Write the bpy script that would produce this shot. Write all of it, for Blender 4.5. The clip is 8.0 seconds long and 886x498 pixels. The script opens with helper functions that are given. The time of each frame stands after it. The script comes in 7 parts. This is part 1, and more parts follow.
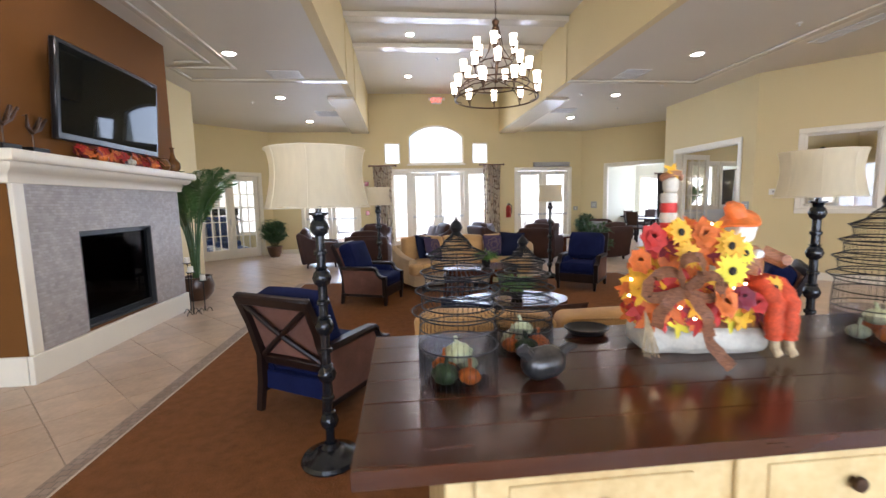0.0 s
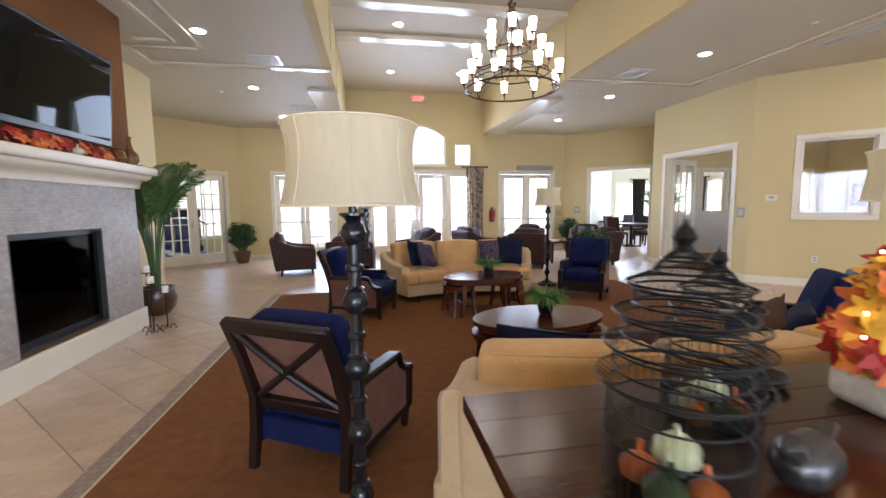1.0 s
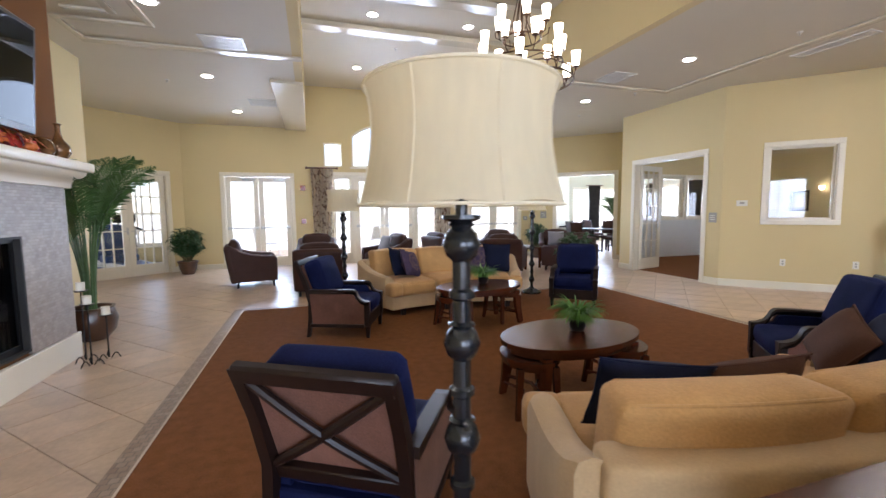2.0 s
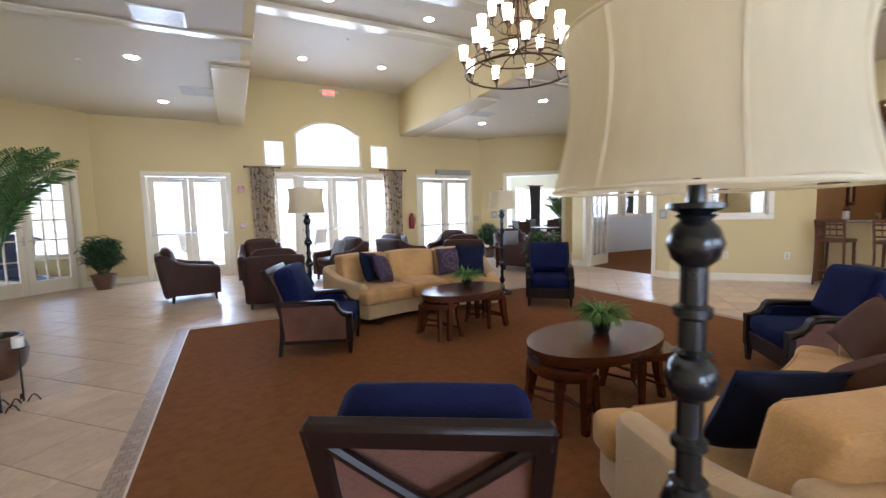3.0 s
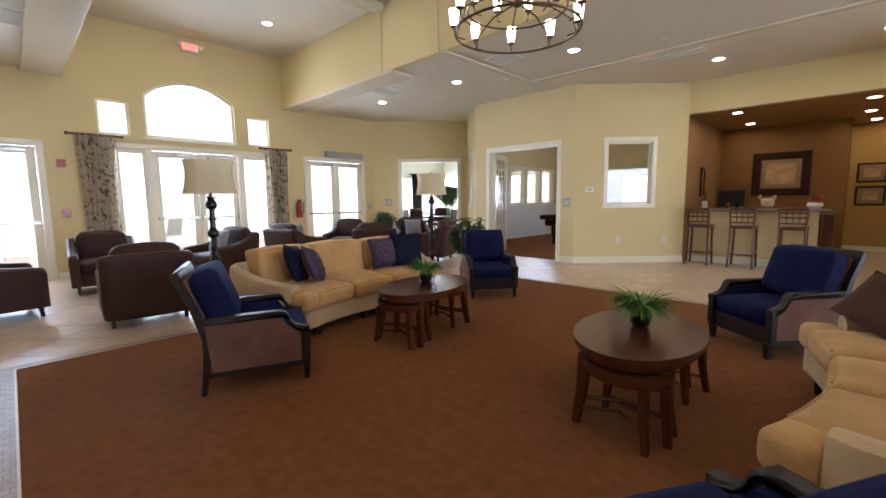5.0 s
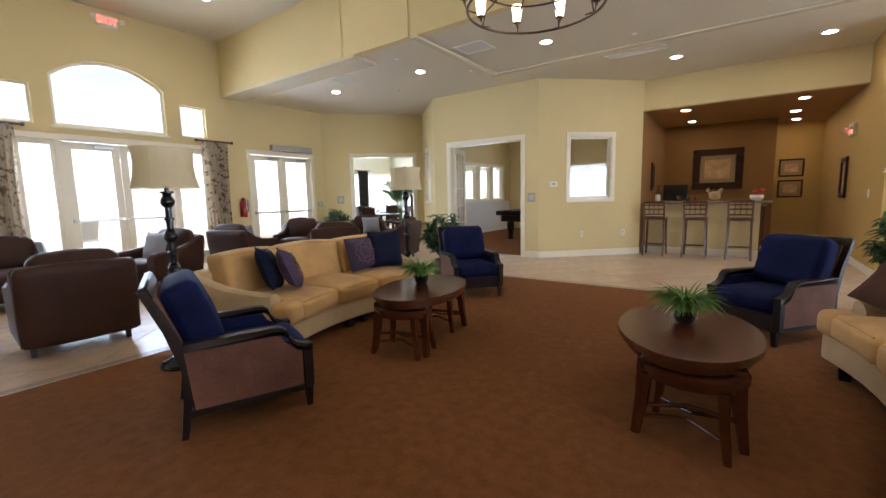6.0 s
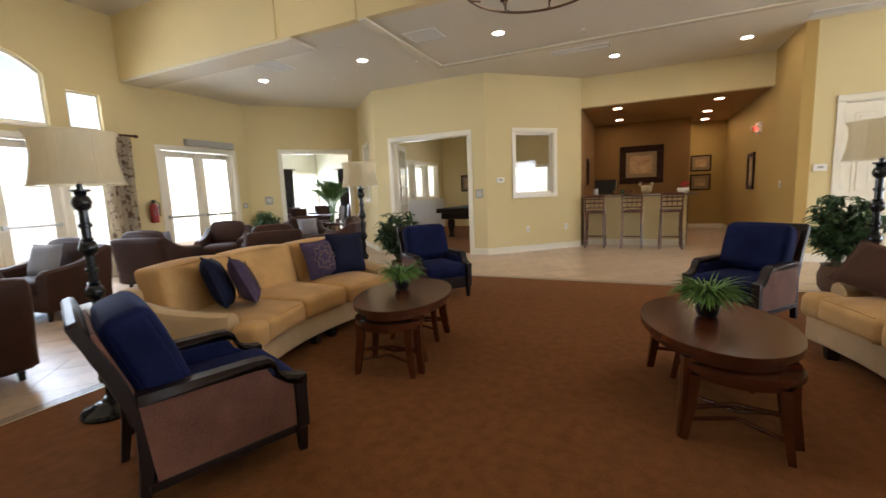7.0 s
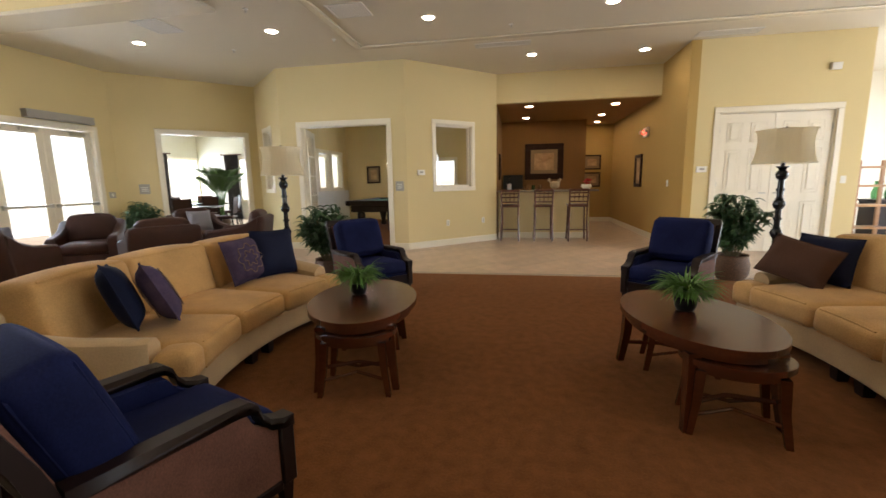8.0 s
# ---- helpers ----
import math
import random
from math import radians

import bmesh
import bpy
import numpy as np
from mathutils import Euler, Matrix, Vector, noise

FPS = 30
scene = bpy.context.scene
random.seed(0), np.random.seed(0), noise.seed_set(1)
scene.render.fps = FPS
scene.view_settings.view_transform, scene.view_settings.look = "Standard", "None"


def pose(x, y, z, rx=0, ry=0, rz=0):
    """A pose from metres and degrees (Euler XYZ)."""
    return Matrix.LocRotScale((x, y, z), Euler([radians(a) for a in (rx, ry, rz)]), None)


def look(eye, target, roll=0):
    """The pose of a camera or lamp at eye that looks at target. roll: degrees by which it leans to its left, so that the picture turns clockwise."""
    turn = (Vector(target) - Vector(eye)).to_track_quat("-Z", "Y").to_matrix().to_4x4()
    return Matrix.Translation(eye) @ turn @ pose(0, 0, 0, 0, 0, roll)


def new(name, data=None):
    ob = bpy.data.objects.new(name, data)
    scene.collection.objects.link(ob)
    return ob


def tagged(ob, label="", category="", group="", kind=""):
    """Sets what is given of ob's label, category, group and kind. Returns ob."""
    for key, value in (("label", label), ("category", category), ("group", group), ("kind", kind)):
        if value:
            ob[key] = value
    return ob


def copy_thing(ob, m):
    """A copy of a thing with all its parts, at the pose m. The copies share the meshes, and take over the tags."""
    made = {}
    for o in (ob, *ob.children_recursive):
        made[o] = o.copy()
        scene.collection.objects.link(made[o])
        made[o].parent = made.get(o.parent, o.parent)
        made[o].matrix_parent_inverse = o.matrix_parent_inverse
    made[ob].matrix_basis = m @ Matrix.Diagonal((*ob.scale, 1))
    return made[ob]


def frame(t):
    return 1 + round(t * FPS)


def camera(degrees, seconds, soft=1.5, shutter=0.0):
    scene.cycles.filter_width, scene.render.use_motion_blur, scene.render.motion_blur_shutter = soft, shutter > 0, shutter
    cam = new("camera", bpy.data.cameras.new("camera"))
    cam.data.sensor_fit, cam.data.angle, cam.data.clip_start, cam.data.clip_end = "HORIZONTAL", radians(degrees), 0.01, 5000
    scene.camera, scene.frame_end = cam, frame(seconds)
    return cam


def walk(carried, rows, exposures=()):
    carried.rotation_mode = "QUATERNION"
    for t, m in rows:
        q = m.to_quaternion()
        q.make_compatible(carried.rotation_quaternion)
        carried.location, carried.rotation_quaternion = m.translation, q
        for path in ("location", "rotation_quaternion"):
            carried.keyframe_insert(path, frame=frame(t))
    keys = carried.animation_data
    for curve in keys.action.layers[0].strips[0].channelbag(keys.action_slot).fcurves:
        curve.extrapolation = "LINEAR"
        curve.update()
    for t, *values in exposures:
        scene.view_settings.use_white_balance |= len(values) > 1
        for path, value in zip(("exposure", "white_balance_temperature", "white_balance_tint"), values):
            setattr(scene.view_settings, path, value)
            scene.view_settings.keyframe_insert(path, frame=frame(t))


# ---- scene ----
cam = camera(93.3, 8.0, shutter=0.4)
METRES, EYE, TILT, LEAN, TURN = 5.27, 1.39, 0.0, 0.0, -5.6
ROWS = [
    (0.0, 0.0, 0.0, 0.0, -0.13, -6.25, 1.17),
    (0.5, -0.0409, 0.0514, -0.0024, -2.48, -6.0, 0.88),
    (1.0, -0.0807, 0.1063, -0.0031, -4.7, -5.76, 0.59),
    (1.5, -0.1247, 0.1595, -0.0035, -7.76, -5.43, 0.31),
    (3.0, -0.2579, 0.3006, -0.008, -21.09, -4.99, 1.3),
    (3.5, -0.2932, 0.3485, -0.0088, -25.53, -5.36, 1.38),
    (4.0, -0.3191, 0.4013, -0.0136, -30.03, -5.87, 1.32),
    (4.5, -0.3432, 0.455, -0.0162, -35.38, -6.32, 0.87),
    (6.0, -0.3971, 0.6348, -0.0232, -48.99, -7.09, 1.28),
    (6.5, -0.4022, 0.6964, -0.026, -53.69, -7.24, 1.84),
    (7.0, -0.3991, 0.7541, -0.027, -59.7, -7.52, 2.29),
    (7.5, -0.3933, 0.813, -0.026, -67.55, -8.3, 1.53),
    (8.0, -0.3871, 0.8715, -0.0238, -74.25, -8.98, 1.07),
]
walk(cam, [(t, pose(0, 0, EYE, TILT, LEAN, TURN) @ pose(METRES * x, METRES * y, METRES * z, 90 + pitch, roll, yaw)) for t, x, y, z, yaw, pitch, roll in ROWS],
     exposures=((0.0, 1.6, 6050, 20), (1.5, 1.68, 6000, 20), (3.0, 1.69, 5750, 17), (4.5, 1.57, 6000, 17), (6.5, 1.54, 6400, 15), (8.0, 1.48, 6900, 15)))

# ---- world and light ----
world = bpy.data.worlds.new("sky")
scene.world = world
world.use_nodes = True
wn = world.node_tree.nodes
sky = wn.new("ShaderNodeTexSky")
sky.sky_type = "NISHITA"
sky.sun_disc = False
sky.sun_elevation = radians(58)
sky.sun_rotation = radians(229)
wn["Background"].inputs[1].default_value = 0.15
world.node_tree.links.new(sky.outputs[0], wn["Background"].inputs[0])
sun = new("sun", bpy.data.lights.new("sun", "SUN"))
sun.data.energy, sun.data.angle, sun.data.color = 3.5, radians(0.5), (1.0, 0.95, 0.88)
sun.matrix_world = look((-15, -13, 30), (0, 0, 0))
DOWNLIGHT, BULB = 46.0, 3.0
DAY = 5.0


def daylight(x, y, z, w, h, rz, gain=1.0, down=0.0):
    """Sky light that enters through one opening: w by h metres, facing the way rz turns +y, tipped down."""
    la = bpy.data.lights.new("window_daylight", "AREA")
    la.shape, la.size, la.size_y = "RECTANGLE", w, h
    la.color, la.energy = (0.74, 0.89, 1.06), DAY * gain * math.pi * w * h
    ob = new("window_daylight", la)
    ob.matrix_world = pose(x, y, z, 0, 0, rz) @ pose(0, 0, 0, down - 90, 0, 0)
    return ob


for x, w in ((4.36, 1.5), (1.17, 2.7), (-2.03, 1.4)):
    daylight(x, 13.1, 1.65, w + 0.3, 1.6, 0, 1.1, 20)
daylight(1.1, 13.05, 3.15, 1.8, 1.3, 0, 0.7, 20)
for x in (2.41, -0.2):
    daylight(x, 12.95, 2.87, 0.65, 0.8, 0, 1.0, 15)
daylight(11.5, 17.2, 1.55, 3.0, 1.6, 0, 1.6)
daylight(13.2, 13.4, 1.55, 3.8, 1.6, -90, 1.6)
daylight(13.2, 7.75, 1.5, 1.6, 1.1, -90, 0.6)
daylight(-8.8, 12.0, 1.4, 5.0, 1.7, 90, 0.5)
# Fill light from the south, behind windows that were added out of view.
daylight(2.9, -4.7, 1.5, 12.2, 2.2, 180, 0.85, 16)


# ---- materials ----
def nodes_of(name):
    m = bpy.data.materials.new(name)
    m.use_nodes = True
    return m, m.node_tree.nodes, m.node_tree.links


def surface(name, colour, rough=0.6, metal=0.0, var=0.12, scale=6.0, fine=60.0, bump=0.05, sheen=0.0, coat=0.0, stretch=(1, 1, 1), rand=0.0, dark=None, spec=0.5):
    """A painted, woven or sawn surface with variation at two sizes and a fine relief."""
    m, n, l = nodes_of(name)
    p = n["Principled BSDF"]
    p.inputs["Roughness"].default_value, p.inputs["Metallic"].default_value = rough, metal
    p.inputs["Sheen Weight"].default_value, p.inputs["Coat Weight"].default_value = sheen, coat
    p.inputs["Coat Roughness"].default_value = 0.15
    p.inputs["Sheen Tint"].default_value = (*[min(1, 8 * c) for c in colour], 1)
    p.inputs["Specular IOR Level"].default_value = spec
    tc, mp = n.new("ShaderNodeTexCoord"), n.new("ShaderNodeMapping")
    mp.inputs["Scale"].default_value = stretch
    l.new(tc.outputs["Object"], mp.inputs["Vector"])
    big, small = n.new("ShaderNodeTexNoise"), n.new("ShaderNodeTexNoise")
    big.inputs["Scale"].default_value, small.inputs["Scale"].default_value = scale, fine
    big.inputs["Detail"].default_value, small.inputs["Detail"].default_value = 3, 4
    for t in (big, small):
        l.new(mp.outputs[0], t.inputs["Vector"])
    mix = n.new("ShaderNodeMix")
    mix.data_type = "RGBA"
    lo = dark or tuple(c * (1 - 2.2 * var) for c in colour)
    hi = tuple(min(1, c * (1 + 1.2 * var)) for c in colour)
    mix.inputs["A"].default_value, mix.inputs["B"].default_value = (*lo, 1), (*hi, 1)
    add = n.new("ShaderNodeMath")
    add.operation = "MULTIPLY_ADD"
    l.new(small.outputs["Fac"], add.inputs[0])
    add.inputs[1].default_value = 0.5
    sub = n.new("ShaderNodeMath")
    sub.operation = "MULTIPLY_ADD"
    l.new(big.outputs["Fac"], sub.inputs[0])
    sub.inputs[1].default_value, sub.inputs[2].default_value = 0.9, -0.2
    l.new(sub.outputs[0], add.inputs[2])
    l.new(add.outputs[0], mix.inputs["Factor"])
    last = mix.outputs["Result"]
    if rand:
        info, hsv, r = n.new("ShaderNodeObjectInfo"), n.new("ShaderNodeHueSaturation"), n.new("ShaderNodeMapRange")
        r.inputs["To Min"].default_value, r.inputs["To Max"].default_value = 1 - rand, 1 + rand
        l.new(info.outputs["Random"], r.inputs["Value"])
        l.new(r.outputs[0], hsv.inputs["Value"])
        l.new(last, hsv.inputs["Color"])
        last = hsv.outputs[0]
    l.new(last, p.inputs["Base Color"])
    if bump:
        b = n.new("ShaderNodeBump")
        b.inputs["Strength"].default_value, b.inputs["Distance"].default_value = bump, 0.01
        l.new(small.outputs["Fac"], b.inputs["Height"])
        l.new(b.outputs[0], p.inputs["Normal"])
    return m


def wood(name, colour, rough=0.3, coat=0.3, along="x", scale=7.0):
    s = {"x": (0.12, 1, 1), "y": (1, 0.12, 1), "z": (1, 1, 0.12)}[along]
    return surface(name, colour, rough, var=0.3, scale=scale, fine=55, bump=0.01, coat=coat, stretch=s)


def glow(name, colour, strength):
    m, n, l = nodes_of(name)
    p = n["Principled BSDF"]
    p.inputs["Base Color"].default_value = (*colour, 1)
    p.inputs["Emission Color"].default_value = (*colour, 1)
    p.inputs["Emission Strength"].default_value = strength
    return m


def clear_glass(name, tint=(1, 1, 1), face=0.045):
    m, n, l = nodes_of(name)
    n.remove(n["Principled BSDF"])
    a, b, mix, fr = n.new("ShaderNodeBsdfTransparent"), n.new("ShaderNodeBsdfGlossy"), n.new("ShaderNodeMixShader"), n.new("ShaderNodeLayerWeight")
    a.inputs[0].default_value = (*tint, 1)
    b.inputs["Roughness"].default_value = 0.02
    fr.inputs["Blend"].default_value = 0.5
    steep, rim = n.new("ShaderNodeMath"), n.new("ShaderNodeMath")
    steep.operation, rim.operation = "POWER", "MULTIPLY_ADD"
    steep.inputs[1].default_value, rim.inputs[1].default_value, rim.inputs[2].default_value = 5.0, 0.5, face
    l.new(fr.outputs["Facing"], steep.inputs[0])
    l.new(steep.outputs[0], rim.inputs[0])
    l.new(rim.outputs[0], mix.inputs[0])
    l.new(a.outputs[0], mix.inputs[1])
    l.new(b.outputs[0], mix.inputs[2])
    l.new(mix.outputs[0], n["Material Output"].inputs[0])
    return m


def cloth_shade(name, colour):
    """Lampshade linen: scatters and lets light through."""
    m, n, l = nodes_of(name)
    p = n["Principled BSDF"]
    w = n.new("ShaderNodeTexNoise")
    w.inputs["Scale"].default_value = 40
    mp, tc = n.new("ShaderNodeMapping"), n.new("ShaderNodeTexCoord")
    mp.inputs["Scale"].default_value = (1, 1, 0.2)
    l.new(tc.outputs["Object"], mp.inputs[0])
    l.new(mp.outputs[0], w.inputs["Vector"])
    ramp = n.new("ShaderNodeMix")
    ramp.data_type = "RGBA"
    ramp.inputs["A"].default_value = (*[c * 0.88 for c in colour], 1)
    ramp.inputs["B"].default_value = (*colour, 1)
    l.new(w.outputs["Fac"], ramp.inputs["Factor"])
    l.new(ramp.outputs["Result"], p.inputs["Base Color"])
    p.inputs["Roughness"].default_value = 0.8
    t, mix = n.new("ShaderNodeBsdfTranslucent"), n.new("ShaderNodeMixShader")
    l.new(ramp.outputs["Result"], t.inputs[0])
    mix.inputs[0].default_value = 0.5
    l.new(p.outputs[0], mix.inputs[1])
    l.new(t.outputs[0], mix.inputs[2])
    l.new(mix.outputs[0], n["Material Output"].inputs[0])
    return m


def leaf_print(name, pale, dark):
    """Curtain cloth with a scattered dark leaf print; thin enough to let some light through."""
    m, n, l = nodes_of(name)
    p = n["Principled BSDF"]
    tc, mp, vo, no = n.new("ShaderNodeTexCoord"), n.new("ShaderNodeMapping"), n.new("ShaderNodeTexNoise"), n.new("ShaderNodeTexNoise")
    mp.inputs["Scale"].default_value = (1.6, 0.6, 1.0)
    mp.inputs["Rotation"].default_value = (0.0, 0.6, 0.0)
    vo.inputs["Scale"].default_value, vo.inputs["Detail"].default_value = 9.0, 2.0
    vo.inputs["Distortion"].default_value = 1.2
    no.inputs["Scale"].default_value = 70.0
    l.new(tc.outputs["Object"], mp.inputs[0])
    l.new(mp.outputs[0], vo.inputs["Vector"])
    l.new(tc.outputs["Object"], no.inputs["Vector"])
    ramp = n.new("ShaderNodeValToRGB")
    e = ramp.color_ramp.elements
    e[0].position, e[0].color = 0.38, (*dark, 1)
    e[1].position, e[1].color = 0.46, (*pale, 1)
    l.new(vo.outputs["Fac"], ramp.inputs[0])
    weave = n.new("ShaderNodeMix")
    weave.data_type, weave.blend_type = "RGBA", "OVERLAY"
    weave.inputs["Factor"].default_value = 0.3
    l.new(ramp.outputs[0], weave.inputs["A"])
    l.new(no.outputs["Fac"], weave.inputs["B"])
    l.new(weave.outputs["Result"], p.inputs["Base Color"])
    p.inputs["Roughness"].default_value = 0.85
    t, mix = n.new("ShaderNodeBsdfTranslucent"), n.new("ShaderNodeMixShader")
    l.new(weave.outputs["Result"], t.inputs[0])
    mix.inputs[0].default_value = 0.3
    l.new(p.outputs[0], mix.inputs[1])
    l.new(t.outputs[0], mix.inputs[2])
    l.new(mix.outputs[0], n["Material Output"].inputs[0])
    return m


def mosaic(name, a, b, joint, w, h, rough=0.5, bump=0.4, upright=False):
    m, n, l = nodes_of(name)
    p = n["Principled BSDF"]
    tc, mp, br = n.new("ShaderNodeTexCoord"), n.new("ShaderNodeMapping"), n.new("ShaderNodeTexBrick")
    no = n.new("ShaderNodeTexNoise")
    no.inputs["Scale"].default_value = 9
    no.inputs["Detail"].default_value = 6
    l.new(tc.outputs["Object"], mp.inputs[0])
    sep, com = n.new("ShaderNodeSeparateXYZ"), n.new("ShaderNodeCombineXYZ")
    l.new(mp.outputs[0], sep.inputs[0])
    l.new(sep.outputs["Y" if upright else "X"], com.inputs["X"])
    l.new(sep.outputs["Z" if upright else "Y"], com.inputs["Y"])
    l.new(com.outputs[0], br.inputs["Vector"])
    l.new(tc.outputs["Object"], no.inputs["Vector"])
    br.inputs["Color1"].default_value, br.inputs["Color2"].default_value, br.inputs["Mortar"].default_value = (*a, 1), (*b, 1), (*joint, 1)
    br.inputs["Scale"].default_value = 1
    br.inputs["Brick Width"].default_value, br.inputs["Row Height"].default_value, br.inputs["Mortar Size"].default_value = w, h, h * 0.06
    mul = n.new("ShaderNodeMix")
    mul.data_type, mul.blend_type = "RGBA", "OVERLAY"
    mul.inputs["Factor"].default_value = 0.28
    l.new(br.outputs["Color"], mul.inputs["A"])
    l.new(no.outputs["Fac"], mul.inputs["B"])
    l.new(mul.outputs["Result"], p.inputs["Base Color"])
    p.inputs["Roughness"].default_value = rough
    bp = n.new("ShaderNodeBump")
    bp.inputs["Strength"].default_value, bp.inputs["Distance"].default_value = bump, 0.004
    l.new(br.outputs["Fac"], bp.inputs["Height"])
    bp.invert = True
    l.new(bp.outputs[0], p.inputs["Normal"])
    return m


M_WALL = surface("wall_paint", (0.665, 0.542, 0.282), 0.75, var=0.04, scale=0.8, fine=90, bump=0.03)
M_BROWN = surface("brown_wall_paint", (0.165, 0.068, 0.016), 0.8, spec=0.15, var=0.06, scale=1.0, fine=90, bump=0.03)
M_BAR = surface("bar_wall_paint", (0.24, 0.13, 0.05), 0.8, spec=0.15, var=0.05, scale=0.8, fine=90, bump=0.03)
# The room's yellow paint, darkened to put the hall's weaker light into the colour.
M_DIMWALL = surface("dimmed_wall_paint", (0.46, 0.3, 0.1), 0.8, spec=0.2, var=0.05, scale=0.8, fine=90, bump=0.03)
M_CEIL = surface("ceiling_paint", (0.63, 0.575, 0.455), 0.6, var=0.03, scale=0.7, fine=80, bump=0.04)
M_WHITE = surface("white_trim_paint", (0.78, 0.72, 0.58), 0.35, var=0.03, scale=2, fine=50, bump=0.01)
M_GLOSSTRIM = surface("semi_gloss_ceiling_trim", (0.66, 0.6, 0.47), 0.2, var=0.03, scale=1.5, fine=60, bump=0.01, spec=0.6)
M_LOBBY = surface("lobby_wall_paint", (0.8, 0.76, 0.64), 0.75, var=0.03, scale=0.8, fine=90, bump=0.03)
M_WAINS = surface("pale_wainscot_paint", (0.7, 0.7, 0.68), 0.7, var=0.03, scale=0.8, fine=90, bump=0.03)
M_TILE = surface("beige_floor_tile", (0.56, 0.41, 0.285), 0.3, var=0.2, scale=5, fine=30, bump=0.015, rand=0.1, spec=0.5)
M_GROUT = surface("grout", (0.3, 0.23, 0.16), 0.9, var=0.1, scale=3, fine=70, bump=0.1)
M_CARPET = surface("brown_carpet", (0.185, 0.072, 0.026), 0.97, var=0.22, scale=14, fine=80, bump=0.6, sheen=0.05, spec=0.1)
M_STRIP = mosaic("border_mosaic", (0.25, 0.17, 0.12), (0.33, 0.25, 0.19), (0.16, 0.12, 0.09), 0.05, 0.05, 0.35)
M_LINE = surface("pale_edge_strip", (0.6, 0.5, 0.4), 0.4, var=0.05)
M_STONE = mosaic("fireplace_stone", (0.33, 0.29, 0.255), (0.42, 0.375, 0.335), (0.31, 0.275, 0.24), 0.05, 0.026, 0.5, 0.5, True)
M_BLACK = surface("black_metal", (0.012, 0.012, 0.012), 0.4, 0.5, var=0.1, bump=0.02)
M_SCREEN = surface("tv_screen", (0.005, 0.006, 0.006), 0.03, var=0.0, bump=0.0, spec=0.1)
M_GLOSSBLACK = surface("gloss_black_plastic", (0.008, 0.008, 0.008), 0.3, var=0.05, bump=0.0)
M_SOOT = surface("dark_firebox", (0.02, 0.018, 0.016), 0.6, var=0.3, scale=5)
M_DINING = surface("dining_wall_paint", (0.62, 0.6, 0.48), 0.75, var=0.03, scale=0.8, fine=90, bump=0.03)
M_BARCEIL = surface("bar_ceiling_paint", (0.36, 0.215, 0.09), 0.8, var=0.04, scale=0.8, fine=90, bump=0.03, spec=0.15)
M_PICFRAME = surface("dark_mahogany_frame", (0.034, 0.011, 0.006), 0.5, var=0.3, scale=9, fine=55, bump=0.01, spec=0.2)
M_GLASS = clear_glass("window_glass")
M_SMOKE = clear_glass("fire_glass", (0.2, 0.2, 0.2), 0.01)
M_LAMP = surface("bronzed_black_lamp_metal", (0.01, 0.011, 0.013), 0.2, 0.0, var=0.3, scale=30, coat=0.0, bump=0.02, spec=0.45)
M_SHADE = cloth_shade("cream_linen", (0.93, 0.86, 0.68))
M_PEWTER = surface("mottled_pewter", (0.09, 0.085, 0.08), 0.3, 0.7, var=0.4, scale=18)
M_FRAME = surface("espresso_wood", (0.016, 0.007, 0.005), 0.42, var=0.3, scale=9, fine=55, bump=0.01, stretch=(1, 1, 0.12), spec=0.3)
M_TABLE = wood("cherry_wood", (0.085, 0.021, 0.007), 0.24, 0.08, "x", 6)
M_CONSOLE = wood("walnut_plank", (0.06, 0.018, 0.007), 0.19, 0.0, "x", 5)
M_CREAM = surface("worn_cream_paint", (0.6, 0.48, 0.24), 0.5, var=0.22, scale=5, fine=40, bump=0.04, dark=(0.42, 0.25, 0.08))
M_NAVY = surface("navy_velvet", (0.0105, 0.0145, 0.054), 0.75, var=0.4, scale=4, fine=120, bump=0.1, sheen=0.1, spec=0.05)
M_BACKFAB = surface("brown_woven_panel", (0.2, 0.092, 0.065), 0.7, var=0.36, scale=4, fine=150, bump=0.2, sheen=0.1, spec=0.1)
M_SOFA = surface("tan_chenille", (0.58, 0.34, 0.135), 0.85, var=0.24, scale=3.5, fine=110, bump=0.25, sheen=0.12, spec=0.1)
M_SOFAFRAME = surface("pale_oatmeal_chenille", (0.54, 0.38, 0.205), 0.85, var=0.16, scale=3.5, fine=110, bump=0.2, sheen=0.18, spec=0.1)
M_LEATHER = surface("dark_brown_leather", (0.05, 0.019, 0.012), 0.55, var=0.2, scale=5, fine=60, bump=0.08, spec=0.25)
M_GREYFAB = surface("grey_fabric", (0.25, 0.25, 0.29), 0.85, var=0.12, scale=5, fine=120, bump=0.15, sheen=0.4)
M_INK = surface("ink_velvet", (0.009, 0.012, 0.032), 0.7, var=0.3, scale=5, fine=120, bump=0.1, sheen=0.05, spec=0.1)
M_COCOA = surface("cocoa_fabric", (0.075, 0.035, 0.022), 0.8, var=0.2, scale=5, fine=120, bump=0.15, sheen=0.08, spec=0.15)
M_PATTERN = surface("plum_patterned_fabric", (0.07, 0.045, 0.07), 0.8, var=0.5, scale=16, fine=120, bump=0.15, sheen=0.05, spec=0.1, dark=(0.02, 0.02, 0.05))
M_GOLDTHREAD = surface("bronze_thread", (0.2, 0.12, 0.08), 0.6, var=0.2, scale=30)
M_LEAF = surface("leaf_green", (0.075, 0.165, 0.04), 0.45, var=0.4, scale=8, fine=40, bump=0.05)
M_GRASSLEAF = surface("bright_blade_green", (0.11, 0.25, 0.045), 0.45, var=0.4, scale=12, fine=40, bump=0.02)
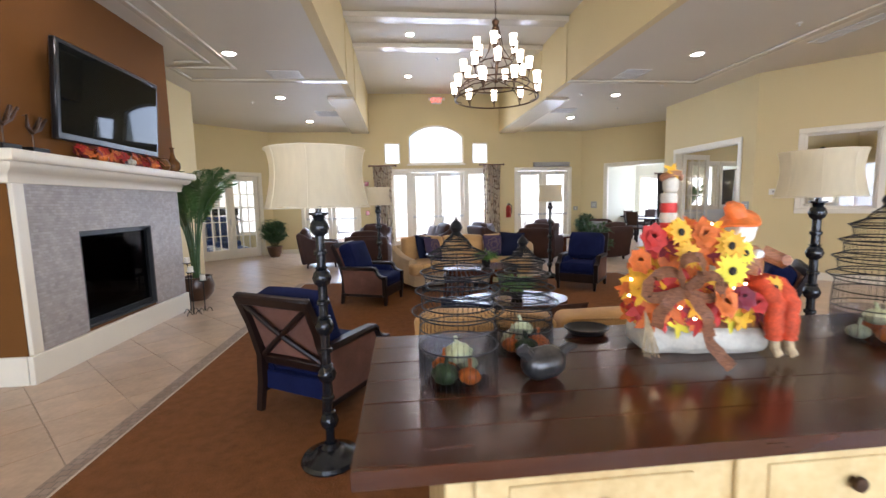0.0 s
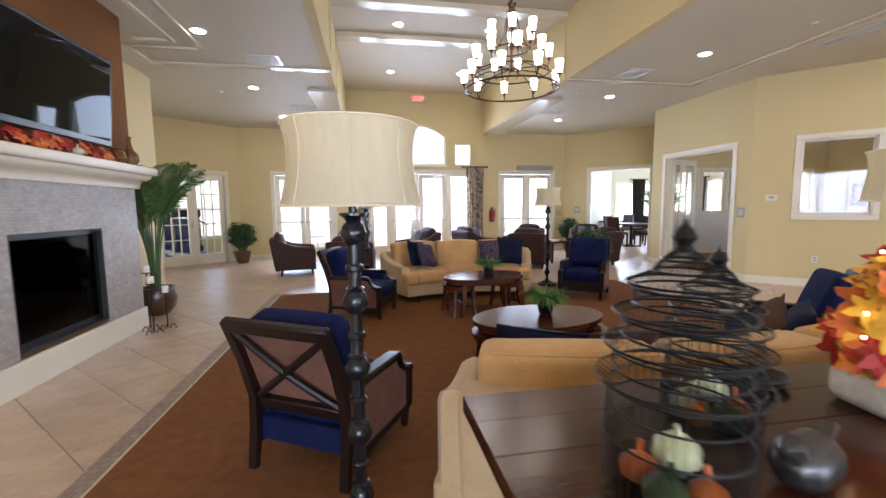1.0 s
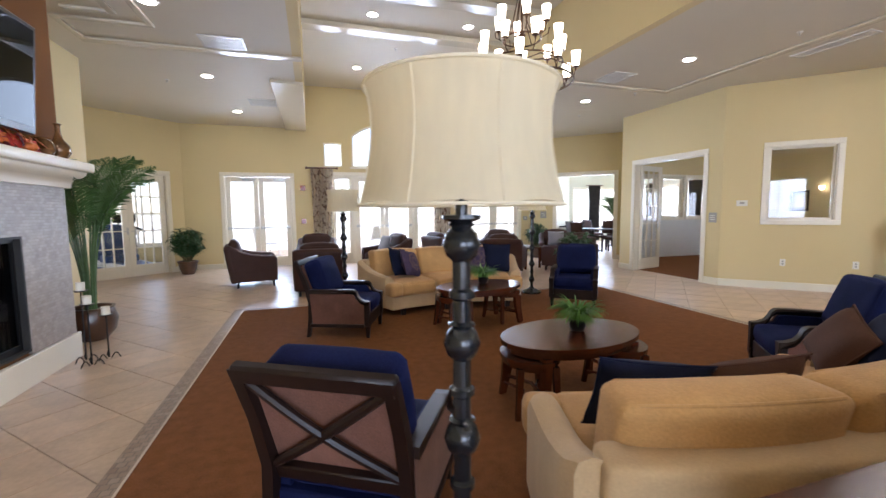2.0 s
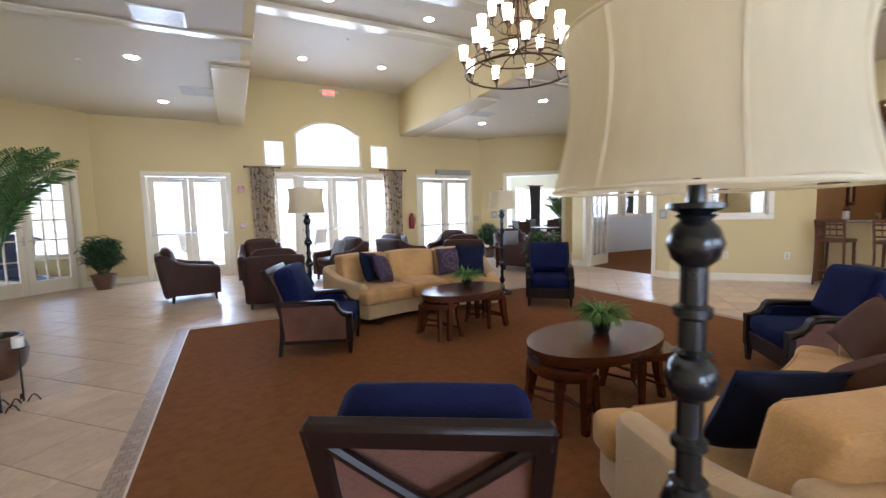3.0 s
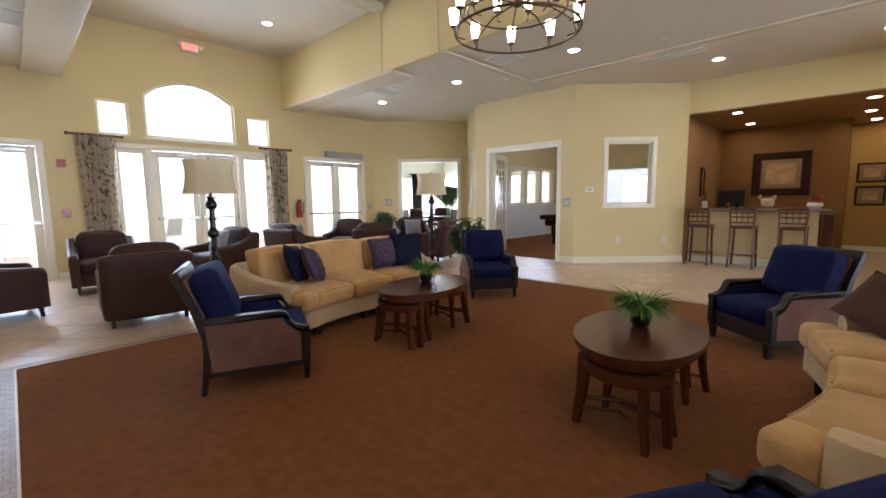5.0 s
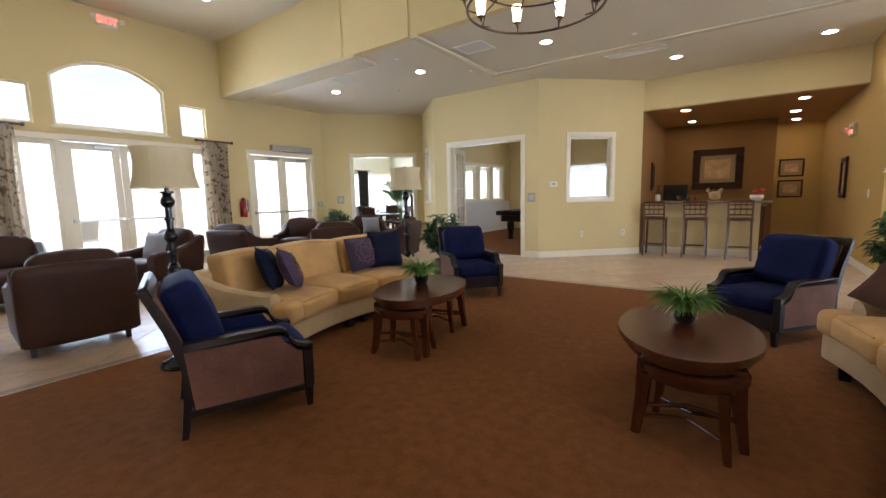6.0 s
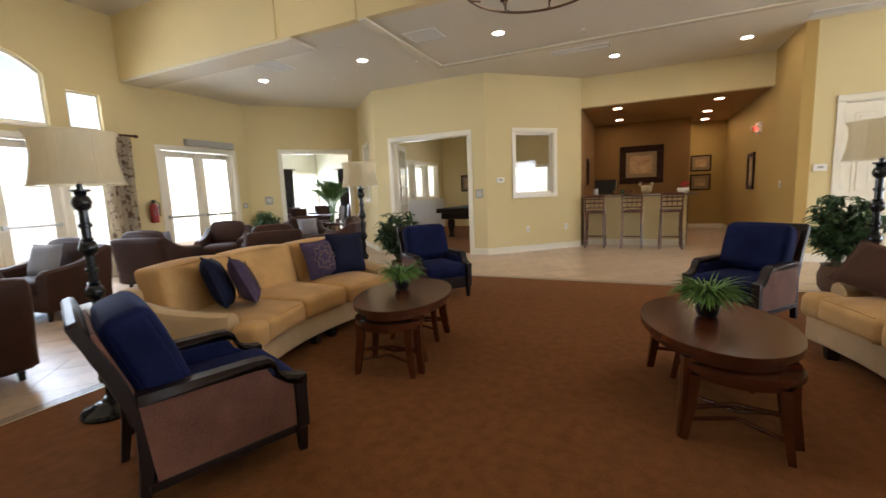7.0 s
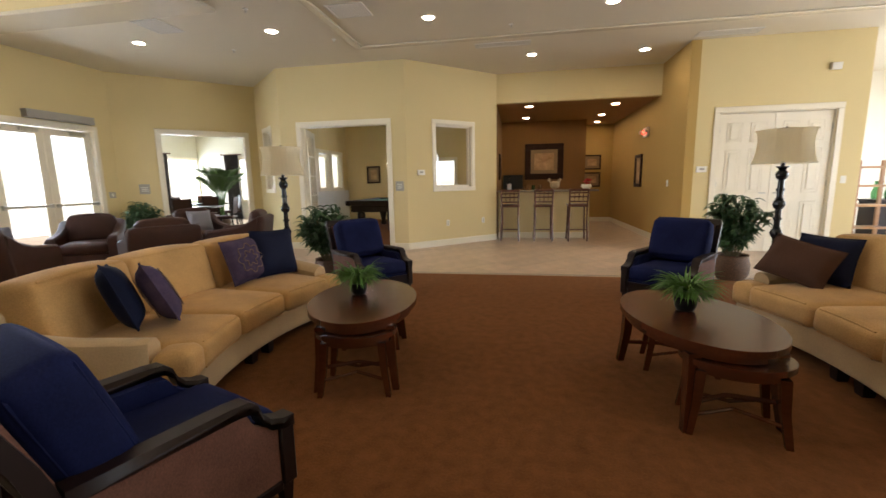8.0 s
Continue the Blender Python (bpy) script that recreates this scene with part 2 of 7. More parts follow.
M_DARKLEAF = surface("dark_leaf_green", (0.05, 0.115, 0.04), 0.45, var=0.4, scale=8, fine=40, bump=0.05)
M_STEM = surface("plant_stem", (0.16, 0.13, 0.06), 0.8, var=0.3, scale=12)
M_POT = surface("brown_glazed_pot", (0.1, 0.045, 0.022), 0.3, var=0.35, scale=7, coat=0.4)
M_WICKER = surface("woven_basket", (0.16, 0.085, 0.045), 0.7, var=0.4, scale=60, fine=90, bump=0.6)
M_SOIL = surface("soil", (0.04, 0.03, 0.02), 0.95, var=0.4, scale=30, bump=0.5)
M_BRONZE = surface("aged_bronze", (0.1, 0.055, 0.03), 0.4, 0.8, var=0.3, scale=20)
M_BULB = glow("lit_glass_shade", (1.0, 0.88, 0.68), BULB)
M_WARMDISC = glow("warm_downlight_lens", (1.0, 0.82, 0.58), DOWNLIGHT * 0.9)
M_DISC = glow("downlight_lens", (1.0, 0.93, 0.83), DOWNLIGHT)
M_EXIT = glow("exit_red", (1.0, 0.09, 0.05), 1.6)
M_PLATE = surface("white_plastic", (0.75, 0.73, 0.68), 0.4, var=0.02, bump=0.0)
M_GREYPLATE = surface("grey_plastic", (0.35, 0.34, 0.31), 0.5, var=0.05, bump=0.0)
M_ENAMEL = surface("white_vent_enamel", (0.74, 0.73, 0.69), 0.22, var=0.02, bump=0.0, spec=0.6)
M_RED = surface("red_enamel", (0.28, 0.015, 0.012), 0.25, var=0.1, coat=0.5)
M_CHROME = surface("brushed_steel", (0.55, 0.54, 0.5), 0.3, 1.0, var=0.05)
M_CURTAIN = leaf_print("leaf_print_curtain", (0.72, 0.64, 0.52), (0.27, 0.18, 0.12))
M_DARKCURTAIN = surface("dark_curtain", (0.06, 0.05, 0.045), 0.85, var=0.4, scale=9, fine=60, bump=0.15)
M_GRANITE = surface("granite_top", (0.32, 0.28, 0.22), 0.2, var=0.5, scale=40, fine=120, coat=0.4)
M_STOOL = wood("stool_wood", (0.1, 0.03, 0.012), 0.35, 0.3, "z", 9)
M_BAIZE = surface("green_baize", (0.015, 0.1, 0.06), 0.95, var=0.1, scale=5, fine=150, bump=0.2)
M_PAPER = surface("picture_paper", (0.46, 0.32, 0.18), 0.8, var=0.45, scale=6, fine=20, bump=0.0, dark=(0.25, 0.12, 0.05))
M_MAT = surface("picture_mat", (0.3, 0.21, 0.12), 0.8, var=0.05)
M_CONCRETE = surface("patio_concrete", (0.62, 0.6, 0.55), 0.9, var=0.1, scale=1.5, fine=30, bump=0.1)
M_GRAVELLAND = surface("dry_ground", (0.5, 0.46, 0.36), 0.95, var=0.2, scale=0.4, fine=5, bump=0.2)
M_OUTWALL = surface("stucco", (0.6, 0.54, 0.42), 0.9, var=0.06, scale=1.0, fine=60, bump=0.2)
M_ORANGE = surface("orange_gourd", (0.65, 0.16, 0.02), 0.4, var=0.2, scale=12)
M_PALEGOURD = surface("pale_green_gourd", (0.55, 0.58, 0.33), 0.4, var=0.25, scale=14)
M_DARKGOURD = surface("dark_green_gourd", (0.06, 0.1, 0.03), 0.4, var=0.5, scale=18)
M_YELLOW = surface("yellow_petal", (0.8, 0.42, 0.02), 0.6, var=0.2, scale=20)
M_ORPETAL = surface("orange_leaf_cloth", (0.75, 0.17, 0.025), 0.6, var=0.3, scale=20)
M_REDPETAL = surface("red_leaf_cloth", (0.55, 0.03, 0.02), 0.6, var=0.3, scale=20)
M_MAROON = surface("maroon_leaf_cloth", (0.22, 0.015, 0.03), 0.6, var=0.3, scale=20)
M_RIBBON = surface("brown_ribbon", (0.26, 0.1, 0.03), 0.5, var=0.4, scale=25, sheen=0.0)
M_LEMON = surface("lemon_petal", (0.8, 0.62, 0.03), 0.6, var=0.2, scale=20, dark=(0.45, 0.45, 0.03))
M_REDCLOTH = surface("red_orange_cloth", (0.62, 0.075, 0.02), 0.8, var=0.35, scale=30, fine=120, bump=0.3)
M_PLAID = surface("brown_plaid_cloth", (0.36, 0.16, 0.075), 0.5, var=0.5, scale=55, fine=140, bump=0.1, stretch=(1, 1, 3), dark=(0.05, 0.015, 0.008))
M_BIRCH = surface("pale_basket", (0.62, 0.57, 0.46), 0.8, var=0.2, scale=14, bump=0.4)
M_BURLAP = surface("burlap", (0.5, 0.38, 0.22), 0.9, var=0.3, scale=40, bump=0.4)
M_FAIRY = glow("fairy_light", (1.0, 0.75, 0.4), 12.0)
M_AMBER = surface("amber_glaze", (0.22, 0.1, 0.03), 0.2, 0.3, var=0.5, scale=10, coat=0.5)
M_CANDLE = surface("ivory_wax", (0.75, 0.7, 0.58), 0.5, var=0.03)
M_GREENGLASS = clear_glass("green_glass", (0.55, 0.75, 0.6), 0.04)
M_DARKGLASS = clear_glass("jar_glass", (0.8, 0.8, 0.82), 0.03)
M_BLUEMAT = surface("blue_vinyl", (0.03, 0.07, 0.2), 0.5, var=0.2)
M_PINE = wood("pine_wood", (0.4, 0.2, 0.08), 0.45, 0.1, "z", 6)


# ---- mesh helpers ----
def finish(bm, sharp=38):
    bmesh.ops.recalc_face_normals(bm, faces=bm.faces[:])
    lim = radians(sharp)
    for f in bm.faces:
        f.smooth = True
    for e in bm.edges:
        if len(e.link_faces) == 2 and e.calc_face_angle(0) > lim:
            e.smooth = False


def mesh_from(name, bm, material, sharp=38):
    finish(bm, sharp)
    me = bpy.data.meshes.new(name)
    bm.to_mesh(me)
    bm.free()
    me.materials.append(material)
    return me


def part(name, bm, material, parent, label="", at=None):
    ob = new(name, mesh_from(name, bm, material))
    ob.parent = parent
    if at is not None:
        ob.matrix_basis = at
    return tagged(ob, label) if label else ob


def thing(name, label, category, group="", m=None):
    ob = new(name)
    ob.empty_display_size = 0.1
    if m is not None:
        ob.matrix_basis = m
    return tagged(ob, label, category, group)


def single(name, bm, material, label, category, group="", m=None, kind=""):
    ob = new(name, mesh_from(name, bm, material))
    if m is not None:
        ob.matrix_basis = m
    return tagged(ob, label, category, group, kind)


def structure(name, bm, material, label="", m=None):
    return single(name, bm, material, label, "", m=m, kind="structure")


def bx(bm, x0, x1, y0, y1, z0, z1, bev=0.0, seg=1, m=None):
    r = bmesh.ops.create_cube(bm, size=1)
    vs = r["verts"]
    for v in vs:
        v.co = Vector(((x0 + x1) / 2 + v.co.x * (x1 - x0), (y0 + y1) / 2 + v.co.y * (y1 - y0), (z0 + z1) / 2 + v.co.z * (z1 - z0)))
    if m is not None:
        bmesh.ops.transform(bm, matrix=m, verts=vs)
    if bev:
        es = {e for v in vs for e in v.link_edges}
        bmesh.ops.bevel(bm, geom=list(es), offset=bev, segments=seg, affect="EDGES", profile=0.5)
    return bm


def box(*a, **k):
    return bx(bmesh.new(), *a, **k)


def soft(bm, cx, cy, cz, sx, sy, sz, r=0.05, puff=0.0, m=None, cuts=9, top=0.0, tufts=0):
    """A padded block: rounded edges, faces that swell."""
    old = set(bm.verts)
    k = bmesh.ops.create_cube(bm, size=2)
    es = list({e for v in k["verts"] for e in v.link_edges})
    bmesh.ops.subdivide_edges(bm, edges=es, cuts=cuts, use_grid_fill=True)
    vs = [v for v in bm.verts if v not in old]
    h = Vector((sx / 2, sy / 2, sz / 2))
    for v in vs:
        s = Vector([math.sin(c * math.pi / 2) for c in v.co])
        p = Vector([s[i] * h[i] for i in range(3)])
        core = Vector([max(-h[i] + r, min(h[i] - r, p[i])) for i in range(3)])
        d = p - core
        if d.length > 1e-6:
            p = core + d.normalized() * r
        a, b, c = [1 - min(1, abs(x)) ** 2 for x in s]
        p += Vector((s.x * puff * b * c, s.y * puff * a * c, s.z * puff * a * b * (1 + top)))
        if tufts:
            dent = abs(math.cos(math.pi * tufts * (s.x + 1) / 2)) ** 10 * b * min(1, 3 * c)
            p.y -= s.y * 0.016 * dent * (1 - abs(s.x) ** 8)
        v.co = p + Vector((cx, cy, cz))
    if m is not None:
        bmesh.ops.transform(bm, matrix=m, verts=list(vs))
    return bm


def lathe(bm, profile, seg=24, m=None):
    rings = []
    for r, z in profile:
        if r < 1e-5:
            rings.append([bm.verts.new((0, 0, z))])
        else:
            rings.append([bm.verts.new((r * math.cos(2 * math.pi * i / seg), r * math.sin(2 * math.pi * i / seg), z)) for i in range(seg)])
    for a, b in zip(rings, rings[1:]):
        for i in range(seg):
            j = (i + 1) % seg
            q = [a[i % len(a)], a[j % len(a)], b[j % len(b)], b[i % len(b)]]
            q = [v for k, v in enumerate(q) if v not in q[:k]]
            if len(q) > 2:
                bm.faces.new(q)
    for ring, ok in ((rings[0], len(rings[0]) > 2), (rings[-1], len(rings[-1]) > 2)):
        if ok:
            bm.faces.new(ring)
    if m is not None:
        bmesh.ops.transform(bm, matrix=m, verts=[v for r in rings for v in r])
    return bm


def tube(bm, pts, r, seg=8, closed=False, taper=None):
    pts = [Vector(p) for p in pts]
    n, rings = len(pts), []
    for i, p in enumerate(pts):
        a = pts[(i - 1) % n] if closed or i else p
        b = pts[(i + 1) % n] if closed or i < n - 1 else p
        d = (b - a).normalized()
        up = Vector((0, 0, 1)) if abs(d.z) < 0.9 else Vector((1, 0, 0))
        u = d.cross(up).normalized()
        w = u.cross(d)
        rr = r * (taper[i] if taper else 1)
        rings.append([bm.verts.new(p + rr * (math.cos(2 * math.pi * k / seg) * u + math.sin(2 * math.pi * k / seg) * w)) for k in range(seg)])
    for i in range(n if closed else n - 1):
        a, b = rings[i], rings[(i + 1) % n]
        for k in range(seg):
            bm.faces.new((a[k], a[(k + 1) % seg], b[(k + 1) % seg], b[k]))
    if not closed:
        bm.faces.new(rings[0])
        bm.faces.new(rings[-1])
    return bm


def prism(bm, pts, z0, z1, m=None, bev=0.0):
    """A flat outline in x and y, drawn up from z0 to z1."""
    lo, hi = [bm.verts.new((x, y, z0)) for x, y in pts], [bm.verts.new((x, y, z1)) for x, y in pts]
    fs = [bm.faces.new(lo), bm.faces.new(hi)]
    n = len(pts)
    for i in range(n):
        fs.append(bm.faces.new((lo[i], lo[(i + 1) % n], hi[(i + 1) % n], hi[i])))
    if m is not None:
        bmesh.ops.transform(bm, matrix=m, verts=lo + hi)
    if bev:
        bmesh.ops.bevel(bm, geom=[e for f in fs[:2] for e in f.edges], offset=bev, segments=1, affect="EDGES", profile=0.5)
    return bm


def leg(bm, x, y, z0, z1, w0, w1, dx=0.0, dy=0.0):
    """A tapered square leg, w0 at its foot, w1 at its top, its foot pushed out by dx, dy."""
    vs = []
    for z, w, ox, oy in ((z0, w0, dx, dy), ((z0 + z1) / 2, (w0 + w1) / 2, dx * 0.3, dy * 0.3), (z1, w1, 0, 0)):
        vs.append([bm.verts.new((x + ox + sx * w / 2, y + oy + sy * w / 2, z)) for sx, sy in ((-1, -1), (1, -1), (1, 1), (-1, 1))])
    for a, b in zip(vs, vs[1:]):
        for k in range(4):
            bm.faces.new((a[k], a[(k + 1) % 4], b[(k + 1) % 4], b[k]))
    bm.faces.new(vs[0])
    bm.faces.new(vs[-1])
    return bm


def along(p0, p1, z=0.0):
    """A frame with x from p0 to p1 and y to the left of that way."""
    return pose(p0[0], p0[1], z, 0, 0, math.degrees(math.atan2(p1[1] - p0[1], p1[0] - p0[0])))


def span(p0, p1):
    return math.hypot(p1[0] - p0[0], p1[1] - p0[1])


# ---- the shell ----
LOW, HIGH, TOP = 3.49, 4.57, 4.75
RX0, RX1, RY0 = -0.85, 3.0, -1.0


def wall(name, p0, p1, holes=(), material=None, z1=LOW + 0.02, thick=0.15, label="", z0=0.0):
    """A wall whose room lies to the left of the way from p0 to p1; holes are (x0, x1, z0, z1) along it."""
    bm, length = bmesh.new(), span(p0, p1)
    xs = sorted({0, length, *[h[0] for h in holes], *[h[1] for h in holes]})
    for a, b in zip(xs, xs[1:]):
        mid, z = (a + b) / 2, z0
        for h in sorted([h for h in holes if h[0] < mid < h[1]], key=lambda h: h[2]):
            if h[2] > z + 1e-4:
                bx(bm, a, b, -thick, 0, z, h[2])
            z = h[3]
        bx(bm, a, b, -thick, 0, z, z1)
    return structure(name, bm, material or M_WALL, label or "smooth yellow painted plaster wall", along(p0, p1))


def casing(name, p0, p1, x0, x1, z0, z1, parent=None, w=0.09, sill=False, thick=0.15):
    """Painted trim round an opening, on both faces of the wall, with the lining between."""
    top = thing(name, "cream painted trim round an opening", "", m=along(p0, p1)) if parent is None else parent
    if parent is None:
        tagged(top, kind="structure")
    for y0, y1 in ((0.002, 0.024), (-thick - 0.024, -thick - 0.002)):
        part("side_trim", box(x0 - w, x0, y0, y1, z0, z1, bev=0.006), M_WHITE, top)
        part("side_trim", box(x1, x1 + w, y0, y1, z0, z1, bev=0.006), M_WHITE, top)
        part("head_trim", box(x0 - w, x1 + w, y0, y1 + 0.004, z1, z1 + w, bev=0.006), M_WHITE, top)
        if sill:
            part("sill_trim", box(x0 - w, x1 + w, y0, y1 + 0.01, z0 - w, z0, bev=0.006), M_WHITE, top)
    part("lining", box(x0, x0 + 0.015, -thick, 0, z0, z1), M_WHITE, top)
    part("lining", box(x1 - 0.015, x1, -thick, 0, z0, z1), M_WHITE, top)
    part("lining", box(x0, x1, -thick, 0, z1 - 0.015, z1), M_WHITE, top)
    return top


def door_leaf(parent, x0, x1, z1, y, cols=1, rows=1, bar=True, name="leaf", hinge=None, turn=0.0, handle_x=None, stile=0.12, foot=0.26):
    """A glazed leaf: stiles, rails, glazing bars, panes and a push bar."""
    bm = bmesh.new()
    bx(bm, x0, x0 + stile, y - 0.022, y + 0.022, 0.01, z1, bev=0.004)
    bx(bm, x1 - stile, x1, y - 0.022, y + 0.022, 0.01, z1, bev=0.004)
    bx(bm, x0 + stile, x1 - stile, y - 0.02, y + 0.02, 0.01, foot, bev=0.003)
    bx(bm, x0 + stile, x1 - stile, y - 0.02, y + 0.02, z1 - stile, z1, bev=0.003)
    w, h = x1 - x0 - 2 * stile, z1 - stile - foot
    for i in range(1, cols):
        xx = x0 + stile + w * i / cols
        bx(bm, xx - 0.012, xx + 0.012, y - 0.014, y + 0.014, foot, z1 - stile)
    for i in range(1, rows):
        zz = foot + h * i / rows
        bx(bm, x0 + stile, x1 - stile, y - 0.014, y + 0.014, zz - 0.012, zz + 0.012)
    at = None
    if hinge is not None:
        at = pose(hinge, y, 0, 0, 0, turn) @ pose(-hinge, -y, 0)
    lf = part(name, bm, M_WHITE, parent, "cream painted glazed door leaf", at)
    for i in range(cols):
        for j in range(rows):
            a, c = x0 + stile + w * i / cols, foot + h * j / rows
            part("pane", box(a + 0.006, a + w / cols - 0.006, y - 0.003, y + 0.003, c + 0.006, c + h / rows - 0.006), M_GLASS, lf)
    if bar:
        bm = bmesh.new()
        bx(bm, x0 + 0.03, x1 - 0.03, y + 0.05, y + 0.075, 0.98, 1.02, bev=0.005)
        for xx in (x0 + 0.05, x1 - 0.05):
            bx(bm, xx - 0.025, xx + 0.025, y + 0.022, y + 0.08, 0.965, 1.035, bev=0.006)
        part("push_bar", bm, M_CHROME, lf, "steel push bar")
    elif handle_x is not None:
        bm = bmesh.new()
        for s in (-1, 1):
            tube(bm, [(handle_x, y + s * 0.02, 1.0), (handle_x, y + s * 0.06, 1.0), (handle_x + 0.1, y + s * 0.06, 1.0)], 0.009)
            bx(bm, handle_x - 0.02, handle_x + 0.02, y + s * 0.02, y + s * 0.028, 0.92, 1.08, bev=0.003)
        part("handle", bm, M_CHROME, lf, "steel lever handle")
    return lf


def outer_doors(name, p0, p1, x0, x1, z1, label):
    d = tagged(thing(name, label, "", m=along(p0, p1)), kind="structure")
    casing("trim", p0, p1, x0, x1, 0, z1, parent=d)
    mid = (x0 + x1) / 2
    part("threshold", box(x0, x1, -0.15, 0.02, 0.002, 0.02, bev=0.004), M_CHROME, d)
    door_leaf(d, x0 + 0.018, mid - 0.003, z1 - 0.02, -0.07)
    door_leaf(d, mid + 0.003, x1 - 0.018, z1 - 0.02, -0.07)
    for xx in (x0 + 0.12, mid + 0.08):
        bm = box(xx, xx + 0.28, -0.045, -0.01, z1 - 0.11, z1 - 0.05, bev=0.006)
        tube(bm, [(xx + 0.2, -0.02, z1 - 0.05), (xx + 0.42, 0.02, z1 - 0.045)], 0.007, 6)
        part("door_closer", bm, M_CHROME, d, "steel door closer")
    return d


def window(name, p0, p1, x0, x1, z0, z1, cols=1, rows=1, label="plain glazed window with a cream painted frame", trims=True, sill=True):
    wdw = tagged(thing(name, label, "", m=along(p0, p1)), kind="structure")
    if trims:
        casing("trim", p0, p1, x0, x1, z0, z1, parent=wdw, w=0.06 if not sill else 0.08, sill=sill)
    bm, w, h = bmesh.new(), (x1 - x0) / cols, (z1 - z0) / rows
    for i in range(cols + 1):
        xx = min(max(x0 + w * i, x0 + 0.02), x1 - 0.02)
        bx(bm, xx - 0.02, xx + 0.02, -0.1, -0.06, z0, z1)
    for j in range(rows + 1):
        zz = min(max(z0 + h * j, z0 + 0.02), z1 - 0.02)
        bx(bm, x0, x1, -0.098, -0.062, zz - 0.02, zz + 0.02)
    part("window_frame", bm, M_WHITE, wdw)
    for i in range(cols):
        for j in range(rows):
            part("pane", box(x0 + w * i + 0.02, x0 + w * (i + 1) - 0.02, -0.083, -0.077, z0 + h * j + 0.02, z0 + h * (j + 1) - 0.02), M_GLASS, wdw)
    return wdw


def skirting(p0, p1, gaps=(), h=0.13):
    length, x = span(p0, p1), 0.0
    b = tagged(thing("baseboard", "cream painted baseboard along the wall", "", m=along(p0, p1)), kind="structure")
    for a, c in [*sorted(gaps), (length, length)]:
        if a > x + 0.02:
            part("board", box(x, a, 0.002, 0.02, 0.0, h, bev=0.005), M_WHITE, b)
        x = c
    return b


# corner points of the room, the room always to the left
Q = {
    "lobby_a": (9.5, -4.0), "lobby_b": (9.5, -0.6), "end": (6.3, -0.6), "turn": (6.3, 2.0), "hall": (12.0, 2.0), "hall_b": (12.0, 2.97),
    "bar_c": (10.7, 2.97), "bar_d": (10.7, 5.25), "bar_e": (7.7, 5.25), "nose": (6.17, 6.84), "nose_b": (6.17, 9.38), "nook": (7.45, 10.72),
    "north_e": (5.57, 12.6), "north_w": (-3.69, 12.6), "west_n": (-5.63, 10.65), "west_b": (-3.75, 8.3), "west_s": (-3.75, -4.0),
}
N0, N1 = Q["north_e"], Q["north_w"]


def north(x):
    return N0[0] - x


DH = 2.33
wall("wall_lobby_east", Q["lobby_a"], Q["lobby_b"], material=M_LOBBY, label="pale painted lobby wall")
wall("wall_lobby_north", Q["lobby_b"], (6.45, -0.6), material=M_LOBBY, label="pale painted lobby wall")
wall("wall_east_door", Q["end"], (6.3, 1.85), [(0.41, 2.1, 0, 2.32)])
# hall walls take the dimmed copy of the room's paint
wall("wall_hall_south", Q["turn"], Q["hall"], material=M_DIMWALL)
wall("wall_hall_end", Q["hall"], (12.0, 3.1), material=M_DIMWALL)
wall("wall_bar_return", (12.0, 2.97), (10.85, 2.97), material=M_BAR, label="tan painted wall beside the bar")
wall("wall_bar_back", Q["bar_c"], Q["bar_d"], material=M_BAR, label="tan painted wall behind the bar")
wall("wall_bar_side", Q["bar_d"], Q["bar_e"], material=M_BAR, label="tan painted wall beside the bar")
structure("bar_header", box(7.7, 7.85, 2.0, 5.25, 2.9, LOW + 0.02), M_WALL, "yellow painted wall above the bar opening")
wall("wall_southeast_slant", Q["bar_e"], Q["nose"], [(0.68, 1.56, 1.18, 2.4)])
wall("wall_east", Q["nose"], Q["nose_b"], [(0.37, 2.1, 0, 2.38)])
wall("wall_nook_south", Q["nose_b"], Q["nook"], [(0.7, 1.22, 1.2, 2.42)])
wall("wall_nook_north", Q["nook"], Q["north_e"], [(0.28, 1.88, 0, 2.38)])
wall("wall_north", N0, N1, [
    (north(5.17), north(3.55), 0, DH), (north(2.58), north(-0.24), 0, DH), (north(1.91), north(0.27), 2.56, 3.72),
    (north(2.65), north(2.17), 2.56, 3.17), (north(0.03), north(-0.44), 2.56, 3.17), (north(-1.27), north(-2.8), 0, DH - 0.05)], z1=TOP)
wall("wall_northwest_slant", N1, Q["west_n"], [(0.38, 1.98, 0, 2.25)])
wall("wall_west_nook", Q["west_n"], Q["west_b"])
wall("wall_west", Q["west_b"], Q["west_s"])
wall("wall_south", Q["west_s"], Q["lobby_a"], [(0.8, 4.0, 0.0, 2.6), (5.2, 8.2, 0.0, 2.6), (9.6, 12.4, 0.0, 2.6)])
# unseen windows behind the camera, assumed so that fill light can enter
for a, b in ((0.8, 4.0), (5.2, 8.2), (9.6, 12.4)):
    window("window_south", Q["west_s"], Q["lobby_a"], a, b, 0.02, 2.6, 3, 1, label="tall glazed south window, added out of view to admit light", sill=False)

# arch over the middle doors
bm = bmesh.new()
xa, xb, zs, zt = 0.27, 1.91, 3.36, 3.69
cx, hw, rise = (xa + xb) / 2, (xb - xa) / 2, zt - zs
R = (hw * hw + rise * rise) / (2 * rise)
arc = [(cx + R * math.sin(t), zt - R + R * math.cos(t)) for t in np.linspace(-math.asin(hw / R), math.asin(hw / R), 25)]
TURN_UP = Matrix(((1, 0, 0, 0), (0, 0, -1, 0), (0, 1, 0, 0), (0, 0, 0, 1)))
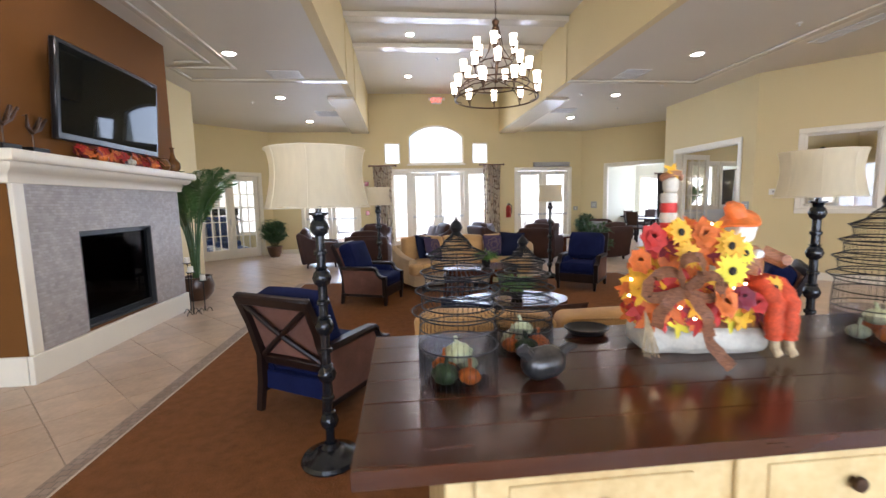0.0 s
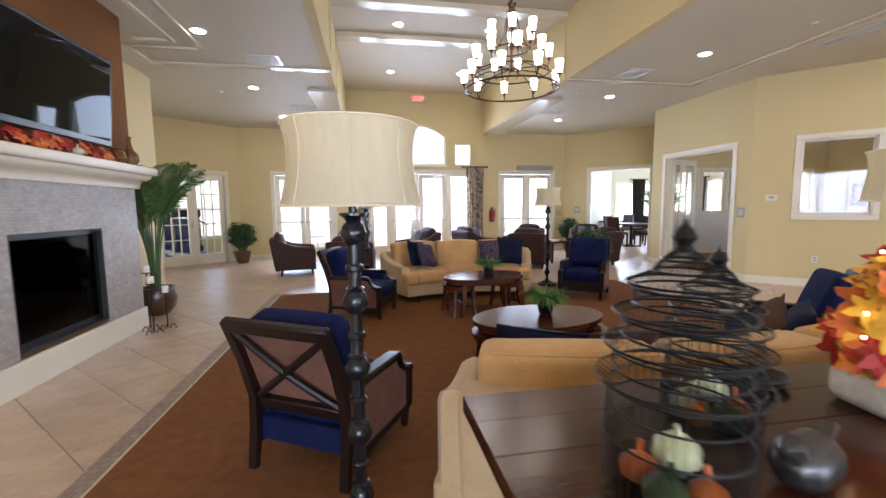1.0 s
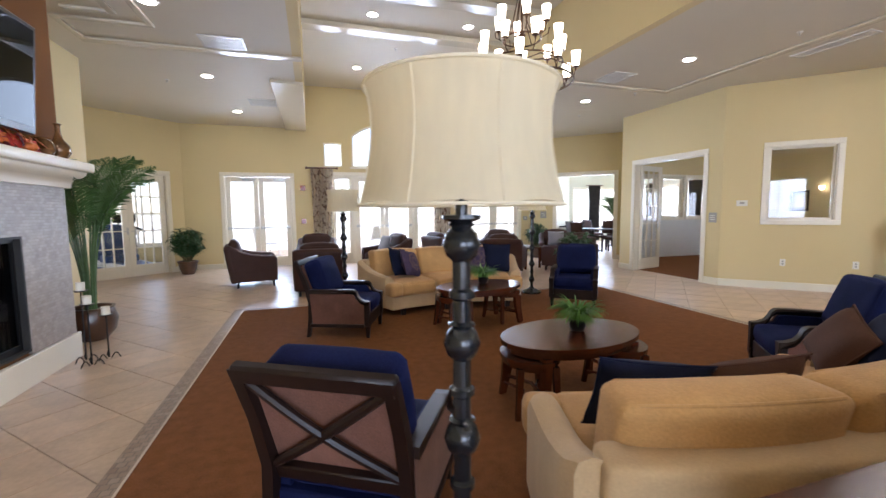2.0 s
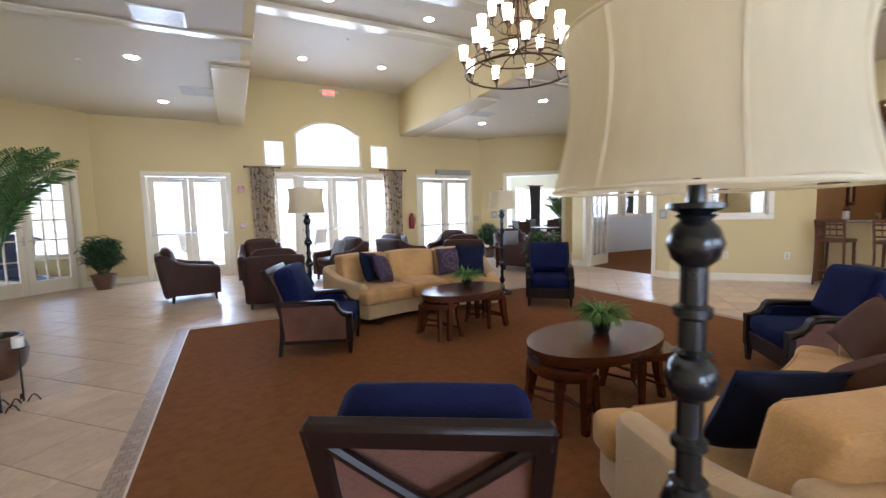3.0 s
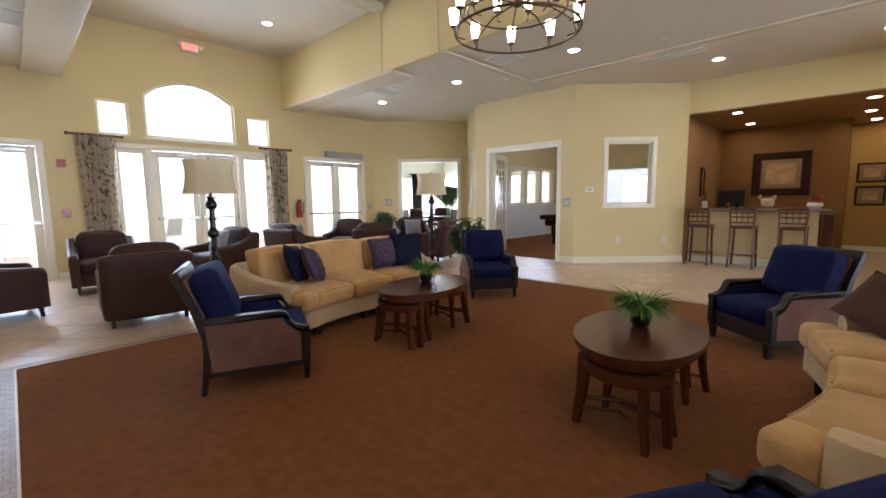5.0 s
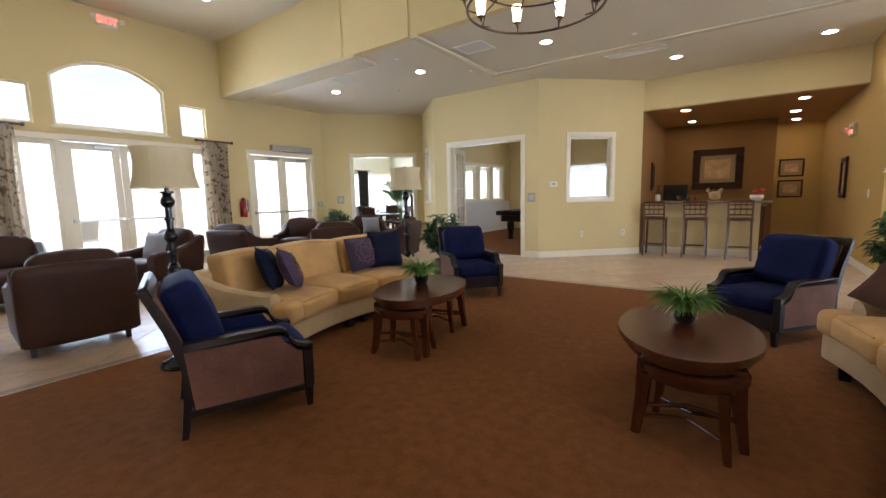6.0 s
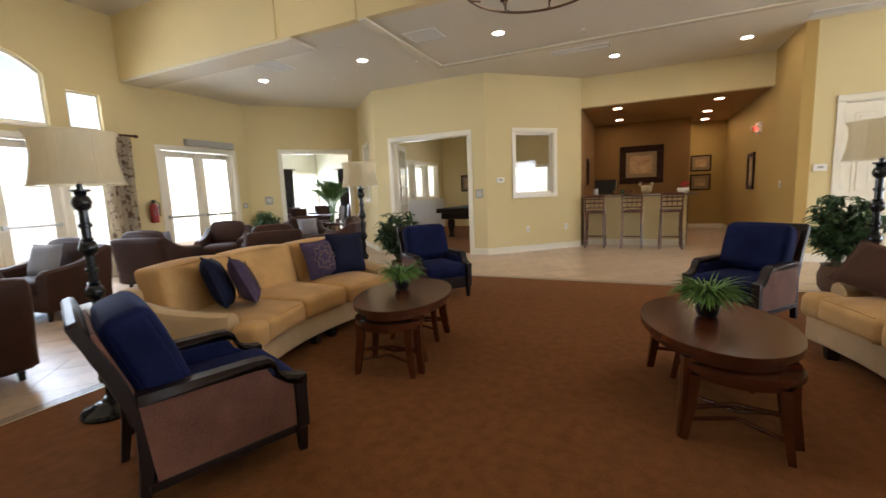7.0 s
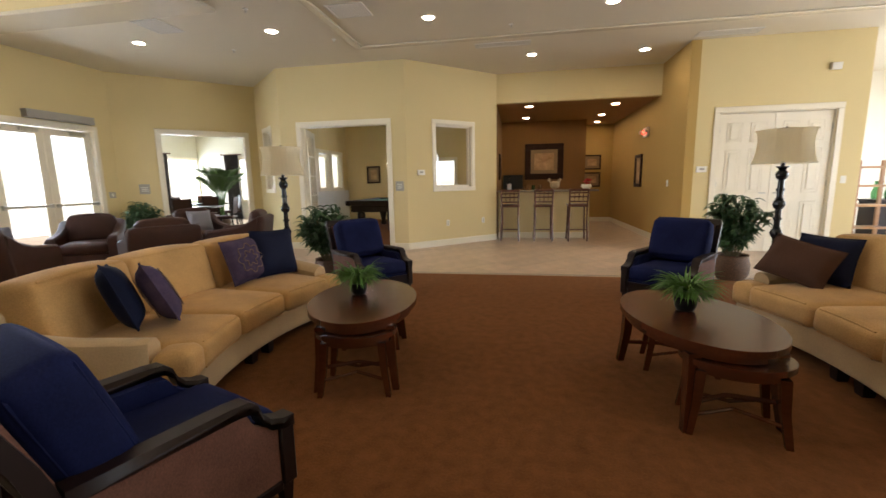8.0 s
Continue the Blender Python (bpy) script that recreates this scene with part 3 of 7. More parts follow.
prism(bm, [(x, z) for x, z in arc] + [(xb, 3.725), (xa, 3.725)], -12.75, -12.6, m=TURN_UP)
structure("wall_arch_spandrel", bm, M_WALL, "yellow painted wall curving round the arched window")
arch = tagged(thing("window_arch", "wide arched window with a cream frame above the doors", "", m=pose(0, 12.6, 0)), kind="structure")
bm = bmesh.new()
inner = [(cx + (R - 0.05) * math.sin(t), zt - R + (R - 0.05) * math.cos(t)) for t in np.linspace(-math.asin((hw - 0.05) / (R - 0.05)), math.asin((hw - 0.05) / (R - 0.05)), 25)]
ring = [(xa, 2.56)] + arc + [(xb, 2.56)]
ring_in = [(xa + 0.05, 2.61)] + inner + [(xb - 0.05, 2.61)]
for k in range(len(ring)):
    a, b, c, d = ring[k], ring[(k + 1) % len(ring)], ring_in[(k + 1) % len(ring)], ring_in[k]
    prism(bm, [a, b, c, d], -0.1, -0.06, m=TURN_UP)
part("window_frame", bm, M_WHITE, arch, at=pose(0, 0, 0))
part("pane", prism(bmesh.new(), ring_in, -0.084, -0.078, m=TURN_UP), M_GLASS, arch)
part("window_sill", box(xa - 0.05, xb + 0.05, -0.03, -0.002, 2.515, 2.558, bev=0.006), M_WHITE, arch)

window("window_1", N0, N1, north(2.65), north(2.17), 2.56, 3.17, trims=False)
window("window_2", N0, N1, north(0.03), north(-0.44), 2.56, 3.17, trims=False)
outer_doors("door_1", N0, N1, north(5.17), north(3.55), DH, "cream double glass doors with steel push bars")
outer_doors("door_3", N0, N1, north(-1.27), north(-2.8), DH - 0.05, "cream double glass doors with steel push bars")
mid_doors = outer_doors("door_2", N0, N1, north(1.92), north(0.32), DH, "cream double glass doors between sidelights")
for a, b in ((2.58, 1.99), (0.25, -0.24)):
    bm, x0, x1 = bmesh.new(), north(a), north(b)
    bx(bm, x0, x0 + 0.07, -0.12, -0.03, 0, DH)
    bx(bm, x1 - 0.07, x1, -0.12, -0.03, 0, DH)
    bx(bm, x0 + 0.07, x1 - 0.07, -0.12, -0.03, 0, 0.28)
    bx(bm, x0 + 0.07, x1 - 0.07, -0.12, -0.03, DH - 0.09, DH)
    sl = part("sidelight_frame", bm, M_WHITE, mid_doors)
    part("pane", box(x0 + 0.07, x1 - 0.07, -0.078, -0.072, 0.28, DH - 0.09), M_GLASS, sl)
part("head_trim", box(north(2.72), north(-0.38), 0.03, 0.05, DH, DH + 0.09, bev=0.006), M_WHITE, mid_doors)

# slanted wall doors in the north-west, with small panes
d = tagged(thing("door_4", "cream double doors with small glass panes", "", m=along(N1, Q["west_n"])), kind="structure")
casing("trim", N1, Q["west_n"], 0.38, 1.98, 0, 2.25, parent=d)
door_leaf(d, 0.4, 1.178, 2.23, -0.07, 3, 5, bar=False, handle_x=1.05, stile=0.11)
door_leaf(d, 1.182, 1.96, 2.23, -0.07, 3, 5, bar=False, handle_x=1.2, stile=0.11)

# double door into the billiard room, one leaf standing open
d = tagged(thing("door_5", "cream paned door standing open into the billiard room", "", m=along(Q["nose"], Q["nose_b"])), kind="structure")
casing("trim", Q["nose"], Q["nose_b"], 0.37, 2.1, 0, 2.38, parent=d)
door_leaf(d, 1.23, 2.08, 2.36, -0.12, 3, 5, bar=False, hinge=2.08, turn=106, handle_x=1.35, stile=0.11)
door_leaf(d, 0.39, 1.24, 2.36, -0.12, 3, 5, bar=False, hinge=0.39, turn=-100, handle_x=1.1, stile=0.11)
casing("opening_trim", Q["nook"], Q["north_e"], 0.28, 1.88, 0, 2.38)
window("window_3", Q["bar_e"], Q["nose"], 0.68, 1.56, 1.18, 2.4, label="interior window with a wide cream frame")
window("window_4", Q["nose_b"], Q["nook"], 0.7, 1.22, 1.2, 2.42, label="narrow interior window with a cream frame")

# closed six-panel double door
d = tagged(thing("door_6", "closed cream double door with raised panels", "", m=along(Q["end"], Q["turn"])), kind="structure")
casing("trim", Q["end"], Q["turn"], 0.41, 2.1, 0, 2.32, parent=d)
for a, b, hx in ((0.425, 1.253, 1.18), (1.257, 2.085, 1.33)):
    bm = box(a, b, -0.08, -0.035, 0.01, 2.3, bev=0.003)
    w = (b - a - 0.36) / 2
    for i in range(2):
        for z0, z1 in ((0.2, 0.86), (1.0, 1.72), (1.84, 2.16)):
            x0 = a + 0.12 + i * (w + 0.12)
            bx(bm, x0, x0 + w, -0.04, -0.028, z0, z1, bev=0.01)
            bx(bm, x0 + 0.05, x0 + w - 0.05, -0.03, -0.018, z0 + 0.05, z1 - 0.05, bev=0.01)
    lf = part("leaf", bm, M_WHITE, d, "cream raised-panel leaf")
    bm = bmesh.new()
    for z in (0.25, 1.15, 2.05):
        xh = a + 0.008 if hx > 1.25 - 0.1 and a < 1 else b - 0.008
        tube(bm, [(xh, -0.025, z - 0.05), (xh, -0.025, z + 0.05)], 0.008)
    part("hinge", bm, M_CHROME, lf, "steel hinges")
    bm = bmesh.new()
    tube(bm, [(hx, -0.035, 1.0), (hx, 0.015, 1.0), (hx + (0.1 if a > 1 else -0.1), 0.015, 1.0)], 0.009)
    part("handle", bm, M_CHROME, lf, "steel lever handle")

for a, b, g in (("turn", "hall", ()), ("bar_e", "nose", ()), ("nose", "nose_b", ((0.28, 2.19),)), ("nose_b", "nook", ()), ("nook", "north_e", ((0.19, 1.97),)),
                ("north_e", "north_w", ((north(5.27), north(3.45)), (north(2.7), north(-0.4)), (north(-1.17), north(-2.9)))),
                ("north_w", "west_n", ((0.29, 2.07),)), ("west_n", "west_b", ()), ("end", "turn", ((0.32, 2.19),)), ("hall", "hall_b", ()), ("bar_c", "bar_d", ()), ("west_b", "west_s", ((2.28, 4.82),))):
    skirting(Q[a], Q[b], g)

# ceilings
bm = bmesh.new()
for x0, x1, y0, y1 in ((-9.0, RX0 - 0.06, -4.3, 12.7), (-9.0, -4.2, 12.7, 15.15), (RX1 + 0.06, 14.3, -4.3, 12.7), (RX0 - 0.06, RX1 + 0.06, -4.3, RY0 - 0.06)):
    bx(bm, x0, x1, y0, y1, LOW, LOW + 0.15)
prism(bm, [(5.72, 12.7), (13.15, 12.7), (13.15, 17.15), (9.95, 17.15)], LOW, LOW + 0.15)
structure("ceiling", bm, M_CEIL, "flat cream painted ceiling")
structure("ceiling_high", box(RX0 - 0.3, RX1 + 0.3, RY0 - 0.3, 12.75, HIGH, HIGH + 0.15), M_CEIL, "raised cream painted ceiling over the middle")
structure("ceiling_bar", box(7.86, 11.99, 2.0, 5.25, 2.9, 2.98), M_BARCEIL, "low tan painted ceiling over the bar")
structure("soffit_east", box(RX1, RX1 + 0.12, RY0, 12.6, LOW - 0.003, HIGH), M_WALL, "yellow painted side of the raised ceiling")
structure("soffit_west", box(RX0 - 0.12, RX0, RY0, 12.6, LOW - 0.003, HIGH), M_WALL, "yellow painted side of the raised ceiling")
structure("soffit_south", box(RX0 - 0.12, RX1 + 0.12, RY0 - 0.12, RY0, LOW - 0.003, HIGH), M_WALL, "yellow painted side of the raised ceiling")
for y in (1.2, 4.3, 7.49, 8.85):
    bm = box(RX0, RX1, y - 0.13, y + 0.13, HIGH - 0.09, HIGH - 0.002, bev=0.008)
    structure("ceiling_beam", bm, M_GLOSSTRIM, "shallow cream painted beam across the raised ceiling")
for y in (1.2, 4.3, 7.49, 8.85):
    for x in (RX0 + 0.009, RX1 - 0.009):
        structure("trim", box(x - 0.007, x + 0.007, y - 0.05, y + 0.05, LOW, HIGH - 0.09), M_WALL, "flat yellow painted strip on the raised ceiling side")
for x0, x1, y0, y1, d in ((5.3, 5.42, -1.0, 7.42, 0.03), (RX1 + 0.0, 5.3, 7.3, 7.42, 0.03), (RX1 + 0.0, RX1 + 0.5, 8.55, 12.58, 0.05), (-2.48, -2.41, -1.0, 6.8, 0.03), (-2.75, -2.68, -1.0, 6.61, 0.03),
                       (-3.15, -2.75, 6.54, 6.61, 0.03), (-3.37, -2.41, 6.8, 6.87, 0.03), (-3.37, -3.3, 6.87, 7.4, 0.03), (-3.37, RX0, 7.4, 7.54, 0.03), (RX0 - 0.5, RX0, 8.55, 12.58, 0.05)):
    structure("ceiling_trim", box(x0, x1, y0, y1, LOW - d, LOW - 0.002, bev=0.006), M_GLOSSTRIM, "flat painted trim band on the ceiling")

# outdoors
structure("ground", box(-400, 400, -400, 400, -0.3, -0.16), M_GRAVELLAND, "pale dry open ground")
structure("patio", box(-7, 15, 12.77, 22, -0.15, -0.02), M_CONCRETE, "sunlit pale concrete patio")
structure("entrance_paving", box(-4, 10, -12, -4.17, -0.15, -0.02), M_CONCRETE, "sunlit pale concrete paving")
structure("slab", box(-9, 14.2, -4.16, 18.1, -0.14, -0.006), M_GROUT, "mortar bed under the floor tiles")

# rooms seen through the openings
wall("wall_billiard_north", (13.0, 10.9), (7.75, 10.9), [(0.5 + i * 0.95, 1.27 + i * 0.95, 1.15, 2.3) for i in range(5)], material=M_WALL)
for i in range(5):
    window("window_billiard", (13.0, 10.9), (7.75, 10.9), 0.5 + i * 0.95, 1.27 + i * 0.95, 1.15, 2.3, label="interior window between the billiard and dining rooms")
wall("wall_billiard_east", (13.0, 5.4), (13.0, 10.9), [(1.55, 3.15, 0.95, 2.05)])
window("window_billiard_east", (13.0, 5.4), (13.0, 10.9), 1.55, 3.15, 0.95, 2.05, label="bright billiard room window with a cream frame")
wall("wall_billiard_south", (7.9, 5.42), (13.0, 5.42))
structure("wainscot", box(7.8, 12.98, 10.875, 10.896, 0.0, 1.07), M_WAINS, "pale painted lower wall of the billiard room")
wall("wall_dining_east", (13.0, 11.05), (13.0, 17.0), [(0.15, 2.1, 0.75, 2.4), (2.45, 4.15, 0.75, 2.3)], material=M_DINING, label="pale painted dining room wall")
wall("wall_dining_north", (13.0, 17.0), (9.92, 17.0), [(0.08, 1.75, 0.75, 2.3), (2.05, 2.85, 0.75, 2.3)], material=M_DINING, label="pale painted dining room wall")
wall("wall_dining_west", (9.92, 17.0), (5.72, 12.76), material=M_DINING, label="pale painted dining room wall")
for p0, p1, hs in (((13.0, 11.05), (13.0, 17.0), ((0.15, 2.1), (2.45, 4.15))), ((13.0, 17.0), (9.92, 17.0), ((0.08, 1.75), (2.05, 2.85)))):
    for a, b in hs:
        window("window_dining", p0, p1, a, b, 0.75, 2.3, 2, 1, label="bright dining room window with a cream frame")
wall("wall_gym_west", (-8.6, 15.0), (-8.6, 9.0), [(0.6, 2.6, 0.5, 2.3), (3.2, 5.2, 0.5, 2.3)])
wall("wall_gym_north", (-4.2, 15.0), (-8.6, 15.0), [(0.6, 2.0, 0.5, 2.3), (2.5, 4.0, 0.5, 2.3)])
wall("wall_gym_south", (-8.6, 9.0), (-4.5, 9.0))
wall("wall_gym_east", (-4.2, 12.75), (-4.2, 15.0))
for p0, p1, hs in (((-8.6, 15.0), (-8.6, 9.0), ((0.6, 2.6), (3.2, 5.2))), ((-4.2, 15.0), (-8.6, 15.0), ((0.6, 2.0), (2.5, 4.0)))):
    for a, b in hs:
        window("window_gym", p0, p1, a, b, 0.5, 2.3, 2, 1, label="bright exercise room window with a cream frame")
structure("carpet_billiard", prism(bmesh.new(), [(7.85, 5.45), (12.98, 5.45), (12.98, 10.86), (7.7, 10.86), (6.33, 9.4), (6.33, 7.0)], -0.004, 0.006), M_CARPET, "brown carpet of the billiard room")
structure("floor_dining", prism(bmesh.new(), [(7.6, 11.06), (12.98, 11.06), (12.98, 16.98), (9.9, 16.98), (5.8, 12.75)], -0.004, 0.004), M_TILE, "pale floor of the dining room")
structure("floor_gym", box(-8.58, -4.3, 9.02, 14.98, -0.004, 0.004), M_TILE, "pale floor of the exercise room")

# carpet and its border
CX0, CX1, CY0, CY1 = -1.74, 4.06, 0.55, 7.5
structure("carpet", box(CX0, CX1, CY0, CY1, -0.005, 0.012, bev=0.004), M_CARPET, "brown fitted carpet laid in the tiled floor")
border = tagged(thing("carpet_border", "grey-brown mosaic border round the carpet", "", m=None), kind="structure")
for x0, x1, y0, y1 in ((CX0 - 0.13, CX0 - 0.012, CY0 - 0.13, CY1 + 0.13), (CX1 + 0.012, CX1 + 0.13, CY0 - 0.13, CY1 + 0.13), (CX0 - 0.012, CX1 + 0.012, CY1 + 0.012, CY1 + 0.13), (CX0 - 0.012, CX1 + 0.012, CY0 - 0.13, CY0 - 0.012)):
    part("mosaic_strip", box(x0, x1, y0, y1, -0.005, 0.0045), M_STRIP, border)
for x0, x1, y0, y1 in ((CX0 - 0.012, CX0, CY0, CY1), (CX1, CX1 + 0.012, CY0, CY1), (CX0 - 0.012, CX1 + 0.012, CY1, CY1 + 0.012), (CX0 - 0.012, CX1 + 0.012, CY0 - 0.012, CY0)):
    part("edge_strip", box(x0, x1, y0, y1, -0.004, 0.013), M_LINE, border, "pale metal edge strip")


# ---- fireplace ----
fx, y0, y1 = -3.0, 3.55, 6.0
fireplace = thing("fireplace", "chimney breast with a grey stone surround and white mantel", "fireplace", m=pose(0, 0, 0))
for a in ((-3.74, fx, y0, 4.18, 0.27, 1.2), (-3.74, fx, 5.31, y1, 0.27, 1.2), (-3.74, fx, y0, y1, 1.2, LOW - 0.003), (-3.74, fx, y0, y1, 0, 0.27)):
    part("breast_block", box(*a), M_BROWN, fireplace, "brown painted chimney breast")
for a in ((fx + 0.002, fx + 0.03, y0 + 0.11, 4.18, 0.25, 1.66), (fx + 0.002, fx + 0.03, 5.31, y1 - 0.03, 0.25, 1.66), (fx + 0.002, fx + 0.03, 4.18, 5.31, 1.2, 1.66)):
    part("stone_panel", box(*a), M_STONE, fireplace, "grey split stone mosaic")
part("plinth", box(fx + 0.002, fx + 0.045, y0 - 0.02, y1 + 0.02, 0.0, 0.24, bev=0.006), M_WHITE, fireplace, "cream painted plinth")
part("side_plinth", box(-3.74, fx - 0.002, y0 - 0.022, y0 - 0.002, 0.0, 0.24, bev=0.005), M_WHITE, fireplace, "white painted plinth")
part("edge_trim", box(fx + 0.002, fx + 0.04, y0, y0 + 0.105, 0.242, 1.66, bev=0.006), M_WHITE, fireplace, "cream painted edge trim")
bm, prev = bmesh.new(), None
for o, z in ((0.035, 1.61), (0.05, 1.615), (0.055, 1.65), (0.062, 1.672), (0.085, 1.695), (0.122, 1.715), (0.145, 1.74), (0.15, 1.765), (0.19, 1.772), (0.2, 1.785), (0.2, 1.84), (0.19, 1.855)):
    row = [bm.verts.new((x, y, z)) for x, y in ((-3.74, y0 - o * 0.8), (fx + o, y0 - o * 0.8), (fx + o, y1 + o * 0.8), (-3.74, y1 + o * 0.8))]
    for k in range(4):
        if prev:
            bm.faces.new((prev[k], prev[(k + 1) % 4], row[(k + 1) % 4], row[k]))
    if prev is None:
        bm.faces.new(row)
    prev = row
bm.faces.new(prev)
part("mantel", bm, M_WHITE, fireplace, "cream moulded mantel shelf")
bm = bmesh.new()
bx(bm, fx - 0.5, fx - 0.47, 4.2, 5.29, 0.28, 1.19)
bx(bm, fx - 0.47, fx + 0.026, 4.182, 4.2, 0.272, 1.198)
bx(bm, fx - 0.47, fx + 0.026, 5.29, 5.308, 0.272, 1.198)
bx(bm, fx - 0.47, fx + 0.026, 4.2, 5.29, 0.272, 0.29)
bx(bm, fx - 0.47, fx + 0.026, 4.2, 5.29, 1.18, 1.198)
part("firebox", bm, M_SOOT, fireplace, "sooty black firebox")
bm = bmesh.new()
for k in range(4):
    yy = 4.35 + 0.22 * k
    tube(bm, [(fx - 0.3 + 0.06 * (k % 2), yy, 0.34), (fx - 0.2, yy + 0.32, 0.37 + 0.05 * (k % 2))], 0.045, 10)
bx(bm, fx - 0.34, fx - 0.12, 4.3, 5.2, 0.291, 0.31)
part("log_set", bm, M_SOOT, fireplace, "charred log set")
bm = bmesh.new()
for a in ((4.2, 5.29, 0.292, 0.34), (4.2, 5.29, 1.15, 1.178), (4.2, 4.23, 0.34, 1.15), (5.26, 5.29, 0.34, 1.15)):
    bx(bm, fx - 0.05, fx - 0.02, *a)
part("screen_frame", bm, M_BLACK, fireplace, "black metal screen frame")
part("fire_glass", box(fx - 0.04, fx - 0.034, 4.23, 5.26, 0.34, 1.15), M_SMOKE, fireplace, "smoked fire glass")

# television on the breast
tv = thing("television", "large black flat screen television on the chimney breast", "television", m=pose(-2.93, 4.73, 2.01, 0, 4.2, 0))
part("body", box(-0.03, 0.025, -0.755, 0.755, 0.0, 0.85, bev=0.012), M_GLOSSBLACK, tv)
part("screen", box(0.0245, 0.03, -0.71, 0.71, 0.06, 0.81), M_SCREEN, tv, "dark glossy screen")
part("wall_bracket", box(-0.075, -0.03, -0.25, 0.25, 0.3, 0.6), M_BLACK, tv)


# ---- lamps ----
def floor_lamp(x, y, h=1.715, sw=1.0):
    lamp = thing("floor_lamp", "turned black floor lamp with a cream bell shade", "floor lamp", "floor lamps", pose(x, y, 0.012))
    part("base", lathe(bmesh.new(), [(0, 0), (0.155, 0), (0.16, 0.012), (0.15, 0.03), (0.1, 0.05), (0.085, 0.065), (0.05, 0.075), (0.035, 0.1), (0, 0.1)], 32), M_LAMP, lamp)
    prof, z = [(0, 0.1), (0.024, 0.1)], 0.1
    balls = [0.225, 0.49, 0.755, 1.02, 1.285]
    rows = []
    for k, b in enumerate(balls):
        big = 0.05
        rows += [(b - big * 0.9, 0.024), (b - big * 0.6, big * 0.8), (b, big), (b + big * 0.6, big * 0.8), (b + big * 0.9, 0.026), (b + big * 1.05, 0.036), (b + big * 1.2, 0.024)]
        if k < 4:
            mz = (b + balls[k + 1]) / 2
            rows += [(mz - 0.016, 0.024), (mz - 0.008, 0.034), (mz + 0.008, 0.034), (mz + 0.016, 0.024)]
    prof += [(r, zz) for zz, r in rows] + [(0.026, 1.342), (0.05, 1.352), (0.05, 1.362), (0.016, 1.364), (0.016, 1.4), (0, 1.4)]
    prof = [(r, 0.1 + (zz - 0.1) * 0.985) for r, zz in prof]
    part("stem", lathe(bmesh.new(), prof, 20), M_LAMP, lamp)
    # panelled shade, drawn in at the waist and flared at the foot
    bm, rings, n = bmesh.new(), [], 64
    top, bot = h - 0.06, h - 0.35
    for k in range(13):
        u = k / 12
        z = bot + (top - bot) * u
        rad = sw * (0.216 + 0.042 * (1 - u) ** 2.0 + 0.026 * u ** 4)
        row = []
        for i in range(n):
            a = 2 * math.pi * i / n
            sc = rad * (1 - 0.018 * abs(math.sin(4 * a)) ** 0.6)
            row.append(bm.verts.new((sc * math.cos(a), sc * math.sin(a), z - (0.012 * (1 - u) * (abs(math.sin(4 * a)) ** 0.7)) * -1)))
        rings.append(row)
    for a, b in zip(rings, rings[1:]):
        for i in range(n):
            bm.faces.new((a[i], a[(i + 1) % n], b[(i + 1) % n], b[i]))
    bmesh.ops.solidify(bm, geom=bm.faces[:], thickness=0.003)
    shade = part("shade", bm, M_SHADE, lamp, "cream linen bell shade")
    for k in range(8):
        a = math.pi * k / 4
        pts = []
        for u in np.linspace(0, 1, 13):
            r = sw * (0.216 + 0.042 * (1 - u) ** 2.0 + 0.026 * u ** 4) + 0.001
            pts.append((r * math.cos(a), r * math.sin(a), bot + (top - bot) * u))
        part("seam", tube(bmesh.new(), pts, 0.0022, 5), M_SHADE, shade)
    for rr, z in ((0.243 * sw, top), (0.259 * sw, bot + 0.004)):
        bm = tube(bmesh.new(), [(rr * math.cos(2 * math.pi * i / 48), rr * math.sin(2 * math.pi * i / 48), z) for i in range(48)], 0.004, 6, closed=True)
        part("piping", bm, M_SHADE, shade)
    bm = bmesh.new()
    for k in range(3):
        a = 2 * math.pi * k / 3
        tube(bm, [(0, 0, top - 0.02), (0.24 * sw * math.cos(a), 0.24 * sw * math.sin(a), top)], 0.003, 6)
    tube(bm, [(0, 0, 1.37), (0, 0, top - 0.02)], 0.006, 8)
    lathe(bm, [(0, top - 0.02), (0.012, top - 0.02), (0.01, top), (0.016, top + 0.012), (0.012, top + 0.026), (0, top + 0.03)], 12)
    part("harp", bm, M_LAMP, lamp, "dark metal harp and finial")
    return lamp


for x, y, sw in ((-0.42, 2.2, 1.0), (-0.38, 7.05, 0.86), (2.66, 7.3, 0.86), (2.68, 2.46, 0.9)):
    floor_lamp(x, y, sw=sw)


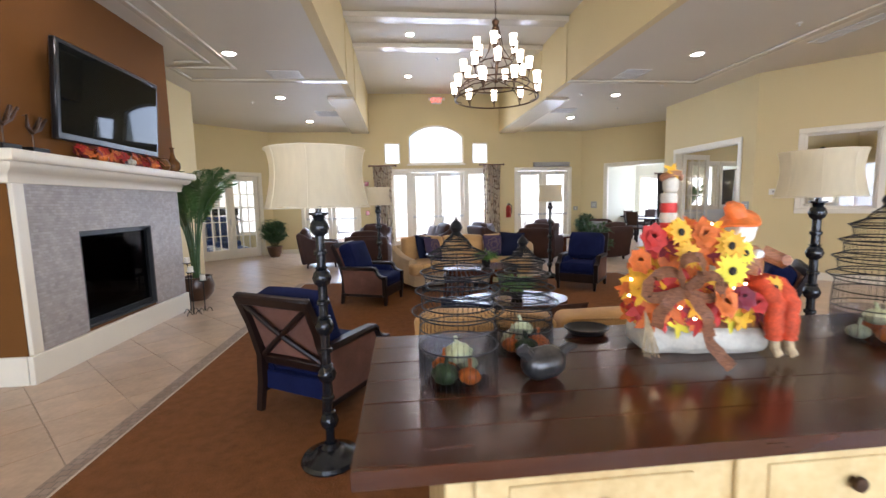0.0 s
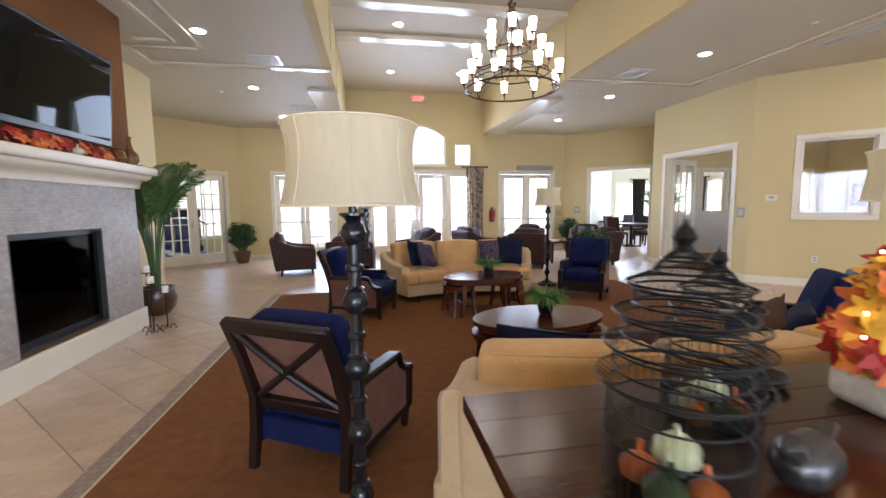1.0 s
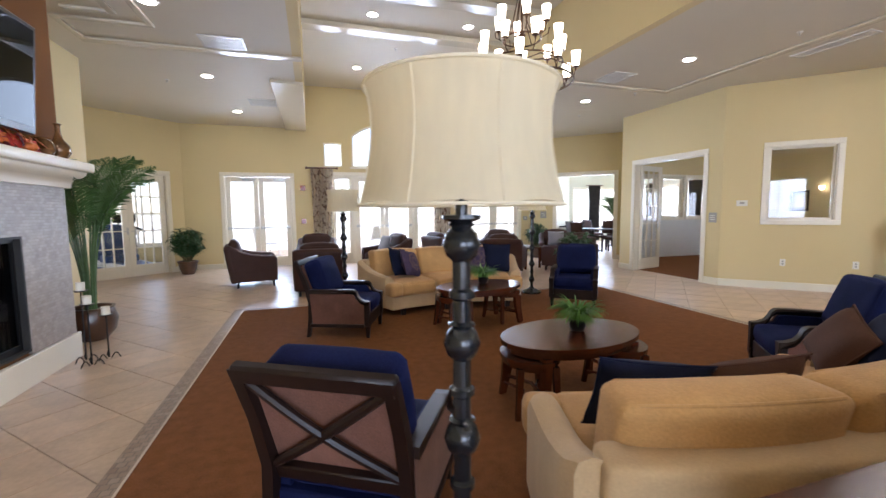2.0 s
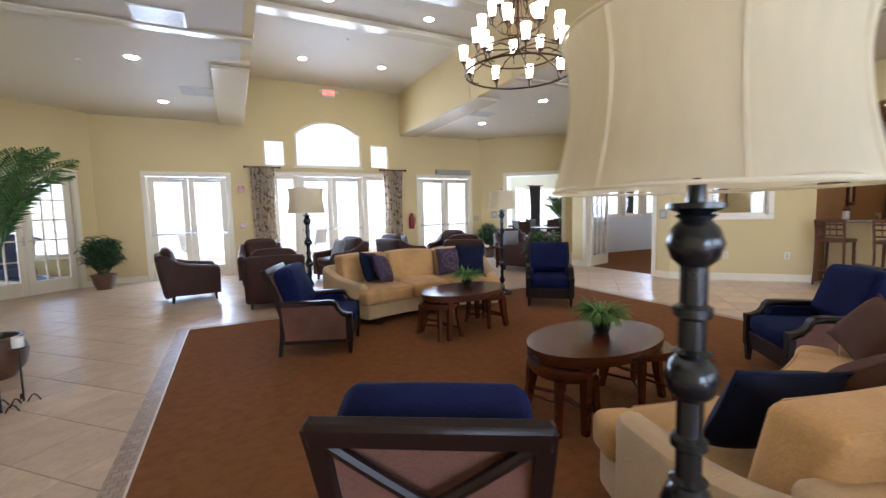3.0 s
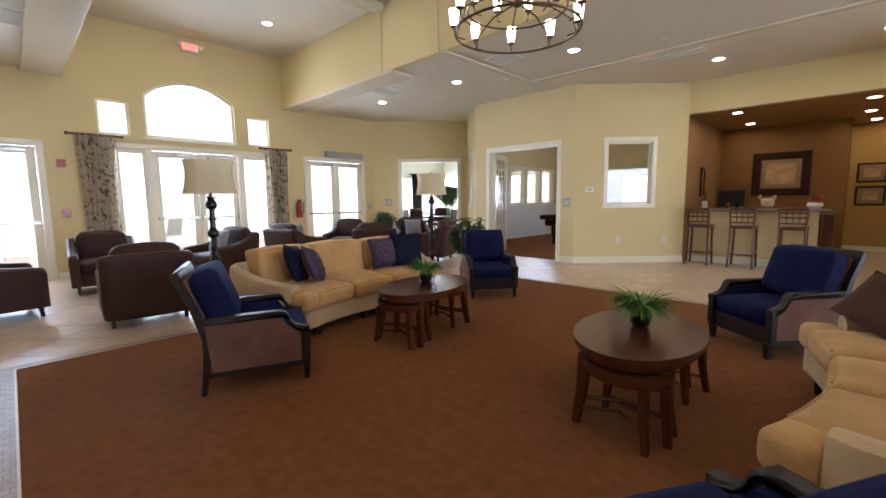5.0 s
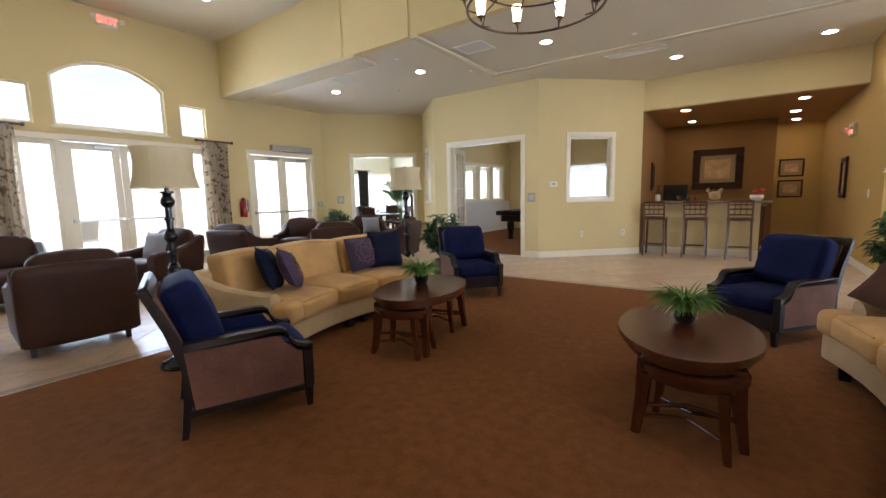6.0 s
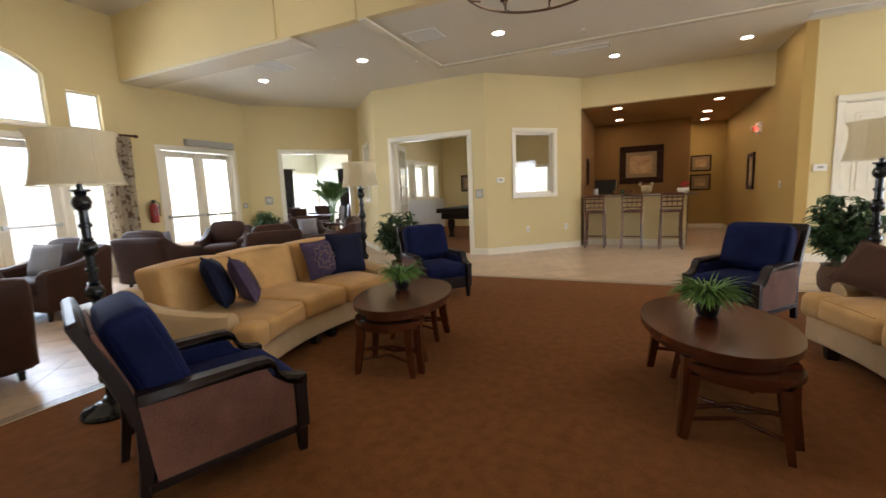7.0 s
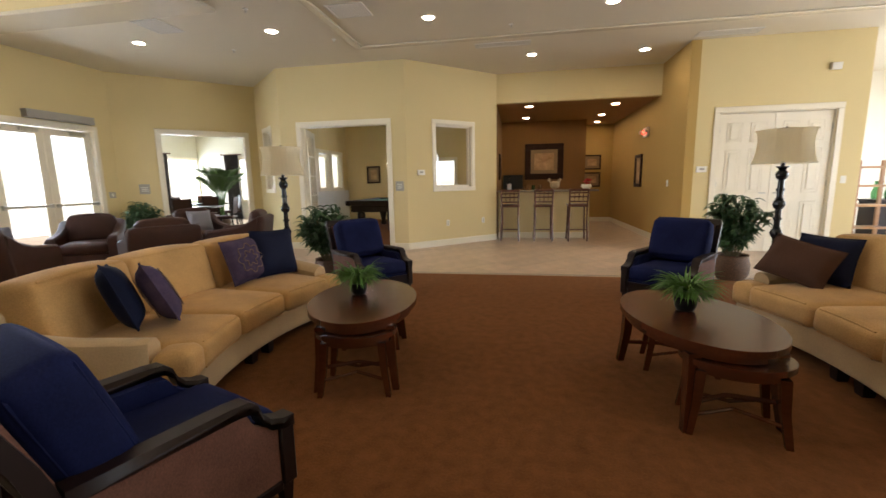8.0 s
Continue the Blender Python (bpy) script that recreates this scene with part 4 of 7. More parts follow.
# ---- blue armchairs ----
def armchair(m):
    """Faces +y; x-frame back of dark wood, navy velvet cushions, woven side panels."""
    c = thing("armchair", "dark wood armchair with navy velvet cushions and crossed back", "armchair", "navy armchairs round the coffee tables", m)
    W, D = 0.305, 0.33
    for sx in (-1, 1):
        part("front_leg", leg(bmesh.new(), sx * (W - 0.025), D - 0.03, 0, 0.18, 0.032, 0.055), M_FRAME, c)
        bm = bmesh.new()
        # rear leg and back post in one sweep, leaning back
        pts = [(-D - 0.03, 0.0), (-D + 0.0, 0.2), (-D + 0.01, 0.38), (-D - 0.055, 0.6), (-D - 0.15, 0.82)]
        ww = [0.032, 0.045, 0.055, 0.05, 0.04]
        rows = []
        for (yy, zz), w in zip(pts, ww):
            rows.append([bm.verts.new((sx * (W - 0.022) + ax * 0.024, yy + ay * w / 2, zz)) for ax, ay in ((-1, -1), (1, -1), (1, 1), (-1, 1))])
        for a, b in zip(rows, rows[1:]):
            for k in range(4):
                bm.faces.new((a[k], a[(k + 1) % 4], b[(k + 1) % 4], b[k]))
        bm.faces.new(rows[0]), bm.faces.new(rows[-1])
        part("back_post", bm, M_FRAME, c)
        # arm: level rail that dips to the front post in a scooped curve
        bm = bmesh.new()
        outline = [(-D - 0.0, 0.525), (0.1, 0.53), (0.16, 0.525), (0.19, 0.5), (0.205, 0.46), (0.235, 0.425), (0.285, 0.405), (D, 0.4)]
        low = [(y, z - 0.045) for y, z in outline]
        for (ya, za), (yb, zb), (yc, zc), (yd, zd) in zip(outline, outline[1:], low[1:], low):
            vs = [bm.verts.new((sx * (W - 0.01) + o, y, z)) for o in (-0.032, 0.032) for y, z in ((ya, za), (yb, zb), (yc, zc), (yd, zd))]
            for q in ((0, 1, 2, 3), (7, 6, 5, 4), (0, 4, 5, 1), (3, 2, 6, 7), (1, 5, 6, 2), (0, 3, 7, 4)):
                bm.faces.new([vs[i] for i in q])
        bmesh.ops.remove_doubles(bm, verts=bm.verts[:], dist=1e-5)
        part("arm_rail", bm, M_FRAME, c)
        part("arm_post", box(sx * (W - 0.01) - 0.03, sx * (W - 0.01) + 0.03, D - 0.06, D, 0.13, 0.38, bev=0.006), M_FRAME, c)
        bm = bmesh.new()
        prism(bm, [(-D + 0.03, 0.15), (D - 0.055, 0.15), (D - 0.055, 0.362), (0.245, 0.38), (0.18, 0.42), (0.155, 0.47), (0.1, 0.485), (-D + 0.0, 0.48)], sx * (W - 0.01) - 0.014, sx * (W - 0.01) + 0.014,
              m=Matrix(((0, 0, 1, 0), (1, 0, 0, 0), (0, 1, 0, 0), (0, 0, 0, 1))))
        pad = prism(bmesh.new(), [(-D + 0.05, 0.25), (D - 0.06, 0.25), (D - 0.06, 0.372), (0.24, 0.39), (0.18, 0.425), (0.15, 0.475), (0.1, 0.484), (-D + 0.02, 0.48)], sx * (W - 0.055) - 0.026, sx * (W - 0.055) + 0.026,
                    m=Matrix(((0, 0, 1, 0), (1, 0, 0, 0), (0, 1, 0, 0), (0, 0, 0, 1))))
        part("arm_pad", pad, M_NAVY, c, "navy velvet lining inside the arm")
        part("side_panel", bm, M_BACKFAB, c, "brown woven side panel")
        part("side_rail", box(sx * (W - 0.01) - 0.024, sx * (W - 0.01) + 0.024, -D + 0.0, D - 0.06, 0.115, 0.152, bev=0.004), M_FRAME, c)
    part("front_rail", box(-W + 0.02, W - 0.02, D - 0.05, D - 0.02, 0.115, 0.25, bev=0.005), M_FRAME, c)
    part("seat_deck", box(-W + 0.02, W - 0.02, -D + 0.02, D - 0.03, 0.135, 0.27, bev=0.01), M_NAVY, c)
    lean = pose(0, -D + 0.015, 0.38, 0, 0, 0) @ pose(0, 0, 0, 19.5)
    part("top_rail", box(-W, W, -0.028, 0.022, 0.41, 0.488, bev=0.012, m=lean), M_FRAME, c)
    part("lower_rail", box(-W + 0.045, W - 0.045, -0.02, 0.02, -0.06, 0.01, bev=0.006, m=lean), M_FRAME, c)
    bm = bmesh.new()
    for s in (-1, 1):
        path = [lean @ Vector((s * (-W + 0.05 + (2 * W - 0.1) * u), -0.004 - 0.02 * math.sin(math.pi * u), 0.01 + 0.4 * u)) for u in np.linspace(0, 1, 9)]
        tube(bm, path, 0.019, 8)
    part("cross_brace", bm, M_FRAME, c, "crossed dark wood braces")
    part("back_panel", box(-W + 0.045, W - 0.045, 0.018, 0.034, -0.01, 0.415, m=lean), M_BACKFAB, c, "brown woven back panel")
    part("seat_cushion", soft(bmesh.new(), 0, 0.02, 0.335, 2 * W - 0.09, 2 * D - 0.06, 0.14, 0.045, 0.02), M_NAVY, c, "navy velvet seat cushion")
    bc = part("back_cushion", soft(bmesh.new(), 0, 0.13, 0.22, 2 * W - 0.085, 0.18, 0.415, 0.045, 0.02, m=lean, cuts=24, tufts=4), M_NAVY, c, "navy velvet back cushion")
    bm = bmesh.new()
    for yy in (0.06, 0.2):
        w, a, b = W - 0.05, 0.025, 0.415
        tube(bm, [lean @ Vector(p) for p in ((-w + 0.03, yy, b), (w - 0.03, yy, b), (w, yy, b - 0.03), (w, yy, a + 0.03), (w - 0.03, yy, a), (-w + 0.03, yy, a), (-w, yy, a + 0.03), (-w, yy, b - 0.03))], 0.006, 6, closed=True)
    part("piping", bm, M_NAVY, bc)
    return c


CHAIRS = [armchair(pose(-0.565, 3.0, 0.012, 0, 0, -31))]
for x, y, a in ((-0.42, 6.03, -112), (2.86, 6.4, 141), (2.82, 3.3, 52)):
    CHAIRS.append(copy_thing(CHAIRS[0], pose(x, y, 0.012, 0, 0, a)))


# ---- curved sofas ----
def sector(bm, r0, r1, a0, a1, z0, z1, n=14, r=0.04, puff=0.0, cy=0.0, top_lean=0.0, wob=0.0):
    """A padded block bent round (0, cy): angles in degrees from +y, clockwise."""
    k = bmesh.ops.create_cube(bm, size=2)
    es = list({e for v in k["verts"] for e in v.link_edges})
    bmesh.ops.subdivide_edges(bm, edges=es, cuts=n, use_grid_fill=True)
    vs = list(bm.verts)
    rm = (r0 + r1) / 2
    h = Vector((radians(a1 - a0) / 2 * rm, (r1 - r0) / 2, (z1 - z0) / 2))
    for v in vs:
        s = Vector([math.sin(c * math.pi / 2) for c in v.co])
        p = Vector([s[i] * h[i] for i in range(3)])
        core = Vector([max(-h[i] + r, min(h[i] - r, p[i])) for i in range(3)])
        d = p - core
        if d.length > 1e-6:
            p = core + d.normalized() * r
        a, b, c = [1 - min(1, abs(x)) ** 2 for x in s]
        p += Vector((s.x * puff * 0.3 * b * c, s.y * puff * a * c, s.z * puff * a * b))
        rad = rm + p.y + top_lean * (p.z + h.z) / (2 * h.z)
        ang = radians((a0 + a1) / 2) + p.x / rm
        v.co = Vector((rad * math.sin(ang), cy + rad * math.cos(ang), (z0 + z1) / 2 + p.z))
    return bm


def welt(cushion, r0, r1, a0, a1, cy):
    """Piped seams along the front and rear edges of a back cushion."""
    bm = bmesh.new()
    for rad in (r0 + 0.018, r1 - 0.018):
        pts = []
        for ang, zz in [(a, 0.79) for a in np.linspace(a0 + 0.9, a1 - 0.9, 10)] + [(a1 - 0.25, z) for z in np.linspace(0.765, 0.45, 5)]:
            rr = rad + 0.09 * (zz - 0.41) / 0.385
            pts.append((rr * math.sin(radians(ang)), cy + rr * math.cos(radians(ang)), zz))
        tube(bm, pts, 0.006, 6)
    part("piping", bm, M_SOFA, cushion)


def sofa(m, label):
    """Bowed sofa opening towards -y; its bow is struck from (0, -2.23)."""
    s = thing("sofa", label, "sofa", "curved sofas", m)
    cy, F, A, D = -2.23, 2.25, 20.5, 0.17
    part("base", sector(bmesh.new(), F + 0.03, F + 0.83 + D, -A - 3, A + 3, 0.08, 0.27, r=0.03, cy=cy), M_SOFAFRAME, s, "pale oatmeal base")
    part("back_frame", sector(bmesh.new(), F + 0.66 + D, F + 0.83 + D, -A - 1, A + 1, 0.1, 0.665, r=0.035, cy=cy, top_lean=0.05), M_SOFAFRAME, s, "pale oatmeal back")
    for k in range(3):
        a0, a1 = -A + 2 * A * k / 3 + 0.2, -A + 2 * A * (k + 1) / 3 - 0.2
        sc = part("seat_cushion", sector(bmesh.new(), F, F + 0.68 + D, a0, a1, 0.255, 0.43, r=0.05, puff=0.022, cy=cy), M_SOFA, s)
        bm = bmesh.new()
        for zz in (0.268, 0.417):
            tube(bm, [((F + 0.012) * math.sin(radians(t)), cy + (F + 0.012) * math.cos(radians(t)), zz) for t in np.linspace(a0 + 1.2, a1 - 1.2, 12)], 0.006, 6)
        part("piping", bm, M_SOFA, sc)
        bc = part("back_cushion", sector(bmesh.new(), F + 0.48 + D, F + 0.7 + D, a0, a1, 0.41, 0.795, r=0.04, puff=0.024, cy=cy, top_lean=0.09), M_SOFA, s)
        welt(bc, F + 0.48 + D, F + 0.7 + D, a0, a1, cy)
    for sg in (-1, 1):
        e0, e1 = sorted((sg * (A - 1.2), sg * (A + 3.7)))
        part("cushion_ear", sector(bmesh.new(), F + 0.002, F + 0.195, e0, e1, 0.257, 0.428, n=8, r=0.045, puff=0.01, cy=cy), M_SOFA, s, "seat cushion end in front of the arm")
        bm = bmesh.new()
        rows = []
        for k in range(13):
            u = k / 12
            rad = F + 0.2 + (0.62 + D) * u
            top = 0.5 + 0.06 * u + 0.1 * max(0, (u - 0.35) / 0.65) ** 2
            base = Vector((sg * rad * math.sin(radians(A)), cy + rad * math.cos(radians(A)), 0))
            out = Vector((sg * math.cos(radians(A)), -math.sin(radians(A)), 0))
            w = 0.155 if k not in (0, 12) else 0.13
            prof = [(0.0, 0.1), (0.0, top - 0.05), (0.03, top - 0.012), (0.07, top), (w - 0.045, top), (w - 0.012, top - 0.015), (w, top - 0.05), (w, 0.1)]
            rows.append([bm.verts.new(base + out * o + Vector((0, 0, z))) for o, z in prof])
        for a, b in zip(rows, rows[1:]):
            for i in range(8):
                bm.faces.new((a[i], a[(i + 1) % 8], b[(i + 1) % 8], b[i]))
        bm.faces.new(rows[0]), bm.faces.new(rows[-1])
        part("arm", bm, M_SOFAFRAME, s, "pale oatmeal arm")
        for rad in (F + 0.08, F + 0.76 + D):
            for t in (0.12, 0.92):
                ang = radians(A * t) * sg
                part("foot", leg(bmesh.new(), rad * math.sin(ang), cy + rad * math.cos(ang), 0, 0.09, 0.06, 0.075), M_FRAME, s, "dark wood foot")
    return s


def pillow(x, y, z, size, m_fab, label, rz, lean=20, roll=0, w=None):
    bm = bmesh.new()
    k = bmesh.ops.create_grid(bm, x_segments=14, y_segments=14, size=1)
    w = w or size
    for v in list(bm.verts):
        a, b = v.co.x, v.co.y
        pinch = 1 - 0.07 * (1 - b * b) * abs(a) - 0.07 * (1 - a * a) * abs(b)
        t = 0.07 * max(0, 1 - a ** 4) ** 0.6 * max(0, 1 - b ** 4) ** 0.6
        v.co = Vector((a * w / 2 * pinch, t, b * size / 2 * pinch))
    top = bmesh.ops.duplicate(bm, geom=bm.verts[:] + bm.edges[:] + bm.faces[:])
    dup = [g for g in top["geom"] if isinstance(g, bmesh.types.BMVert)]
    keep = set(dup)
    for v in bm.verts:
        v.co.y = v.co.y if v in keep else -v.co.y
    bmesh.ops.remove_doubles(bm, verts=bm.verts[:], dist=0.004)
    p = thing("throw_pillow", label, "pillow", "throw pillows", pose(x, y, z, 0, 0, rz) @ pose(0, 0, size / 2 * 0.96, -lean, roll, 0))
    part("cover", bm, m_fab, p)
    bm = bmesh.new()
    pts = []
    for sgn, axis in ((1, 0), (1, 1), (-1, 0), (-1, 1)):
        for u in np.linspace(-1, 1, 8)[:-1]:
            a, b = (u * sgn, -sgn) if axis == 0 else (sgn, u * sgn)
            pin = 1 - 0.07 * (1 - b * b) * abs(a) - 0.07 * (1 - a * a) * abs(b)
            pts.append((a * w / 2 * pin, 0, b * size / 2 * pin))
    tube(bm, pts, 0.006, 6, closed=True)
    part("piping", bm, m_fab, p)
    if m_fab is M_PATTERN:
        for s in (1, -1):
            bm = bmesh.new()
            for rr, n, zo in ((0.115, 8, 0.069), (0.06, 6, 0.0745)):
                pts = [((rr + 0.015 * math.cos(n * t)) * math.cos(t), s * zo, (rr + 0.015 * math.cos(n * t)) * math.sin(t)) for t in np.linspace(0, 2 * math.pi, 64)[:-1]]
                tube(bm, pts, 0.004, 5, closed=True)
            part("embroidery", bm, M_GOLDTHREAD, p, "bronze ring embroidery")
    return p


sofa(pose(1.08, 6.56, 0.012), "bowed tan chenille sofa with three seat cushions")
sofa(pose(1.15, 2.9, 0.012, 0, 0, 180), "bowed tan chenille sofa backing onto a console table")


# ---- nesting coffee tables ----
def oval_table(m):
    t = thing("coffee_table", "oval cherry wood coffee table with splayed legs", "coffee table", "nesting tables", m)
    a, b = 0.56, 0.365
    pts = [(a * math.cos(u), b * math.sin(u)) for u in np.linspace(0, 2 * math.pi, 65)[:-1]]
    bm = prism(bmesh.new(), pts, 0.435, 0.47, bev=0.01)
    part("tabletop", bm, M_TABLE, t)
    part("apron", prism(bmesh.new(), [(x * 0.93, y * 0.91) for x, y in pts], 0.39, 0.434), M_TABLE, t)
    for sx in (-1, 1):
        for sy in (-1, 1):
            part("leg", leg(bmesh.new(), sx * 0.39, sy * 0.21, 0, 0.4, 0.04, 0.06, sx * 0.04, sy * 0.03), M_TABLE, t)
    for sx in (-1, 1):
        part("stretcher", tube(bmesh.new(), [(sx * 0.41, -0.22, 0.14), (sx * 0.35, 0, 0.15), (sx * 0.41, 0.22, 0.14)], 0.013, 8), M_TABLE, t)
    return t


def nest_table(m):
    t = thing("nesting_table", "small oval cherry side table tucked under another", "side table", "nesting tables", m)
    pts = [(0.25 * math.cos(u), 0.2 * math.sin(u)) for u in np.linspace(0, 2 * math.pi, 49)[:-1]]
    part("tabletop", prism(bmesh.new(), pts, 0.35, 0.38, bev=0.008), M_TABLE, t)
    part("apron", prism(bmesh.new(), [(x * 0.9, y * 0.9) for x, y in pts], 0.315, 0.349), M_TABLE, t)
    for sx in (-1, 1):
        for sy in (-1, 1):
            part("leg", leg(bmesh.new(), sx * 0.17, sy * 0.12, 0, 0.33, 0.03, 0.045, sx * 0.035, sy * 0.025), M_TABLE, t)
    for s in (-1, 1):
        part("stretcher", tube(bmesh.new(), [(-0.18, s * 0.13, 0.1), (0, s * 0.04, 0.11), (0.18, s * 0.13, 0.1)], 0.01, 8), M_TABLE, t)
    return t


oval_table(pose(1.12, 5.83, 0.012, 0, 0, 12))
oval_table(pose(0.99, 3.76, 0.012, 0, 0, 8))
for x, y, a in ((0.76, 5.75, 100), (1.46, 5.9, 100), (0.62, 3.7, 80), (1.34, 3.7, 80)):
    nest_table(pose(x, y, 0.012, 0, 0, a))


# ---- plants ----
def blade(bm, base, head, length, width, droop, seg=5, fold=0.3):
    """A narrow leaf that arches over and hangs."""
    d = Vector((math.cos(head), math.sin(head), 0))
    side = Vector((-d.y, d.x, 0))
    rise = 1.0
    p, prev = Vector(base), None
    v = d * 0.38 + Vector((0, 0, rise))
    for k in range(seg + 1):
        u = k / seg
        w = width * (0.5 + 0.9 * u) * (1 - u) * 1.9 + width * 0.08
        row = [bm.verts.new(p - side * w / 2), bm.verts.new(p - Vector((0, 0, w * fold))), bm.verts.new(p + side * w / 2)]
        if prev:
            bm.faces.new((prev[0], prev[1], row[1], row[0]))
            bm.faces.new((prev[1], prev[2], row[2], row[1]))
        prev = row
        p = p + v.normalized() * length / seg
        v = v + d * droop * 0.5 + Vector((0, 0, -droop))


def grass_plant(x, y, z):
    t = thing("potted_grass", "bright green grassy plant in a small dark pot", "plant", "table plants", pose(x, y, z))
    part("pot", lathe(bmesh.new(), [(0, 0), (0.045, 0), (0.06, 0.03), (0.065, 0.07), (0.068, 0.085), (0.058, 0.088), (0.055, 0.08), (0, 0.08)], 24), M_BLACK, t)
    bm = bmesh.new()
    for k in range(230):
        a = random.uniform(0, 2 * math.pi)
        r = random.uniform(0, 0.05)
        blade(bm, (r * math.cos(a), r * math.sin(a), 0.085), a + random.uniform(-0.5, 0.5), random.uniform(0.15, 0.27), random.uniform(0.009, 0.016), random.uniform(0.2, 0.7))
    part("blades", bm, M_GRASSLEAF, t, "arching narrow green blades")


def bush_plant(x, y, h, spread, label, pot="pot", n=70):
    t = thing("potted_plant", label, "plant", "floor plants", pose(x, y, 0.003))
    ph = 0.28
    if pot == "basket":
        part("pot", lathe(bmesh.new(), [(0, 0), (0.14, 0), (0.19, 0.08), (0.2, 0.2), (0.17, 0.3), (0.18, 0.32), (0.15, 0.31), (0.15, 0.27), (0, 0.27)], 28), M_WICKER, t, "woven brown basket")
    else:
        part("pot", lathe(bmesh.new(), [(0, 0), (0.12, 0), (0.17, 0.12), (0.19, 0.24), (0.21, 0.27), (0.21, 0.3), (0.18, 0.3), (0.175, 0.26), (0, 0.26)], 28), M_POT, t, "brown glazed pot")
    part("soil", lathe(bmesh.new(), [(0, 0.275), (0.165, 0.272), (0.165, 0.262), (0, 0.262)], 20), M_SOIL, t)
    lv = bmesh.new()
    for k in range(n):
        a, u = random.uniform(0, 2 * math.pi), random.uniform(0.25, 1)
        reach = spread * (0.35 + 0.65 * math.sin(math.pi * min(1, u * 0.9))) * random.uniform(0.5, 1)
        tip = Vector((reach * math.cos(a), reach * math.sin(a), ph + (h - ph) * u))
        root = Vector((0.05 * math.cos(a), 0.05 * math.sin(a), ph - 0.02))
        mid = (root + tip) / 2 + Vector((0, 0, 0.08))
        path = [root.lerp(mid, s) if s <= 1 else mid.lerp(tip, s - 1) for s in np.linspace(0, 2, 6)]
        part("stem", tube(bmesh.new(), path, 0.004, 5), M_STEM, t)
        for j in range(12):
            q = root.lerp(mid, random.uniform(0.6, 1)) if j % 4 == 0 else mid.lerp(tip, random.uniform(0.0, 1.1))
            blade(lv, q, random.uniform(0, 2 * math.pi), random.uniform(0.13, 0.24), random.uniform(0.03, 0.05), random.uniform(0.5, 1.1), 4)
    part("foliage", lv, M_DARKLEAF, t, "dense dark green leaves")


def palm(x, y, h, label, pot=True, n=22, spread=0.85):
    t = thing("palm", label, "plant", "floor plants", pose(x, y, 0.003))
    part("pot", lathe(bmesh.new(), [(0, 0), (0.13, 0), (0.21, 0.1), (0.235, 0.22), (0.2, 0.34), (0.215, 0.36), (0.18, 0.36), (0.175, 0.31), (0, 0.31)], 32), M_POT, t, "round brown glazed pot")
    part("soil", lathe(bmesh.new(), [(0, 0.325), (0.17, 0.322), (0.17, 0.312), (0, 0.312)], 20), M_SOIL, t)
    lv = bmesh.new()
    for k in range(n):
        a = 2 * math.pi * k / n * 1.0 + random.uniform(-0.25, 0.25)
        up = random.uniform(0.74, 1.0)
        r = spread * random.uniform(0.45, 1.0)
        pts = []
        for u in np.linspace(0, 1, 12):
            rad = r * (0.12 * u + 0.88 * u ** 2.8)
            z = 0.3 + (h - 0.3) * up * (1.25 * u - 0.32 * u ** 3.2)
            pts.append(Vector((rad * math.cos(a) + 0.04 * math.cos(a), rad * math.sin(a) + 0.04 * math.sin(a), z)))
        part("stem", tube(bmesh.new(), pts, 0.012, 6, taper=[1 - 0.75 * i / 11 for i in range(12)]), M_LEAF, t)
        for j in range(30):
            u = 0.5 + 0.5 * j / 29
            i = min(10, int(u * 11))
            q = pts[i].lerp(pts[i + 1], u * 11 - i)
            d = (pts[i + 1] - pts[i]).normalized()
            for s in (-1, 1):
                sd = d.cross(Vector((0, 0, 1))).normalized() * s
                ln = 0.33 * math.sin(math.pi * (0.18 + 0.77 * (u - 0.5) / 0.5)) * random.uniform(0.85, 1.1)
                w = 0.023
                e1 = q + (sd * 0.75 + d * 0.6).normalized() * ln * 0.55 + Vector((0, 0, 0.01))
                e2 = q + (sd * 0.75 + d * 0.75).normalized() * ln + Vector((0, 0, -0.22 * ln))
                nrm = d * w / 2
                v = [lv.verts.new(q - nrm * 0.4), lv.verts.new(e1 - nrm), lv.verts.new(e2), lv.verts.new(e1 + nrm), lv.verts.new(q + nrm * 0.4)]
                lv.faces.new((v[0], v[1], v[3], v[4]))
                lv.faces.new((v[1], v[2], v[3]))
    part("fronds", lv, M_LEAF, t, "feathery green fronds")


grass_plant(1.2, 5.9, 0.482)
grass_plant(1.06, 3.78, 0.482)
palm(-3.12, 6.62, 2.12, "tall feathery palm in a brown glazed pot")
bush_plant(-3.5, 11.9, 0.98, 0.36, "leafy green plant in a brown pot")
bush_plant(3.45, 7.2, 0.95, 0.34, "leafy green plant in a woven basket", "basket")
bush_plant(4.1, 2.15, 1.02, 0.33, "leafy green plant in a woven basket", "basket")
bush_plant(5.5, 12.05, 0.95, 0.33, "leafy green plant beside the glass doors")


